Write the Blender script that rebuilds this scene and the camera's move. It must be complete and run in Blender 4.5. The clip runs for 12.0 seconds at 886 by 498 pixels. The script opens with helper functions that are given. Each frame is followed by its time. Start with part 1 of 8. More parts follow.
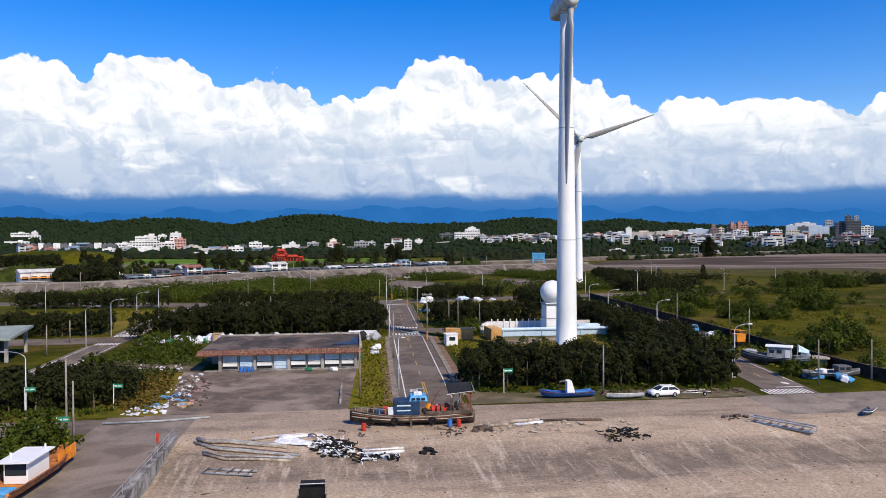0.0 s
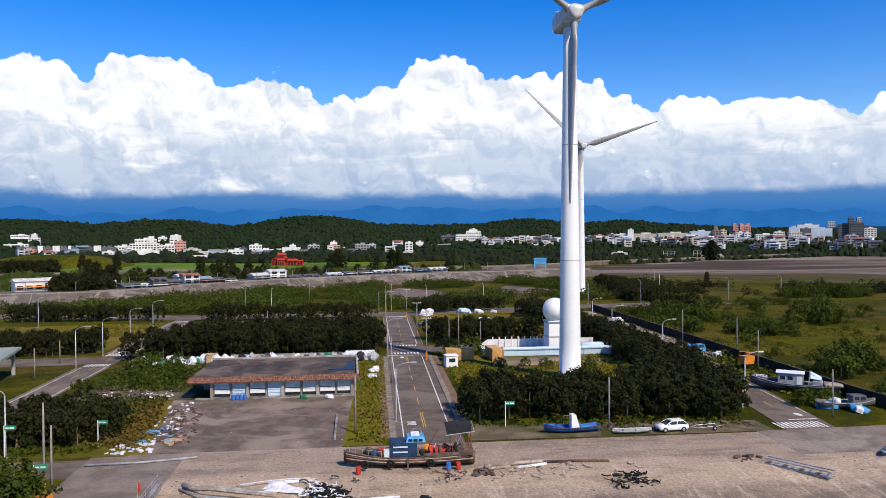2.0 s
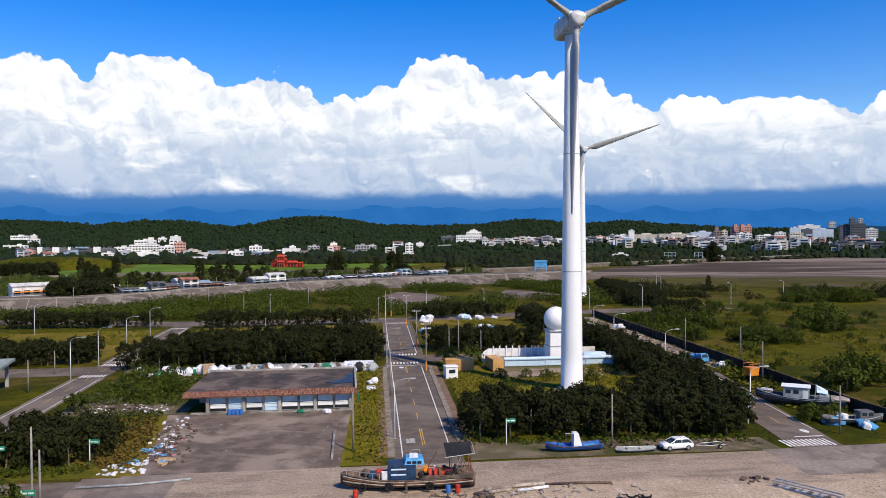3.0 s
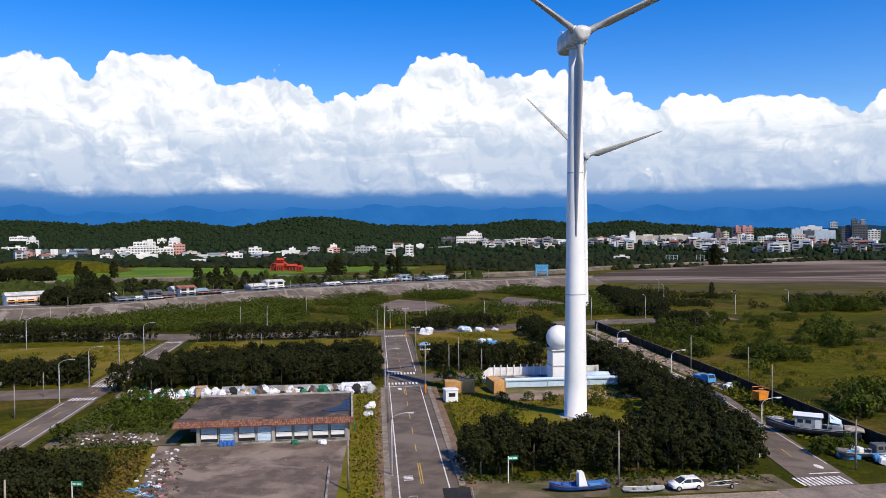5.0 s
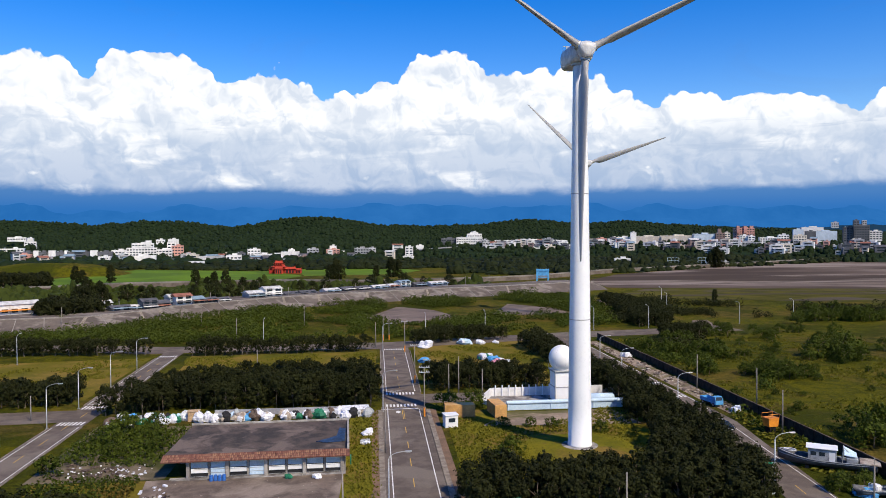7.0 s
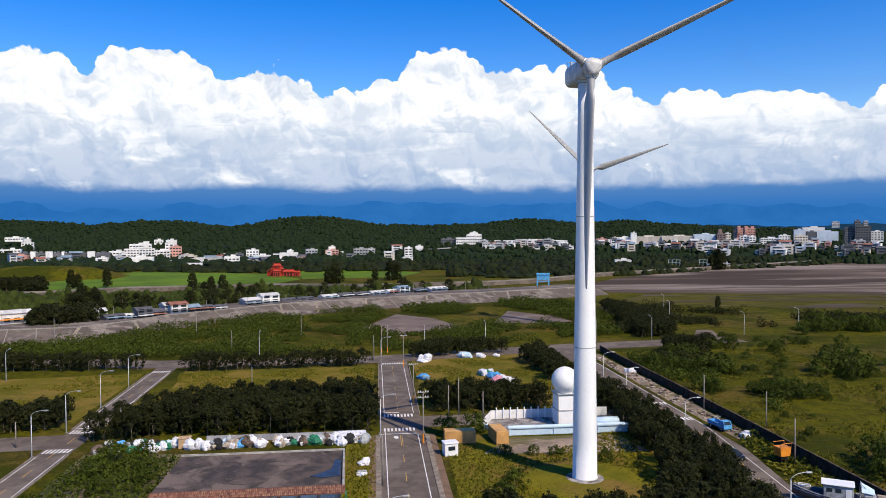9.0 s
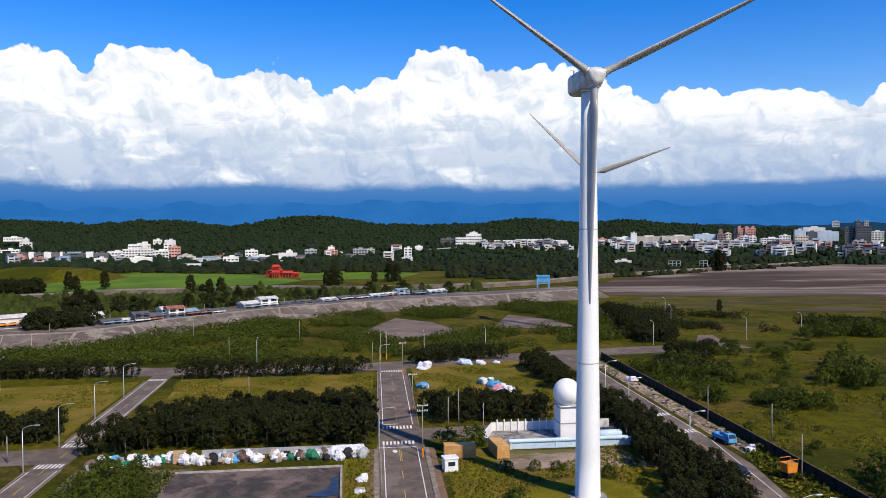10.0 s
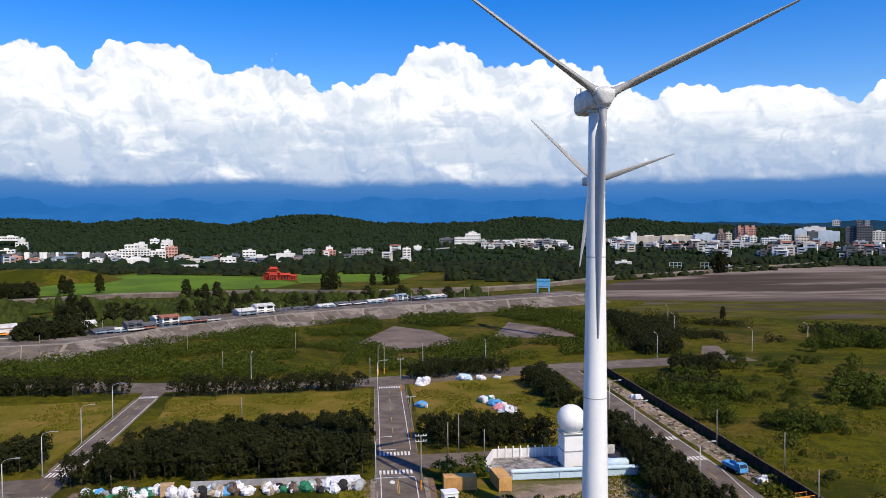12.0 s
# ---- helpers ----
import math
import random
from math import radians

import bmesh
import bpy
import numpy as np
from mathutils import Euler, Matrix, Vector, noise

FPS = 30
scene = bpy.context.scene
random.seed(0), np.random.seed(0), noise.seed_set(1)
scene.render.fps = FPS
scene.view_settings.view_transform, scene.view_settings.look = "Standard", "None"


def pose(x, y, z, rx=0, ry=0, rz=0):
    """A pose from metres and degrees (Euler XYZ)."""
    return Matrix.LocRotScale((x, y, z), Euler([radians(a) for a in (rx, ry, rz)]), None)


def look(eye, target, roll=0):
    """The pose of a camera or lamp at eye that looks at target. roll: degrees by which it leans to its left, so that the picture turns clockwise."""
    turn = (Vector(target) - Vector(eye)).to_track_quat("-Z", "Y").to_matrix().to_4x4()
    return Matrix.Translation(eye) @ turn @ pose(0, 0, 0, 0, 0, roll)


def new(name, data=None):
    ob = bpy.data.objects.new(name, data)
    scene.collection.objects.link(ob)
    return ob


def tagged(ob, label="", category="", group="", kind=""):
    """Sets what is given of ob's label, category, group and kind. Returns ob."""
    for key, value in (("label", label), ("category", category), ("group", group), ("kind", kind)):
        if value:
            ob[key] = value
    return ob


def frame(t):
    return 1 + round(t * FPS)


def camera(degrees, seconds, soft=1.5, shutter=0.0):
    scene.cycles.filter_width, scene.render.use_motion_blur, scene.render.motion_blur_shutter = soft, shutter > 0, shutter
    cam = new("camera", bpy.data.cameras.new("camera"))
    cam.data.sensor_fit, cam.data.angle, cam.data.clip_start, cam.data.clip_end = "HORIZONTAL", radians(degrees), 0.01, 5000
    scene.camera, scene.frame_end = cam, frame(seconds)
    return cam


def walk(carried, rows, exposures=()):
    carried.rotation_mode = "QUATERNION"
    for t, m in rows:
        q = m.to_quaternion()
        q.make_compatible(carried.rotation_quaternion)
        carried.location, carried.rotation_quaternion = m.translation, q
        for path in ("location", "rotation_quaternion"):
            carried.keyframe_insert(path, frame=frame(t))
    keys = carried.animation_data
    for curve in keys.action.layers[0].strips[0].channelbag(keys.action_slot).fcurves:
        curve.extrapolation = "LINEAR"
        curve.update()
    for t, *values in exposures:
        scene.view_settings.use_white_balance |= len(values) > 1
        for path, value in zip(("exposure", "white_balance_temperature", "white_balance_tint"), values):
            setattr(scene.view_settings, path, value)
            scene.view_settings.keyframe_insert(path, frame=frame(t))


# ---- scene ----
# The camera: a drone that climbs and drifts forward.
cam = camera(60.48, 12.0, 0.65)


def path_row(t):
    """Eye and gaze of the drone at t seconds: a smooth climb."""
    s = (t - 6) / 6
    eye = Vector((-0.217 + 1.915 * s - 0.209 * s * s + 0.167 * s ** 3, -2.316 + 14.329 * s + 1.775 * s * s + 0.938 * s ** 3, 35.576 + 12.678 * s + 0.710 * s * s + 0.103 * s ** 3))
    yaw = 0.11448 + 0.00012 * s + 0.00288 * s * s - 0.00021 * s ** 3
    tilt = -0.02451 - 0.00828 * s - 0.00363 * s * s
    roll = 0.00456 - 0.00046 * s - 0.00079 * s * s
    way = Vector((math.sin(yaw) * math.cos(tilt), math.cos(yaw) * math.cos(tilt), math.sin(tilt)))
    return t, look(eye, eye + 100 * way, -math.degrees(roll))


walk(cam, [path_row(0.5 * i) for i in range(25)])

# ---- light ----
SUN_TOWARDS = Vector((0.543, -0.84, 0)).normalized()  # the ground direction in which the sun stands
SUN_UP = radians(46)
sun = new("sun", bpy.data.lights.new("sun", "SUN"))
sun.data.energy, sun.data.angle, sun.data.color = 5.0, radians(0.53), (1.0, 0.865, 0.655)
sun.matrix_world = look((0, 0, 0), -(SUN_TOWARDS * math.cos(SUN_UP) + Vector((0, 0, math.sin(SUN_UP)))))

world = bpy.data.worlds.new("world")
scene.world = world
world.use_nodes = True


class Nodes:
    """Short hand for node trees."""

    def __init__(self, tree):
        self.tree = tree
        tree.nodes.clear()

    def node(self, kind):
        return self.tree.nodes.new(kind)

    def link(self, a, b):
        self.tree.links.new(a, b)

    def feed(self, socket, value):
        if isinstance(value, bpy.types.NodeSocket):
            self.link(value, socket)
        else:
            socket.default_value = value

    def math(self, op, a, b=0.0, c=0.0, clamp=False):
        n = self.node("ShaderNodeMath")
        n.operation, n.use_clamp = op, clamp
        for s, v in zip(n.inputs, (a, b, c)):
            self.feed(s, v)
        return n.outputs[0]

    def mix(self, f, a, b, blend="MIX"):
        n = self.node("ShaderNodeMix")
        n.data_type, n.blend_type = "RGBA", blend
        self.feed(n.inputs[0], f)
        self.feed(n.inputs[6], a if isinstance(a, bpy.types.NodeSocket) else (*a[:3], 1))
        self.feed(n.inputs[7], b if isinstance(b, bpy.types.NodeSocket) else (*b[:3], 1))
        return n.outputs[2]

    def remap(self, v, a, b, c=0.0, d=1.0, smooth=False):
        n = self.node("ShaderNodeMapRange")
        n.interpolation_type = "SMOOTHSTEP" if smooth else "LINEAR"
        for i, x in enumerate((v, a, b, c, d)):
            self.feed(n.inputs[i], x)
        return n.outputs[0]

    def noise(self, vec, scale, detail=3.0, rough=0.55, warp=0.0):
        n = self.node("ShaderNodeTexNoise")
        if vec is not None:
            self.link(vec, n.inputs["Vector"])
        n.inputs["Scale"].default_value, n.inputs["Detail"].default_value = scale, detail
        n.inputs["Roughness"].default_value, n.inputs["Distortion"].default_value = rough, warp
        return n.outputs[0]

    def voronoi(self, vec, scale):
        n = self.node("ShaderNodeTexVoronoi")
        self.link(vec, n.inputs["Vector"])
        n.inputs["Scale"].default_value = scale
        return n.outputs[0]


def build_world():
    g = Nodes(world.node_tree)
    tc = g.node("ShaderNodeTexCoord")
    sep = g.node("ShaderNodeSeparateXYZ")
    g.link(tc.outputs["Generated"], sep.inputs[0])
    x, y, z = sep.outputs
    az = g.math("MULTIPLY", g.math("ARCTAN2", x, y), 57.2958)
    el = g.math("MULTIPLY", g.math("ARCSINE", z), 57.2958)
    sky = g.node("ShaderNodeTexSky")
    sky.sky_type, sky.sun_disc = "NISHITA", False
    sky.sun_elevation, sky.sun_rotation = SUN_UP, math.atan2(SUN_TOWARDS.x, SUN_TOWARDS.y)
    sky.altitude, sky.dust_density, sky.ozone_density = 30, 0.4, 2.5
    deep = g.node("ShaderNodeHueSaturation")
    deep.inputs["Hue"].default_value = 0.519
    deep.inputs["Saturation"].default_value, deep.inputs["Value"].default_value = SKY_SATURATION, SKY_VALUE
    g.link(sky.outputs[0], deep.inputs["Color"])
    # clouds: a bank of cumulus along the horizon; its tops by compass direction
    tops = [(-180, -4), (-75, -3), (-25.1, 11.1), (-23.8, 11.4), (-22.7, 11.7), (-20.7, 11.4), (-18.8, 11.0), (-18.2, 10.0), (-17.6, 11.5), (-17.2, 12.1), (-14.6, 12.6), (-13.4, 12.0), (-11.5, 12.2), (-9.8, 10.8), (-8.2, 10.6), (-7.8, 11.4), (-6.4, 11.5), (-2.4, 9.8), (-0.0, 9.7), (0.4, 10.4), (2.9, 10.8), (3.9, 12.2), (6.7, 12.7), (8.5, 12.6), (9.3, 11.6), (12.8, 11.4), (17.4, 11.2), (18.8, 11.1), (19.7, 9.7), (22.4, 8.9), (23.5, 9.8), (25.7, 9.8), (26.9, 8.9), (28.9, 9.9), (29.8, 9.4), (30.9, 9.9), (32.3, 9.0), (35.3, 7.9), (36.3, 8.8), (37.7, 8.7), (75, -3), (180, -4)]
    curve = g.node("ShaderNodeFloatCurve")
    pts = curve.mapping.curves[0].points
    pts[0].location, pts[1].location = (0, 0), (1, 0)
    for a, h in tops[1:-1]:
        pts.new((a + 180) / 360, (h + 4) / 20)
    for c in pts:
        c.handle_type = "VECTOR"
    curve.mapping.update()
    g.link(g.remap(az, -180, 180), curve.inputs[1])
    vec = g.node("ShaderNodeCombineXYZ")
    g.link(az, vec.inputs[0])
    g.link(el, vec.inputs[1])
    p = vec.outputs[0]

    def shifted(v, dx, dy):
        n = g.node("ShaderNodeVectorMath")
        n.operation = "ADD"
        g.link(v, n.inputs[0])
        n.inputs[1].default_value = (dx, dy, 0)
        return n.outputs[0]

    def stretched(sx, sy):
        n = g.node("ShaderNodeMapping")
        g.link(p, n.inputs[0])
        n.inputs["Scale"].default_value = (sx, sy, 1)
        return n.outputs[0]

    def billow(v, scale, detail):
        n = g.node("ShaderNodeTexVoronoi")
        n.feature = "SMOOTH_F1"
        g.link(v, n.inputs["Vector"])
        n.inputs["Scale"].default_value, n.inputs["Detail"].default_value = scale, detail
        n.inputs["Roughness"].default_value, n.inputs["Lacunarity"].default_value = 0.42, 2.4
        n.inputs["Smoothness"].default_value = 0.35
        return n.outputs[0]

    puff = g.math("SUBTRACT", 0.5, billow(p, 0.62, 1))
    fine = g.math("SUBTRACT", g.noise(p, 1.5, 5, 0.55), 0.5)
    small = g.math("SUBTRACT", 0.5, billow(p, 1.7, 1))
    edge = g.math("ADD", g.math("MULTIPLY", puff, 1.3), g.math("ADD", g.math("MULTIPLY", small, 0.2), g.math("MULTIPLY", fine, 0.30)))
    height = g.math("ADD", g.math("SUBTRACT", g.math("MULTIPLY", curve.outputs[0], 20.6), 4), edge)
    mask = g.remap(g.math("SUBTRACT", height, el), 0.0, 0.16, smooth=True)
    # shading of the bank: dazzling heads with soft hollows, flat grey streaks and veils below them
    bend = g.node("ShaderNodeVectorMath")
    bend.operation = "ADD"
    g.link(p, bend.inputs[0])
    wob = g.node("ShaderNodeCombineXYZ")
    g.link(g.remap(g.noise(p, 0.35, 3, 0.5), 0, 1, -1.6, 1.6), wob.inputs[0])
    g.link(g.remap(g.noise(shifted(p, 40, 9), 0.35, 3, 0.5), 0, 1, -1.6, 1.6), wob.inputs[1])
    g.link(wob.outputs[0], bend.inputs[1])
    q = bend.outputs[0]
    relief = g.math("SUBTRACT", billow(shifted(q, 0.45, 0.75), 0.26, 3), billow(q, 0.26, 3))
    crinkle = g.math("SUBTRACT", billow(shifted(q, 0.16, 0.28), 0.85, 2), billow(q, 0.85, 2))
    relief = g.math("ADD", relief, g.math("MULTIPLY", crinkle, 0.45))
    lit = g.remap(relief, -0.24, 0.20)
    low = g.remap(el, 3.0, 8.2, 1.0, 0.0)
    soft = g.noise(stretched(0.16, 0.30), 1.0, 4, 0.5, 0.3)
    hollow = g.math("MULTIPLY", g.math("SUBTRACT", 1.0, lit), g.remap(g.math("ADD", soft, g.math("MULTIPLY", low, 0.15)), 0.30, 0.52, smooth=True))
    white = g.mix(hollow, (1.12, 1.12, 1.12), g.mix(low, (0.72, 0.79, 0.90), (0.54, 0.65, 0.82)))
    side = g.remap(az, -22, 26, -0.05, 0.05)
    veil = g.math("ADD", g.noise(stretched(0.13, 0.42), 1.0, 5, 0.5, 0.3), g.math("ADD", side, g.math("MULTIPLY", low, 0.16)))
    veil = g.math("MULTIPLY", g.remap(veil, 0.40, 0.58, smooth=True), g.remap(el, 8.4, 6.2))
    cloud = g.mix(g.math("MULTIPLY", veil, 0.70), white, g.mix(low, (0.60, 0.70, 0.84), (0.30, 0.43, 0.67)))
    streak = g.math("MULTIPLY", g.remap(g.noise(stretched(0.12, 0.80), 1.0, 5, 0.55, 0.5), 0.55, 0.68, smooth=True), g.math("MULTIPLY", g.remap(el, 8.8, 7.0), g.remap(el, 2.6, 4.2)))
    cloud = g.mix(g.math("MULTIPLY", streak, 0.55), cloud, (0.45, 0.56, 0.74))
    # white heads of the nearer, lower clouds in front of the veils
    head = g.math("SUBTRACT", g.math("SUBTRACT", 0.40, billow(stretched(0.42, 0.62), 1.0, 3)), g.math("MULTIPLY", g.math("ABSOLUTE", g.math("SUBTRACT", el, 3.9)), 0.14))
    head = g.remap(head, -0.06, 0.20, smooth=True)
    cloud = g.mix(g.math("MULTIPLY", head, 0.9), cloud, g.mix(g.math("MULTIPLY", hollow, 0.7), (1.05, 1.06, 1.08), (0.66, 0.74, 0.86)))
    # under the bank: deep blue rain haze
    base = g.math("ADD", 2.95, g.math("MULTIPLY", g.math("SUBTRACT", g.noise(stretched(0.3, 0.6), 0.5, 5, 0.6), 0.5), 2.0))
    under = g.remap(g.math("SUBTRACT", base, el), -0.35, 0.45, smooth=True)
    haze = g.mix(g.remap(el, 1.2, 3.0, smooth=True), (0.032, 0.178, 0.52), (0.085, 0.235, 0.54))
    cloud = g.mix(under, cloud, haze)
    wisp = g.math("MULTIPLY", g.remap(g.noise(stretched(0.45, 1.0), 0.16, 6, 0.6, 0.8), 0.55, 0.85), 0.16)
    air = g.mix(wisp, deep.outputs[0], (1, 1, 1))
    bg = g.node("ShaderNodeBackground")
    sky_lit = g.node("ShaderNodeMix")
    sky_lit.data_type, sky_lit.blend_type = "RGBA", "MULTIPLY"
    sky_lit.inputs[0].default_value = 1
    g.link(air, sky_lit.inputs[6])
    sky_lit.inputs[7].default_value = (SKY_STRENGTH,) * 3 + (1,)
    g.link(g.mix(mask, sky_lit.outputs[2], cloud), bg.inputs[0])
    out = g.node("ShaderNodeOutputWorld")
    g.link(bg.outputs[0], out.inputs[0])


SKY_STRENGTH, SKY_SATURATION, SKY_VALUE = 0.155, 1.55, 1.10
build_world()

# ---- materials ----
def surface(name, colour, second=None, scale=1.0, rough=0.85, metal=0.0, bump=0.25, fine=14.0, vary=0.0, where="Object", spec=0.12, third=None, third_scale=0.1, grain=0.4):
    """Paint, stone, wood and the like: two or three colours mixed by noise at two scales, with relief."""
    m = bpy.data.materials.new(name)
    m.use_nodes = True
    g = Nodes(m.node_tree)
    tc = g.node("ShaderNodeTexCoord")
    geo = g.node("ShaderNodeNewGeometry")
    p = geo.outputs["Position"] if where == "World" else tc.outputs["Object"]
    second = second or tuple(c * 0.72 for c in colour)
    big = g.remap(g.noise(p, scale, 5, 0.6, 0.3), 0.42, 0.58)
    small = g.remap(g.noise(p, scale * fine, 4, 0.65), 0.34, 0.66)
    col = g.mix(big, colour, second)
    if third:
        col = g.mix(g.remap(g.noise(p, third_scale, 5, 0.6, 0.5), 0.50, 0.60), col, third)
    col = g.mix(grain, col, g.mix(small, (0.28, 0.28, 0.28), (0.74, 0.74, 0.74)), "OVERLAY")
    if vary:
        info = g.node("ShaderNodeObjectInfo")
        hsv = g.node("ShaderNodeHueSaturation")
        g.link(g.remap(info.outputs["Random"], 0, 1, 1 - vary, 1 + vary), hsv.inputs["Value"])
        g.link(g.remap(info.outputs["Random"], 0, 1, 0.5 - vary * 0.05, 0.5 + vary * 0.05), hsv.inputs["Hue"])
        g.link(col, hsv.inputs["Color"])
        col = hsv.outputs[0]
    b = g.node("ShaderNodeBsdfPrincipled")
    g.link(col, b.inputs["Base Color"])
    g.link(g.remap(small, 0.2, 0.8, max(rough - 0.12, 0.05), min(rough + 0.1, 1)), b.inputs["Roughness"])
    b.inputs["Metallic"].default_value = metal
    b.inputs["Specular IOR Level"].default_value = spec
    if bump:
        bp = g.node("ShaderNodeBump")
        bp.inputs["Strength"].default_value, bp.inputs["Distance"].default_value = bump, 0.05
        g.link(small, bp.inputs["Height"])
        g.link(bp.outputs[0], b.inputs["Normal"])
    out = g.node("ShaderNodeOutputMaterial")
    g.link(b.outputs[0], out.inputs[0])
    return m


def foliage(name, dark, light, island=True):
    """Leaves: colour by leaf, by plant and by a slow drift across the land; a little light passes through."""
    m = bpy.data.materials.new(name)
    m.use_nodes = True
    g = Nodes(m.node_tree)
    geo = g.node("ShaderNodeNewGeometry")
    info = g.node("ShaderNodeObjectInfo")
    drift = g.noise(geo.outputs["Position"], 0.11, 3, 0.6)
    f = g.math("ADD", g.math("MULTIPLY", geo.outputs["Random Per Island"], 0.55), g.math("ADD", g.math("MULTIPLY", info.outputs["Random"], 0.25), g.math("MULTIPLY", drift, 0.35)), clamp=True)
    col = g.mix(f, dark, light)
    b = g.node("ShaderNodeBsdfPrincipled")
    g.link(col, b.inputs["Base Color"])
    b.inputs["Roughness"].default_value = 0.7
    b.inputs["Specular IOR Level"].default_value = 0.1
    t = g.node("ShaderNodeBsdfTranslucent")
    g.link(g.mix(1.0, col, (0.9, 1.0, 0.45), "MULTIPLY"), t.inputs[0])
    mixer = g.node("ShaderNodeMixShader")
    mixer.inputs[0].default_value = 0.18
    g.link(b.outputs[0], mixer.inputs[1])
    g.link(t.outputs[0], mixer.inputs[2])
    out = g.node("ShaderNodeOutputMaterial")
    g.link(mixer.outputs[0], out.inputs[0])
    return m


def glass(name, colour=(0.02, 0.03, 0.04)):
    m = bpy.data.materials.new(name)
    m.use_nodes = True
    b = m.node_tree.nodes["Principled BSDF"]
    b.inputs["Base Color"].default_value = (*colour, 1)
    b.inputs["Roughness"].default_value = 0.22
    b.inputs["Specular IOR Level"].default_value = 0.25
    return m


def haze_glow(name, colour, second):
    """A distant range: the haze before it is painted in as glowing, unlit blue."""
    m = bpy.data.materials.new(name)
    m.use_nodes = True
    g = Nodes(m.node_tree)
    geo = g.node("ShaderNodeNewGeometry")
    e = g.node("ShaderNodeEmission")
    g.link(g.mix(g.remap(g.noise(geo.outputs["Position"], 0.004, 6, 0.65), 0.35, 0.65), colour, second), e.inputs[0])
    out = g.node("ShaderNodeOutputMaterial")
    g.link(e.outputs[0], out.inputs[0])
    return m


DRY_GRASS = surface("dry grass", (0.175, 0.122, 0.026), (0.118, 0.100, 0.012), 0.06, 0.95, bump=0.8, fine=20, where="World", third=(0.082, 0.082, 0.010), third_scale=0.04, spec=0.03)
LUSH = surface("lush rough grass", (0.150, 0.130, 0.011), (0.098, 0.096, 0.009), 0.12, 0.95, bump=0.8, fine=16, where="World", third=(0.155, 0.105, 0.026), third_scale=0.09, spec=0.03)
PADDY = surface("paddy", (0.100, 0.172, 0.008), (0.066, 0.118, 0.008), 0.02, 0.95, bump=0.4, fine=30, where="World", spec=0.1)
SOIL = surface("soil", (0.17, 0.135, 0.09), (0.10, 0.085, 0.05), 0.25, 0.95, bump=0.6, where="World", third=(0.055, 0.058, 0.018), third_scale=0.09)
CONCRETE_GROUND = surface("weathered concrete paving", (0.215, 0.176, 0.146), (0.152, 0.125, 0.105), 0.22, 0.92, bump=0.35, fine=9, where="World", third=(0.263, 0.220, 0.180), third_scale=0.12)
LANE = surface("dusty asphalt lane", (0.194, 0.156, 0.126), (0.142, 0.114, 0.093), 0.25, 0.9, bump=0.35, where="World", third=(0.236, 0.193, 0.157), third_scale=0.1)
YARD = surface("worn asphalt yard", (0.166, 0.127, 0.100), (0.105, 0.082, 0.066), 0.3, 0.9, bump=0.35, where="World", third=(0.247, 0.198, 0.157), third_scale=0.11)
ASPHALT = surface("asphalt", (0.139, 0.111, 0.089), (0.100, 0.080, 0.066), 0.35, 0.88, bump=0.3, fine=20, where="World", third=(0.168, 0.139, 0.113), third_scale=0.1)
LINE_WHITE = surface("white road paint", (0.78, 0.77, 0.74), (0.52, 0.51, 0.48), 1.2, 0.7, bump=0.1, where="World")
LINE_YELLOW = surface("yellow road paint", (0.58, 0.36, 0.05), (0.42, 0.27, 0.07), 1.2, 0.7, bump=0.1, where="World")
LOT = surface("dusty gravel lot", (0.163, 0.124, 0.100), (0.121, 0.092, 0.076), 0.06, 0.92, bump=0.35, where="World", third=(0.200, 0.158, 0.127), third_scale=0.05)
SAND = surface("sandy rubble ground", (0.32, 0.245, 0.180), (0.20, 0.155, 0.115), 0.12, 0.95, bump=0.6, where="World", third=(0.11, 0.100, 0.04), third_scale=0.08)
KERB = surface("kerb stone", (0.273, 0.233, 0.182), (0.179, 0.148, 0.118), 0.8, 0.9, where="World")
DIRT_PATH = surface("reddish dirt path", (0.20, 0.125, 0.08), (0.15, 0.10, 0.065), 0.4, 0.95, where="World")
WHITE = surface("white paint", (0.80, 0.80, 0.79), (0.72, 0.72, 0.71), 0.15, 0.42, bump=0.03, spec=0.4, grain=0.08)
TOWER_WHITE = surface("tower coat", (0.80, 0.81, 0.82), (0.75, 0.76, 0.77), 0.06, 0.38, bump=0.0, fine=40, spec=0.45, grain=0.03)
# greyer than the tower: the blades' shaded look is put into this colour
BLADE_GREY = surface("blade grey", (0.34, 0.34, 0.34), (0.30, 0.30, 0.30), 0.12, 0.4, bump=0.0, spec=0.4, grain=0.06)
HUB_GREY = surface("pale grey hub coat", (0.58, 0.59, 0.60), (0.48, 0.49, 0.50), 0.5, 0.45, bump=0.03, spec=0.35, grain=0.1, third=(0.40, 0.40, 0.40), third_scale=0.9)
STEEL = surface("galvanised steel", (0.46, 0.47, 0.47), (0.36, 0.37, 0.37), 1.0, 0.5, 0.6, bump=0.05)
POLE_CONCRETE = surface("pole concrete", (0.30, 0.27, 0.24), (0.21, 0.19, 0.17), 0.7, 0.9)
# near black: cloth and gear, and slabs that stand for shade in openings
DARK = surface("black cloth, gear and painted shade", (0.03, 0.03, 0.032), None, 0.8, 0.9)
BLACK_RUBBER = surface("black rubber", (0.018, 0.018, 0.018), None, 2, 0.8)
BARK = surface("bark", (0.20, 0.16, 0.12), (0.11, 0.085, 0.065), 1.5, 0.95, bump=0.6)
# near-black dark end: shade inside the crowns is put into the leaf colour
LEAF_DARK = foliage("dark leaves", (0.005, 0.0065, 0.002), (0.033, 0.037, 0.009))
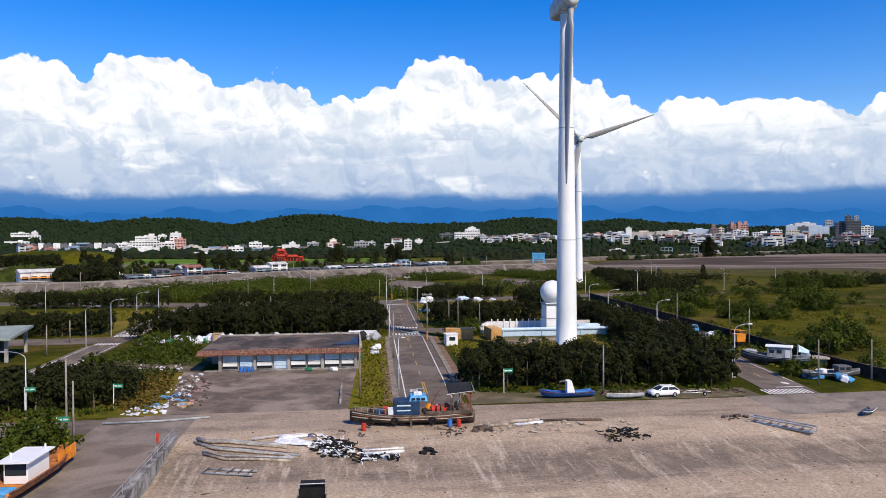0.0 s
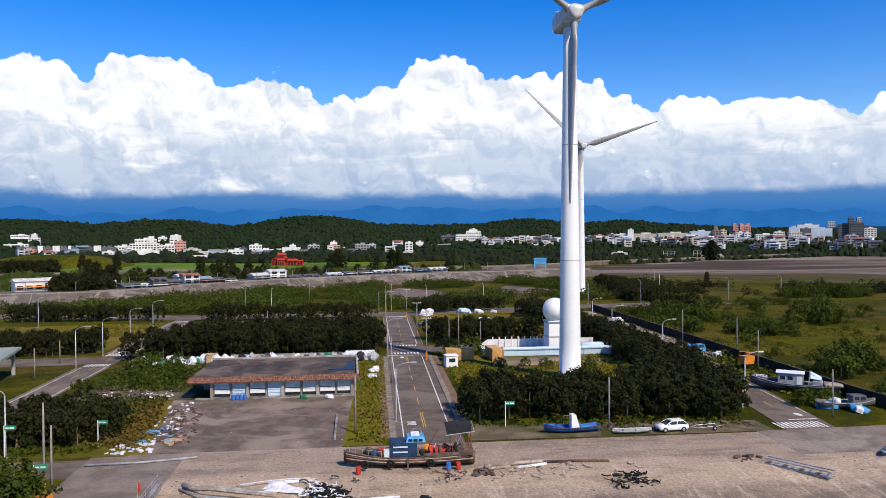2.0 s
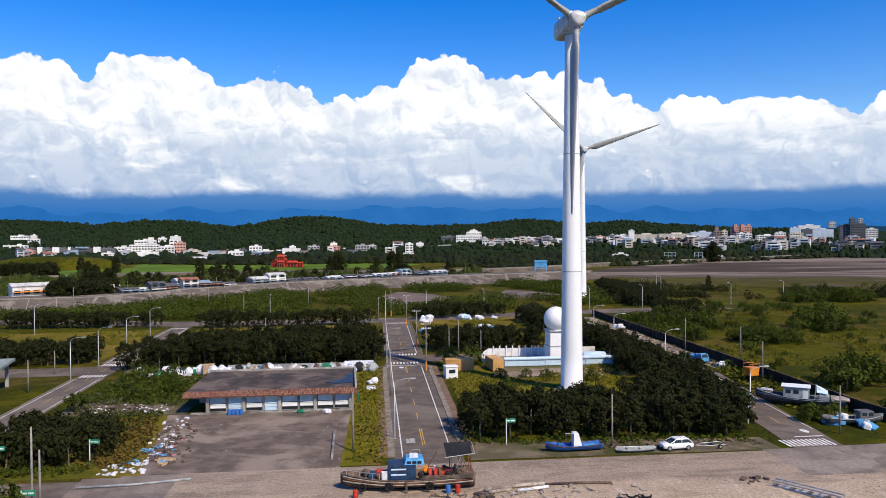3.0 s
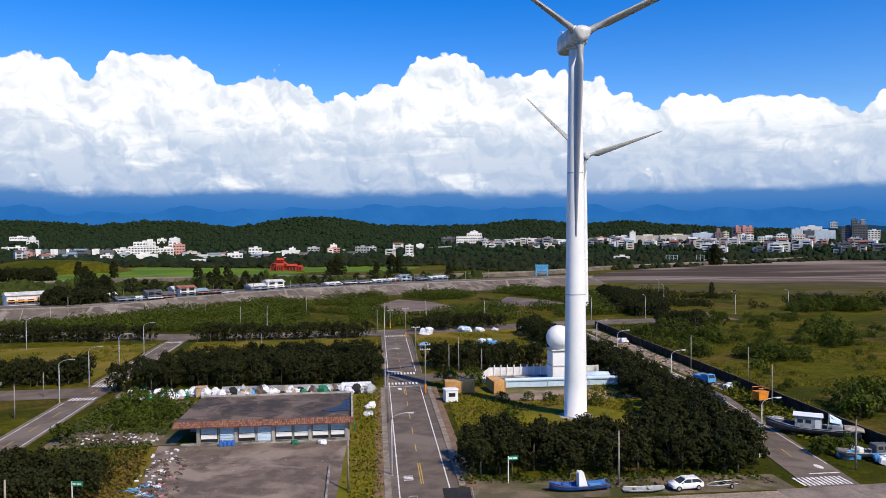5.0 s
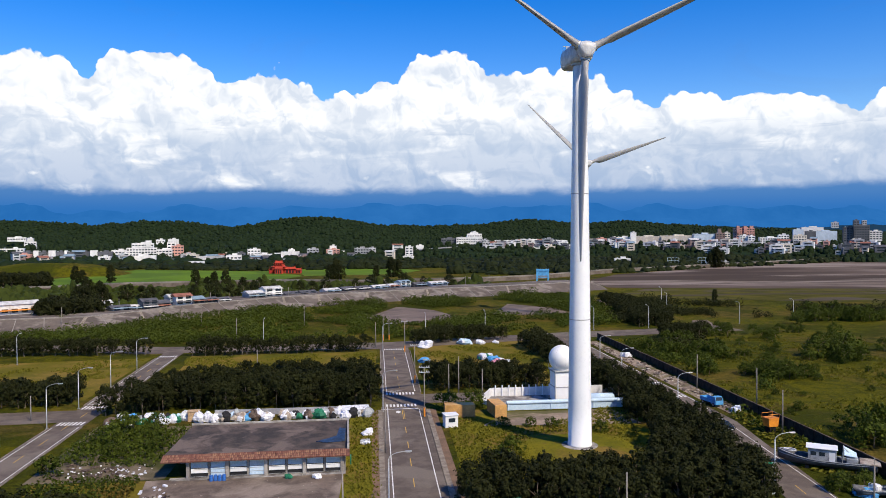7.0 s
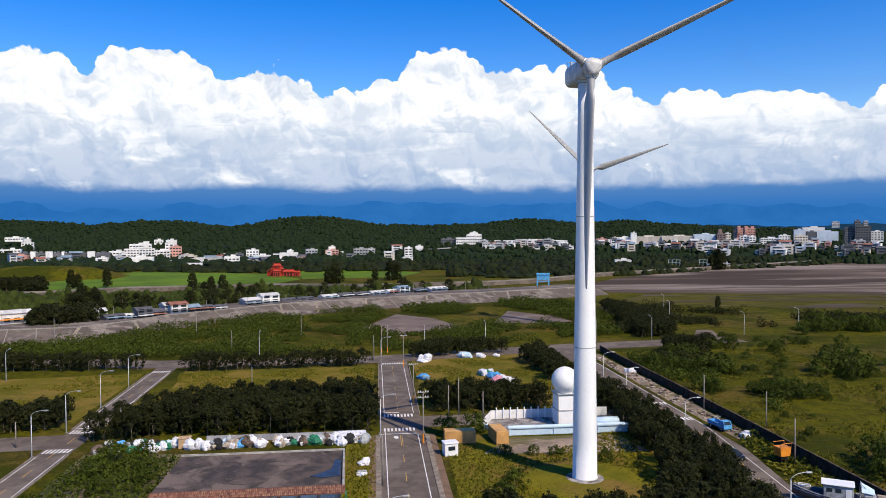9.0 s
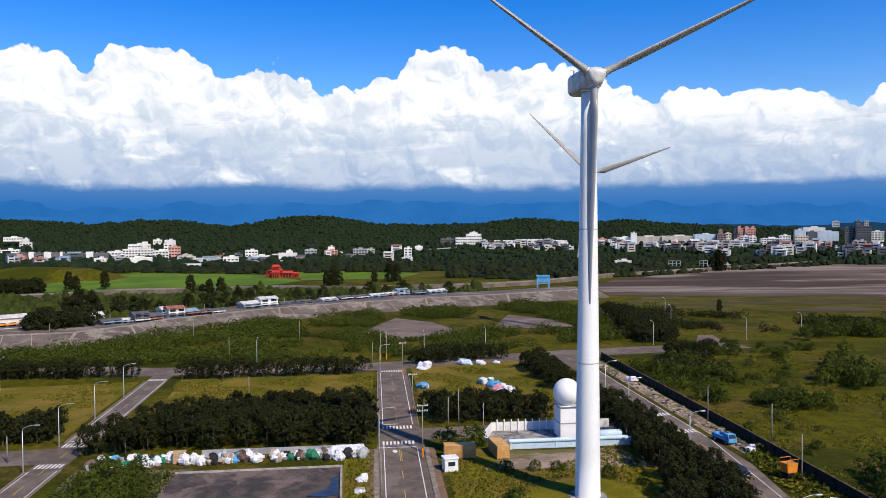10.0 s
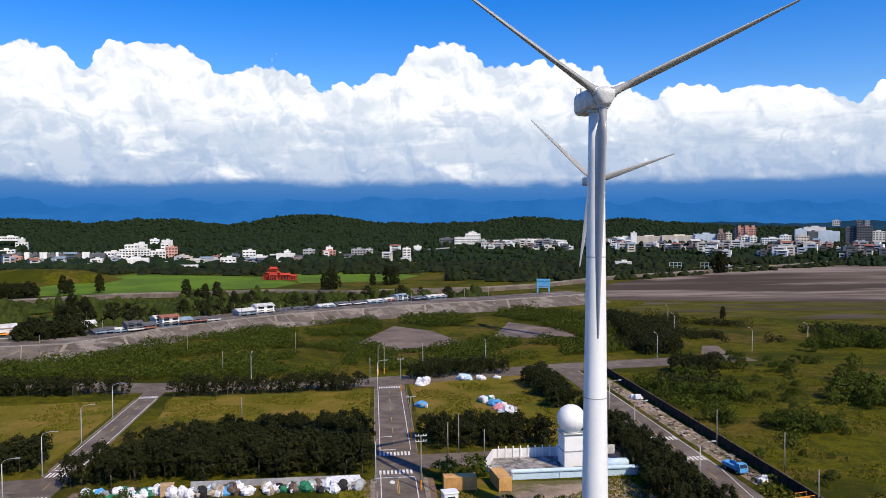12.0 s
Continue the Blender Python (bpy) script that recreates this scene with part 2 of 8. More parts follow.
# set dark for solid domes: the shade of missing leaf gaps is in the colour
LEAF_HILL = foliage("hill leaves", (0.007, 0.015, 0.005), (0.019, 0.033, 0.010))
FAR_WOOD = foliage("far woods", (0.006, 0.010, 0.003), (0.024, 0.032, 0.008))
FAR_GARDEN = foliage("far gardens", (0.008, 0.015, 0.003), (0.050, 0.066, 0.009))
LEAF_BUSH = foliage("bush leaves", (0.009, 0.016, 0.002), (0.078, 0.102, 0.010))
LEAF_GRASS = foliage("grass blades", (0.072, 0.082, 0.005), (0.170, 0.148, 0.016))
LEAF_YELLOW = foliage("yellowing leaves", (0.050, 0.046, 0.010), (0.160, 0.108, 0.022))
ROOF_TAR = surface("weathered tar roof", (0.092, 0.071, 0.060), (0.046, 0.040, 0.036), 0.35, 0.85, bump=0.3, third=(0.15, 0.115, 0.095), third_scale=0.2)
ROOF_TILE = surface("brown clay tile", (0.24, 0.115, 0.075), (0.14, 0.075, 0.055), 1.2, 0.85, vary=0.3)
RENDER_DARK = surface("grimy parapet render", (0.23, 0.205, 0.18), (0.13, 0.118, 0.105), 0.06, 0.9)
RENDER_GREY = surface("grey wall render", (0.36, 0.34, 0.31), (0.24, 0.22, 0.20), 0.5, 0.9)
WALL_CONCRETE = surface("stained wall concrete", (0.34, 0.32, 0.30), (0.19, 0.18, 0.17), 0.5, 0.9, bump=0.3, third=(0.11, 0.10, 0.095), third_scale=0.35)
BLACK_WALL = surface("black mesh fence", (0.034, 0.026, 0.019), (0.055, 0.043, 0.032), 0.6, 0.9)
SHUTTER_BLUE = surface("pale blue shutter", (0.42, 0.52, 0.58), (0.34, 0.43, 0.49), 0.8, 0.6)
CONTAINER_TAN = surface("ochre container paint", (0.58, 0.33, 0.115), (0.45, 0.25, 0.09), 0.6, 0.55, bump=0.1)
PALE_BLUE = surface("pale blue paint", (0.52, 0.66, 0.78), (0.44, 0.57, 0.69), 0.3, 0.5, bump=0.05)
BLUE = surface("blue boat paint", (0.035, 0.13, 0.42), (0.03, 0.09, 0.27), 0.8, 0.5)
SKY_BLUE = surface("light blue paint", (0.10, 0.36, 0.66), (0.08, 0.27, 0.50), 0.8, 0.55)
NAVY = surface("navy paint", (0.025, 0.055, 0.12), (0.02, 0.035, 0.07), 0.8, 0.6)
RED = surface("red paint", (0.50, 0.045, 0.03), (0.33, 0.035, 0.025), 1.0, 0.5)
ORANGE = surface("orange paint", (0.72, 0.26, 0.03), (0.52, 0.18, 0.03), 0.8, 0.5)
RUST_ORANGE = surface("orange boat planks", (0.50, 0.20, 0.07), (0.30, 0.12, 0.05), 0.9, 0.75)
RUST = surface("rust", (0.22, 0.09, 0.05), (0.12, 0.055, 0.035), 1.5, 0.85)
GREEN_SIGN = surface("green sign paint", (0.02, 0.26, 0.15), (0.02, 0.2, 0.12), 1.0, 0.45, bump=0.0)
GREEN_TARP = surface("green tarpaulin", (0.03, 0.19, 0.10), (0.02, 0.12, 0.07), 1.5, 0.5)
WOOD_OLD = surface("old boat timber", (0.15, 0.11, 0.085), (0.075, 0.055, 0.045), 1.0, 0.85, bump=0.4)
BAMBOO = surface("bleached timber", (0.42, 0.37, 0.30), (0.24, 0.19, 0.15), 1.0, 0.8, bump=0.3)
GREY_BOAT = surface("grey boat paint", (0.36, 0.38, 0.39), (0.22, 0.23, 0.24), 0.7, 0.6)
PLASTIC_WHITE = surface("white plastic wrap", (0.78, 0.78, 0.80), (0.55, 0.56, 0.60), 2.0, 0.4)
PLASTIC_BLUE = surface("blue plastic", (0.04, 0.16, 0.50), (0.05, 0.12, 0.33), 2.0, 0.4)
PINK = surface("pink plastic", (0.66, 0.28, 0.33), None, 2.0, 0.5)
CARDBOARD = surface("cardboard", (0.52, 0.36, 0.21), None, 2.0, 0.8)
GLASS_DARK = glass("dark glass")
TOWN_WHITE = surface("town white render", (0.74, 0.73, 0.71), (0.60, 0.59, 0.57), 0.1, 0.8, vary=0.12)
TOWN_GREY = surface("town grey render", (0.42, 0.42, 0.43), (0.30, 0.30, 0.32), 0.1, 0.8, vary=0.3)
TOWN_DARK = surface("town slate cladding", (0.12, 0.125, 0.14), (0.09, 0.09, 0.10), 0.1, 0.7, vary=0.2)
TOWN_PINK = surface("town rose tile", (0.56, 0.30, 0.25), (0.44, 0.23, 0.19), 0.1, 0.8, vary=0.12)
TOWN_CREAM = surface("town cream render", (0.60, 0.54, 0.46), (0.48, 0.43, 0.37), 0.1, 0.8, vary=0.15)
TOWN_BROWN = surface("town brown tile", (0.26, 0.19, 0.17), (0.20, 0.14, 0.13), 0.1, 0.8, vary=0.15)
TOWN_BLUE = surface("town pale blue sheet", (0.50, 0.58, 0.66), (0.42, 0.49, 0.56), 0.1, 0.7)
TOWN_RED = surface("temple red", (0.46, 0.06, 0.03), (0.34, 0.05, 0.03), 0.3, 0.7)
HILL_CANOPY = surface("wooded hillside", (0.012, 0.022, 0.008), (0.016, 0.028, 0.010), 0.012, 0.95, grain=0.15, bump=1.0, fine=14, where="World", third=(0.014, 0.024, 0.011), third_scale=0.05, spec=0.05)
FAR_RIDGE = haze_glow("wooded ridge in painted haze", (0.012, 0.040, 0.085), (0.018, 0.055, 0.110))
MOUNTAIN = haze_glow("mountain in painted haze", (0.020, 0.150, 0.455), (0.030, 0.178, 0.505))


def tidal(name, dark, mid, light, marsh=None):
    """Wet mud in long bands along the shore, with pale silt and, on the marsh, salt grass."""
    m = bpy.data.materials.new(name)
    m.use_nodes = True
    g = Nodes(m.node_tree)
    geo = g.node("ShaderNodeNewGeometry")

    def bands(sx, sy, turn, detail=6):
        n = g.node("ShaderNodeMapping")
        g.link(geo.outputs["Position"], n.inputs[0])
        n.inputs["Scale"].default_value, n.inputs["Rotation"].default_value = (sx, sy, 1), (0, 0, radians(turn))
        return g.noise(n.outputs[0], 1.0, detail, 0.6, 0.5)

    col = g.mix(g.remap(bands(0.0025, 0.012, -8), 0.42, 0.58, smooth=True), dark, mid)
    col = g.mix(g.remap(bands(0.0045, 0.018, -5), 0.48, 0.62, smooth=True), col, light)
    col = g.mix(g.math("MULTIPLY", g.remap(bands(0.012, 0.032, -5), 0.54, 0.66), 0.5), col, dark)
    if marsh:
        col = g.mix(g.remap(bands(0.014, 0.060, 4), 0.38, 0.50, smooth=True), col, g.mix(g.remap(bands(0.05, 0.12, 0), 0.4, 0.6), marsh, (marsh[0] * 0.55, marsh[1] * 0.6, marsh[2] * 0.6)))
    b = g.node("ShaderNodeBsdfPrincipled")
    g.link(col, b.inputs["Base Color"])
    b.inputs["Roughness"].default_value = 0.9
    b.inputs["Specular IOR Level"].default_value = 0.03
    out = g.node("ShaderNodeOutputMaterial")
    g.link(b.outputs[0], out.inputs[0])
    return m


MUD = tidal("tidal mud", (0.062, 0.046, 0.035), (0.130, 0.098, 0.076), (0.230, 0.188, 0.155))
MUD_GRASS = tidal("salt marsh", (0.058, 0.046, 0.032), (0.100, 0.080, 0.060), (0.200, 0.168, 0.138), (0.085, 0.076, 0.010))


def meadow():
    """Rough grassland: yellow-green, olive and straw in patches, clumps and streaks."""
    m = bpy.data.materials.new("grass")
    m.use_nodes = True
    g = Nodes(m.node_tree)
    p = g.node("ShaderNodeNewGeometry").outputs["Position"]
    patch = g.remap(g.noise(p, 0.022, 5, 0.6, 0.8), 0.43, 0.57, smooth=True)
    straw = g.remap(g.noise(p, 0.040, 6, 0.65, 0.6), 0.49, 0.60, smooth=True)
    clump = g.remap(g.noise(p, 0.30, 6, 0.65, 0.4), 0.44, 0.60)
    blade = g.remap(g.noise(p, 1.6, 5, 0.7), 0.36, 0.64)
    col = g.mix(patch, (0.084, 0.079, 0.005), (0.039, 0.045, 0.004))
    col = g.mix(g.math("MULTIPLY", straw, 0.6), col, (0.130, 0.086, 0.022))
    col = g.mix(g.math("MULTIPLY", clump, 0.65), col, (0.030, 0.036, 0.006))
    col = g.mix(0.5, col, g.mix(blade, (0.25, 0.25, 0.25), (0.8, 0.8, 0.8)), "OVERLAY")
    b = g.node("ShaderNodeBsdfPrincipled")
    g.link(col, b.inputs["Base Color"])
    b.inputs["Roughness"].default_value = 0.95
    b.inputs["Specular IOR Level"].default_value = 0.03
    bp = g.node("ShaderNodeBump")
    bp.inputs["Strength"].default_value, bp.inputs["Distance"].default_value = 0.8, 0.25
    g.link(g.math("ADD", g.math("MULTIPLY", clump, 0.7), g.math("MULTIPLY", blade, 0.5)), bp.inputs["Height"])
    g.link(bp.outputs[0], b.inputs["Normal"])
    out = g.node("ShaderNodeOutputMaterial")
    g.link(b.outputs[0], out.inputs[0])
    return m


GRASS = meadow()


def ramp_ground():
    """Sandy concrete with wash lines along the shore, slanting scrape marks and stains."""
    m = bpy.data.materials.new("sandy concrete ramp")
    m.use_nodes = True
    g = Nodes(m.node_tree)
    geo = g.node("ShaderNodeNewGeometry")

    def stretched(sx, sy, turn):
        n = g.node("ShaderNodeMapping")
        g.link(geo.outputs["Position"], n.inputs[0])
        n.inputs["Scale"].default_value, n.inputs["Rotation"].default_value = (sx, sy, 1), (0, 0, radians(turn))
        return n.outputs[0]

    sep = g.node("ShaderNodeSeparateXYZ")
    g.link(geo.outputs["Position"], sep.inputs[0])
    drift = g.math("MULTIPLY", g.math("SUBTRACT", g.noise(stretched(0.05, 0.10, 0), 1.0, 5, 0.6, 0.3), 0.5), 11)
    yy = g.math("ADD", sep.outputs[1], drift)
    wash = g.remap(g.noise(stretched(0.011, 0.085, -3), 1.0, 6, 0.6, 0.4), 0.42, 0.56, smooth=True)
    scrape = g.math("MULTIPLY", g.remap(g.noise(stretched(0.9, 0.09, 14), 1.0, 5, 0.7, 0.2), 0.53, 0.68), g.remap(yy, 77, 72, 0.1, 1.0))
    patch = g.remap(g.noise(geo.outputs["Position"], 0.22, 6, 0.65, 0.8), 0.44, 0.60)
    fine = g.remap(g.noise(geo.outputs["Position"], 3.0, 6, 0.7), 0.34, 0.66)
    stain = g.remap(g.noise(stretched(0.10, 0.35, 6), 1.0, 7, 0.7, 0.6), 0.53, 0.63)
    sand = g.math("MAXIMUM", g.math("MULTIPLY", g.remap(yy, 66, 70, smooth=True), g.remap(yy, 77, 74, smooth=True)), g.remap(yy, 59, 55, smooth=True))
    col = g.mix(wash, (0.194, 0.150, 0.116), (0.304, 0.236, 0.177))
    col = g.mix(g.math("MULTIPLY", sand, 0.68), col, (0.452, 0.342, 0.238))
    # darker band between two distances from the shore, stronger towards +x
    dark_band = g.math("MULTIPLY", g.remap(yy, 67, 64, smooth=True), g.remap(yy, 57, 60, smooth=True))
    dark_band = g.math("MULTIPLY", dark_band, g.remap(sep.outputs[0], -6, 30, 0.15, 1.35, smooth=True))
    col = g.mix(g.math("MULTIPLY", dark_band, 0.55), col, (0.158, 0.123, 0.095))
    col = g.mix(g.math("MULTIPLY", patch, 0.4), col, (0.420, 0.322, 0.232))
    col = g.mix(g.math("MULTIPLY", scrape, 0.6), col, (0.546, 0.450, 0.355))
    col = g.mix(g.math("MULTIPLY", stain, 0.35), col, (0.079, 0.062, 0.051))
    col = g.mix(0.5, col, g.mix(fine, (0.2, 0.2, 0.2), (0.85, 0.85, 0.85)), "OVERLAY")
    b = g.node("ShaderNodeBsdfPrincipled")
    g.link(col, b.inputs["Base Color"])
    b.inputs["Roughness"].default_value = 0.92
    b.inputs["Specular IOR Level"].default_value = 0.2
    bp = g.node("ShaderNodeBump")
    bp.inputs["Strength"].default_value, bp.inputs["Distance"].default_value = 0.7, 0.08
    g.link(fine, bp.inputs["Height"])
    g.link(bp.outputs[0], b.inputs["Normal"])
    out = g.node("ShaderNodeOutputMaterial")
    g.link(b.outputs[0], out.inputs[0])
    return m


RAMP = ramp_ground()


# ---- shape tools ----
class Geo:
    """Gathers verts and faces of one part."""

    def __init__(self):
        self.v, self.f = [], []

    def add(self, verts, faces):
        n = len(self.v)
        self.v += [tuple(p) for p in verts]
        self.f += [tuple(i + n for i in f) for f in faces]
        return self

    def box(self, x0, y0, z0, x1, y1, z1, chamfer=0.0):
        if chamfer:
            c = chamfer
            lo = [(x0 + c, y0, z0), (x1 - c, y0, z0), (x1, y0 + c, z0), (x1, y1 - c, z0), (x1 - c, y1, z0), (x0 + c, y1, z0), (x0, y1 - c, z0), (x0, y0 + c, z0)]
            mid = [(x, y, z1 - c) for x, y, _ in lo]
            top = [(x + (c * 0.6 if x < (x0 + x1) / 2 else -c * 0.6), y + (c * 0.6 if y < (y0 + y1) / 2 else -c * 0.6), z1) for x, y, _ in lo]
            return self.rings([lo, mid, top])
        return self.add([(x0, y0, z0), (x1, y0, z0), (x1, y1, z0), (x0, y1, z0), (x0, y0, z1), (x1, y0, z1), (x1, y1, z1), (x0, y1, z1)],
                        [(0, 3, 2, 1), (4, 5, 6, 7), (0, 1, 5, 4), (1, 2, 6, 5), (2, 3, 7, 6), (3, 0, 4, 7)])

    def rings(self, rows, caps=True):
        """A skin over rings of equal length."""
        n = len(rows[0])
        faces = []
        for r in range(len(rows) - 1):
            for i in range(n):
                j = (i + 1) % n
                faces.append((r * n + i, r * n + j, (r + 1) * n + j, (r + 1) * n + i))
        if caps:
            faces += [tuple(reversed(range(n))), tuple(range((len(rows) - 1) * n, len(rows) * n))]
        return self.add([p for row in rows for p in row], faces)

    def tube(self, points, radii, n=8):
        """A round bar through points."""
        pts = [Vector(p) for p in points]
        if not isinstance(radii, (list, tuple)):
            radii = [radii] * len(pts)
        rows = []
        for i, p in enumerate(pts):
            d = (pts[min(i + 1, len(pts) - 1)] - pts[max(i - 1, 0)]).normalized()
            u = d.orthogonal().normalized() if abs(d.z) > 0.99 else d.cross(Vector((0, 0, 1))).normalized()
            w = d.cross(u)
            rows.append([p + (u * math.cos(2 * math.pi * k / n) + w * math.sin(2 * math.pi * k / n)) * radii[i] for k in range(n)])
        return self.rings(rows)

    def ball(self, c, r, rows=8, n=12, squash=(1, 1, 1), jitter=0.0, low=-1.0):
        rs = []
        for i in range(rows + 1):
            a = -math.pi / 2 + math.pi * i / rows
            z = max(math.sin(a), low)
            rr = max(math.cos(a), 0.02)
            rs.append([(c[0] + r * rr * math.cos(2 * math.pi * k / n) * squash[0] * (1 + random.uniform(-jitter, jitter)),
                        c[1] + r * rr * math.sin(2 * math.pi * k / n) * squash[1] * (1 + random.uniform(-jitter, jitter)),
                        c[2] + r * z * squash[2] * (1 + random.uniform(-jitter, jitter))) for k in range(n)])
        return self.rings(rs)

    def sheet(self, outline, z=0.0, thick=0.0):
        """A flat plate with the given outline (counter-clockwise)."""
        n = len(outline)
        if thick:
            return self.rings([[(x, y, z - thick) for x, y in outline], [(x, y, z) for x, y in outline]])
        return self.add([(x, y, z) for x, y in outline], [tuple(range(n))])

    def moved(self, m):
        self.v = [tuple(m @ Vector(p)) for p in self.v]
        return self

    def mesh(self, name, smooth=False):
        me = bpy.data.meshes.new(name)
        me.from_pydata(self.v, [], self.f)
        if smooth:
            me.polygons.foreach_set("use_smooth", [True] * len(me.polygons))
        me.update()
        return me


def part(name, geo, material, parent=None, label="", smooth=False):
    """Links one mesh as a part of a thing or of another part."""
    ob = new(name, geo if isinstance(geo, bpy.types.Mesh) else geo.mesh(name, smooth))
    if not ob.data.materials:
        ob.data.materials.append(material)
    ob.parent = parent
    if label:
        tagged(ob, label)
    return ob


def thing(name, x, y, z=0.0, turn=0.0, label="", category="", group="", kind=""):
    ob = new(name)
    ob.matrix_basis = pose(x, y, z, 0, 0, turn)
    ob.empty_display_size = 0.5
    return tagged(ob, label, category, group, kind)


def setting(name, geo, material, label, category, smooth=False):
    ob = part(name, geo, material, None, "", smooth)
    return tagged(ob, label, category, "", "structure")


def along(points, offset):
    """The line through points, shifted sideways to its right."""
    out = []
    for i, p in enumerate(points):
        a, b = points[max(i - 1, 0)], points[min(i + 1, len(points) - 1)]
        d = Vector((b[0] - a[0], b[1] - a[1])).normalized()
        out.append((p[0] + d.y * offset, p[1] - d.x * offset))
    return out


def strip(geo, points, a, b, z=0.0, thick=0.0):
    """A band between two offsets of a line."""
    left, right = along(points, a), along(points, b)
    for i in range(len(points) - 1):
        geo.sheet([left[i], right[i], right[i + 1], left[i + 1]], z, thick)
    return geo


def ease(a, b, x):
    t = min(max((x - a) / (b - a), 0), 1)
    return t * t * (3 - 2 * t)


def ground_z(x, y):
    """Height of the land: level, with a ramp that falls to the shore in front."""
    fall = -1.1 * ease(73, 58, y) - 2.2 * ease(58, 20, y)
    side = ease(-25.5, -22.5, x)
    return fall * side


def inside(poly, x, y):
    n, c = len(poly), False
    for i in range(n):
        (x0, y0), (x1, y1) = poly[i], poly[i - 1]
        if (y0 > y) != (y1 > y) and x < (x1 - x0) * (y - y0) / (y1 - y0) + x0:
            c = not c
    return c


def scatter(poly, gap, jitter=0.4):
    """Points in an outline, one about every gap metres."""
    xs, ys = [p[0] for p in poly], [p[1] for p in poly]
    out = []
    y = min(ys)
    row = 0
    while y < max(ys):
        x = min(xs) + (gap / 2 if row % 2 else 0)
        while x < max(xs):
            px, py = x + random.uniform(-jitter, jitter) * gap, y + random.uniform(-jitter, jitter) * gap
            if inside(poly, px, py):
                out.append((px, py))
            x += gap
        y += gap * 0.87
        row += 1
    return out

# ---- the land ----
DIKE = [(-420, 205), (-158, 296), (-132, 302), (-104, 307), (-88, 326), (-81, 342), (-60, 363), (-36, 383), (-3, 401), (47, 424), (88, 438), (150, 466)]  # its crown


def dike_y(x):
    for (a, b), (c, d) in zip(DIKE, DIKE[1:]):
        if a <= x <= c:
            return b + (d - b) * (x - a) / (c - a)
    return 9999


def build_ground():
    geo = Geo()
    xs = [-4600, -2000, -800, -300, -120] + [-60 + 2.5 * i for i in range(65)] + [120, 300, 800, 2000, 4600]
    ys = [-2500, -500, -100, -20] + [20 + 2.0 * i for i in range(36)] + [100, 130, 200, 300, 500, 900, 1600, 3000, 4700]
    n = len(xs)
    geo.add([(x, y, ground_z(x, y) - 0.05) for y in ys for x in xs],
            [(j * n + i, j * n + i + 1, (j + 1) * n + i + 1, (j + 1) * n + i) for j in range(len(ys) - 1) for i in range(n - 1)])
    return setting("ground", geo, GRASS, "rough grassland in green and straw yellow", "ground", True)


build_ground()


def draped(name, x0, x1, y0, y1, step, lift, material, label, category, wobble=0.0):
    """Paving that follows the land."""
    geo = Geo()
    nx, ny = int((x1 - x0) / step) + 1, int((y1 - y0) / step) + 1
    for j in range(ny + 1):
        for i in range(nx + 1):
            x, y = x0 + (x1 - x0) * i / nx, y0 + (y1 - y0) * j / ny
            geo.v.append((x, y, ground_z(x, y) + lift + wobble * (noise.noise((x * 0.25, y * 0.25, 3)) * ease(y0, y0 + 3, y) * ease(y1, y1 - 3, y))))
    for j in range(ny):
        for i in range(nx):
            a = j * (nx + 1) + i
            geo.f.append((a, a + 1, a + nx + 2, a + nx + 1))
    return setting(name, geo, material, label, category, True)


draped("ramp", -22.6, 120, -60, 74, 2.0, 0.03, RAMP, "sandy, stained concrete ramp falling to the shore", "ramp", 0.12)
draped("pavement", -22.6, 120, 74, 86.5, 2.5, 0.03, RAMP, "pale weathered concrete apron with tyre marks", "pavement")
setting("road_1", Geo().sheet([(-34, -60), (-22.5, -60), (-22.5, 86), (-34, 86)], 0.0, 0.3), LANE, "grey asphalt lane beside the concrete wall", "road")
setting("apron", Geo().sheet([(-33.6, 74.0), (-22.45, 73.2), (-22.45, 86.4), (-29.5, 86.4)], 0.012, 0.2), CONCRETE_GROUND, "pale concrete crossing at the head of the lane", "pavement")
setting("road_2", Geo().sheet([(-90, 78), (-34, 78), (-34, 85), (-90, 85)], 0.0, 0.3), ASPHALT, "asphalt street along the shore", "road")
setting("yard", Geo().sheet([(-27.5, 86.5), (-3.4, 86.5), (-2.0, 118), (-31.5, 118)], 0.03, 0.3), YARD, "worn dark asphalt yard in front of the shed", "yard")

ROAD = [(8.0, 86.5), (8.2, 96), (9.6, 150), (12.0, 246)]
setting("road_3", strip(Geo(), ROAD, -4.4, 4.6, 0.03, 0.3), ASPHALT, "grey two-lane asphalt road", "road")
LEFT_STREET = [(-54.2, 84), (-54.2, 140), (-54.0, 190), (-54.5, 246)]
setting("road_4", strip(Geo(), LEFT_STREET, -4.2, 1.7, 0.03, 0.3), ASPHALT, "asphalt side street with worn markings", "road")
RIGHT_STREET = [(61, 86), (63.3, 101), (69.8, 140), (70.3, 172), (70.5, 200), (71, 262)]
setting("road_5", strip(Geo(), RIGHT_STREET, -3.4, 3.8, 0.03, 0.3), ASPHALT, "narrow asphalt street along the turbine plot", "road")
CROSS = [(-180, 266), (-100, 258), (-62, 247), (10, 247), (74, 262), (141, 271)]
setting("road_6", strip(Geo(), CROSS, -6.5, 6.5, 0.034, 0.3), ASPHALT, "wide asphalt cross street", "road")
setting("road_7", Geo().sheet([(13.6, 163.5), (66, 166), (66, 174), (13.6, 172.5)], 0.026, 0.3), ASPHALT, "short asphalt link street", "road")
setting("road_8", Geo().sheet([(-120, 153), (-58, 156.5), (-58, 166.5), (-120, 164)], 0.026, 0.3), ASPHALT, "short asphalt side street", "road")
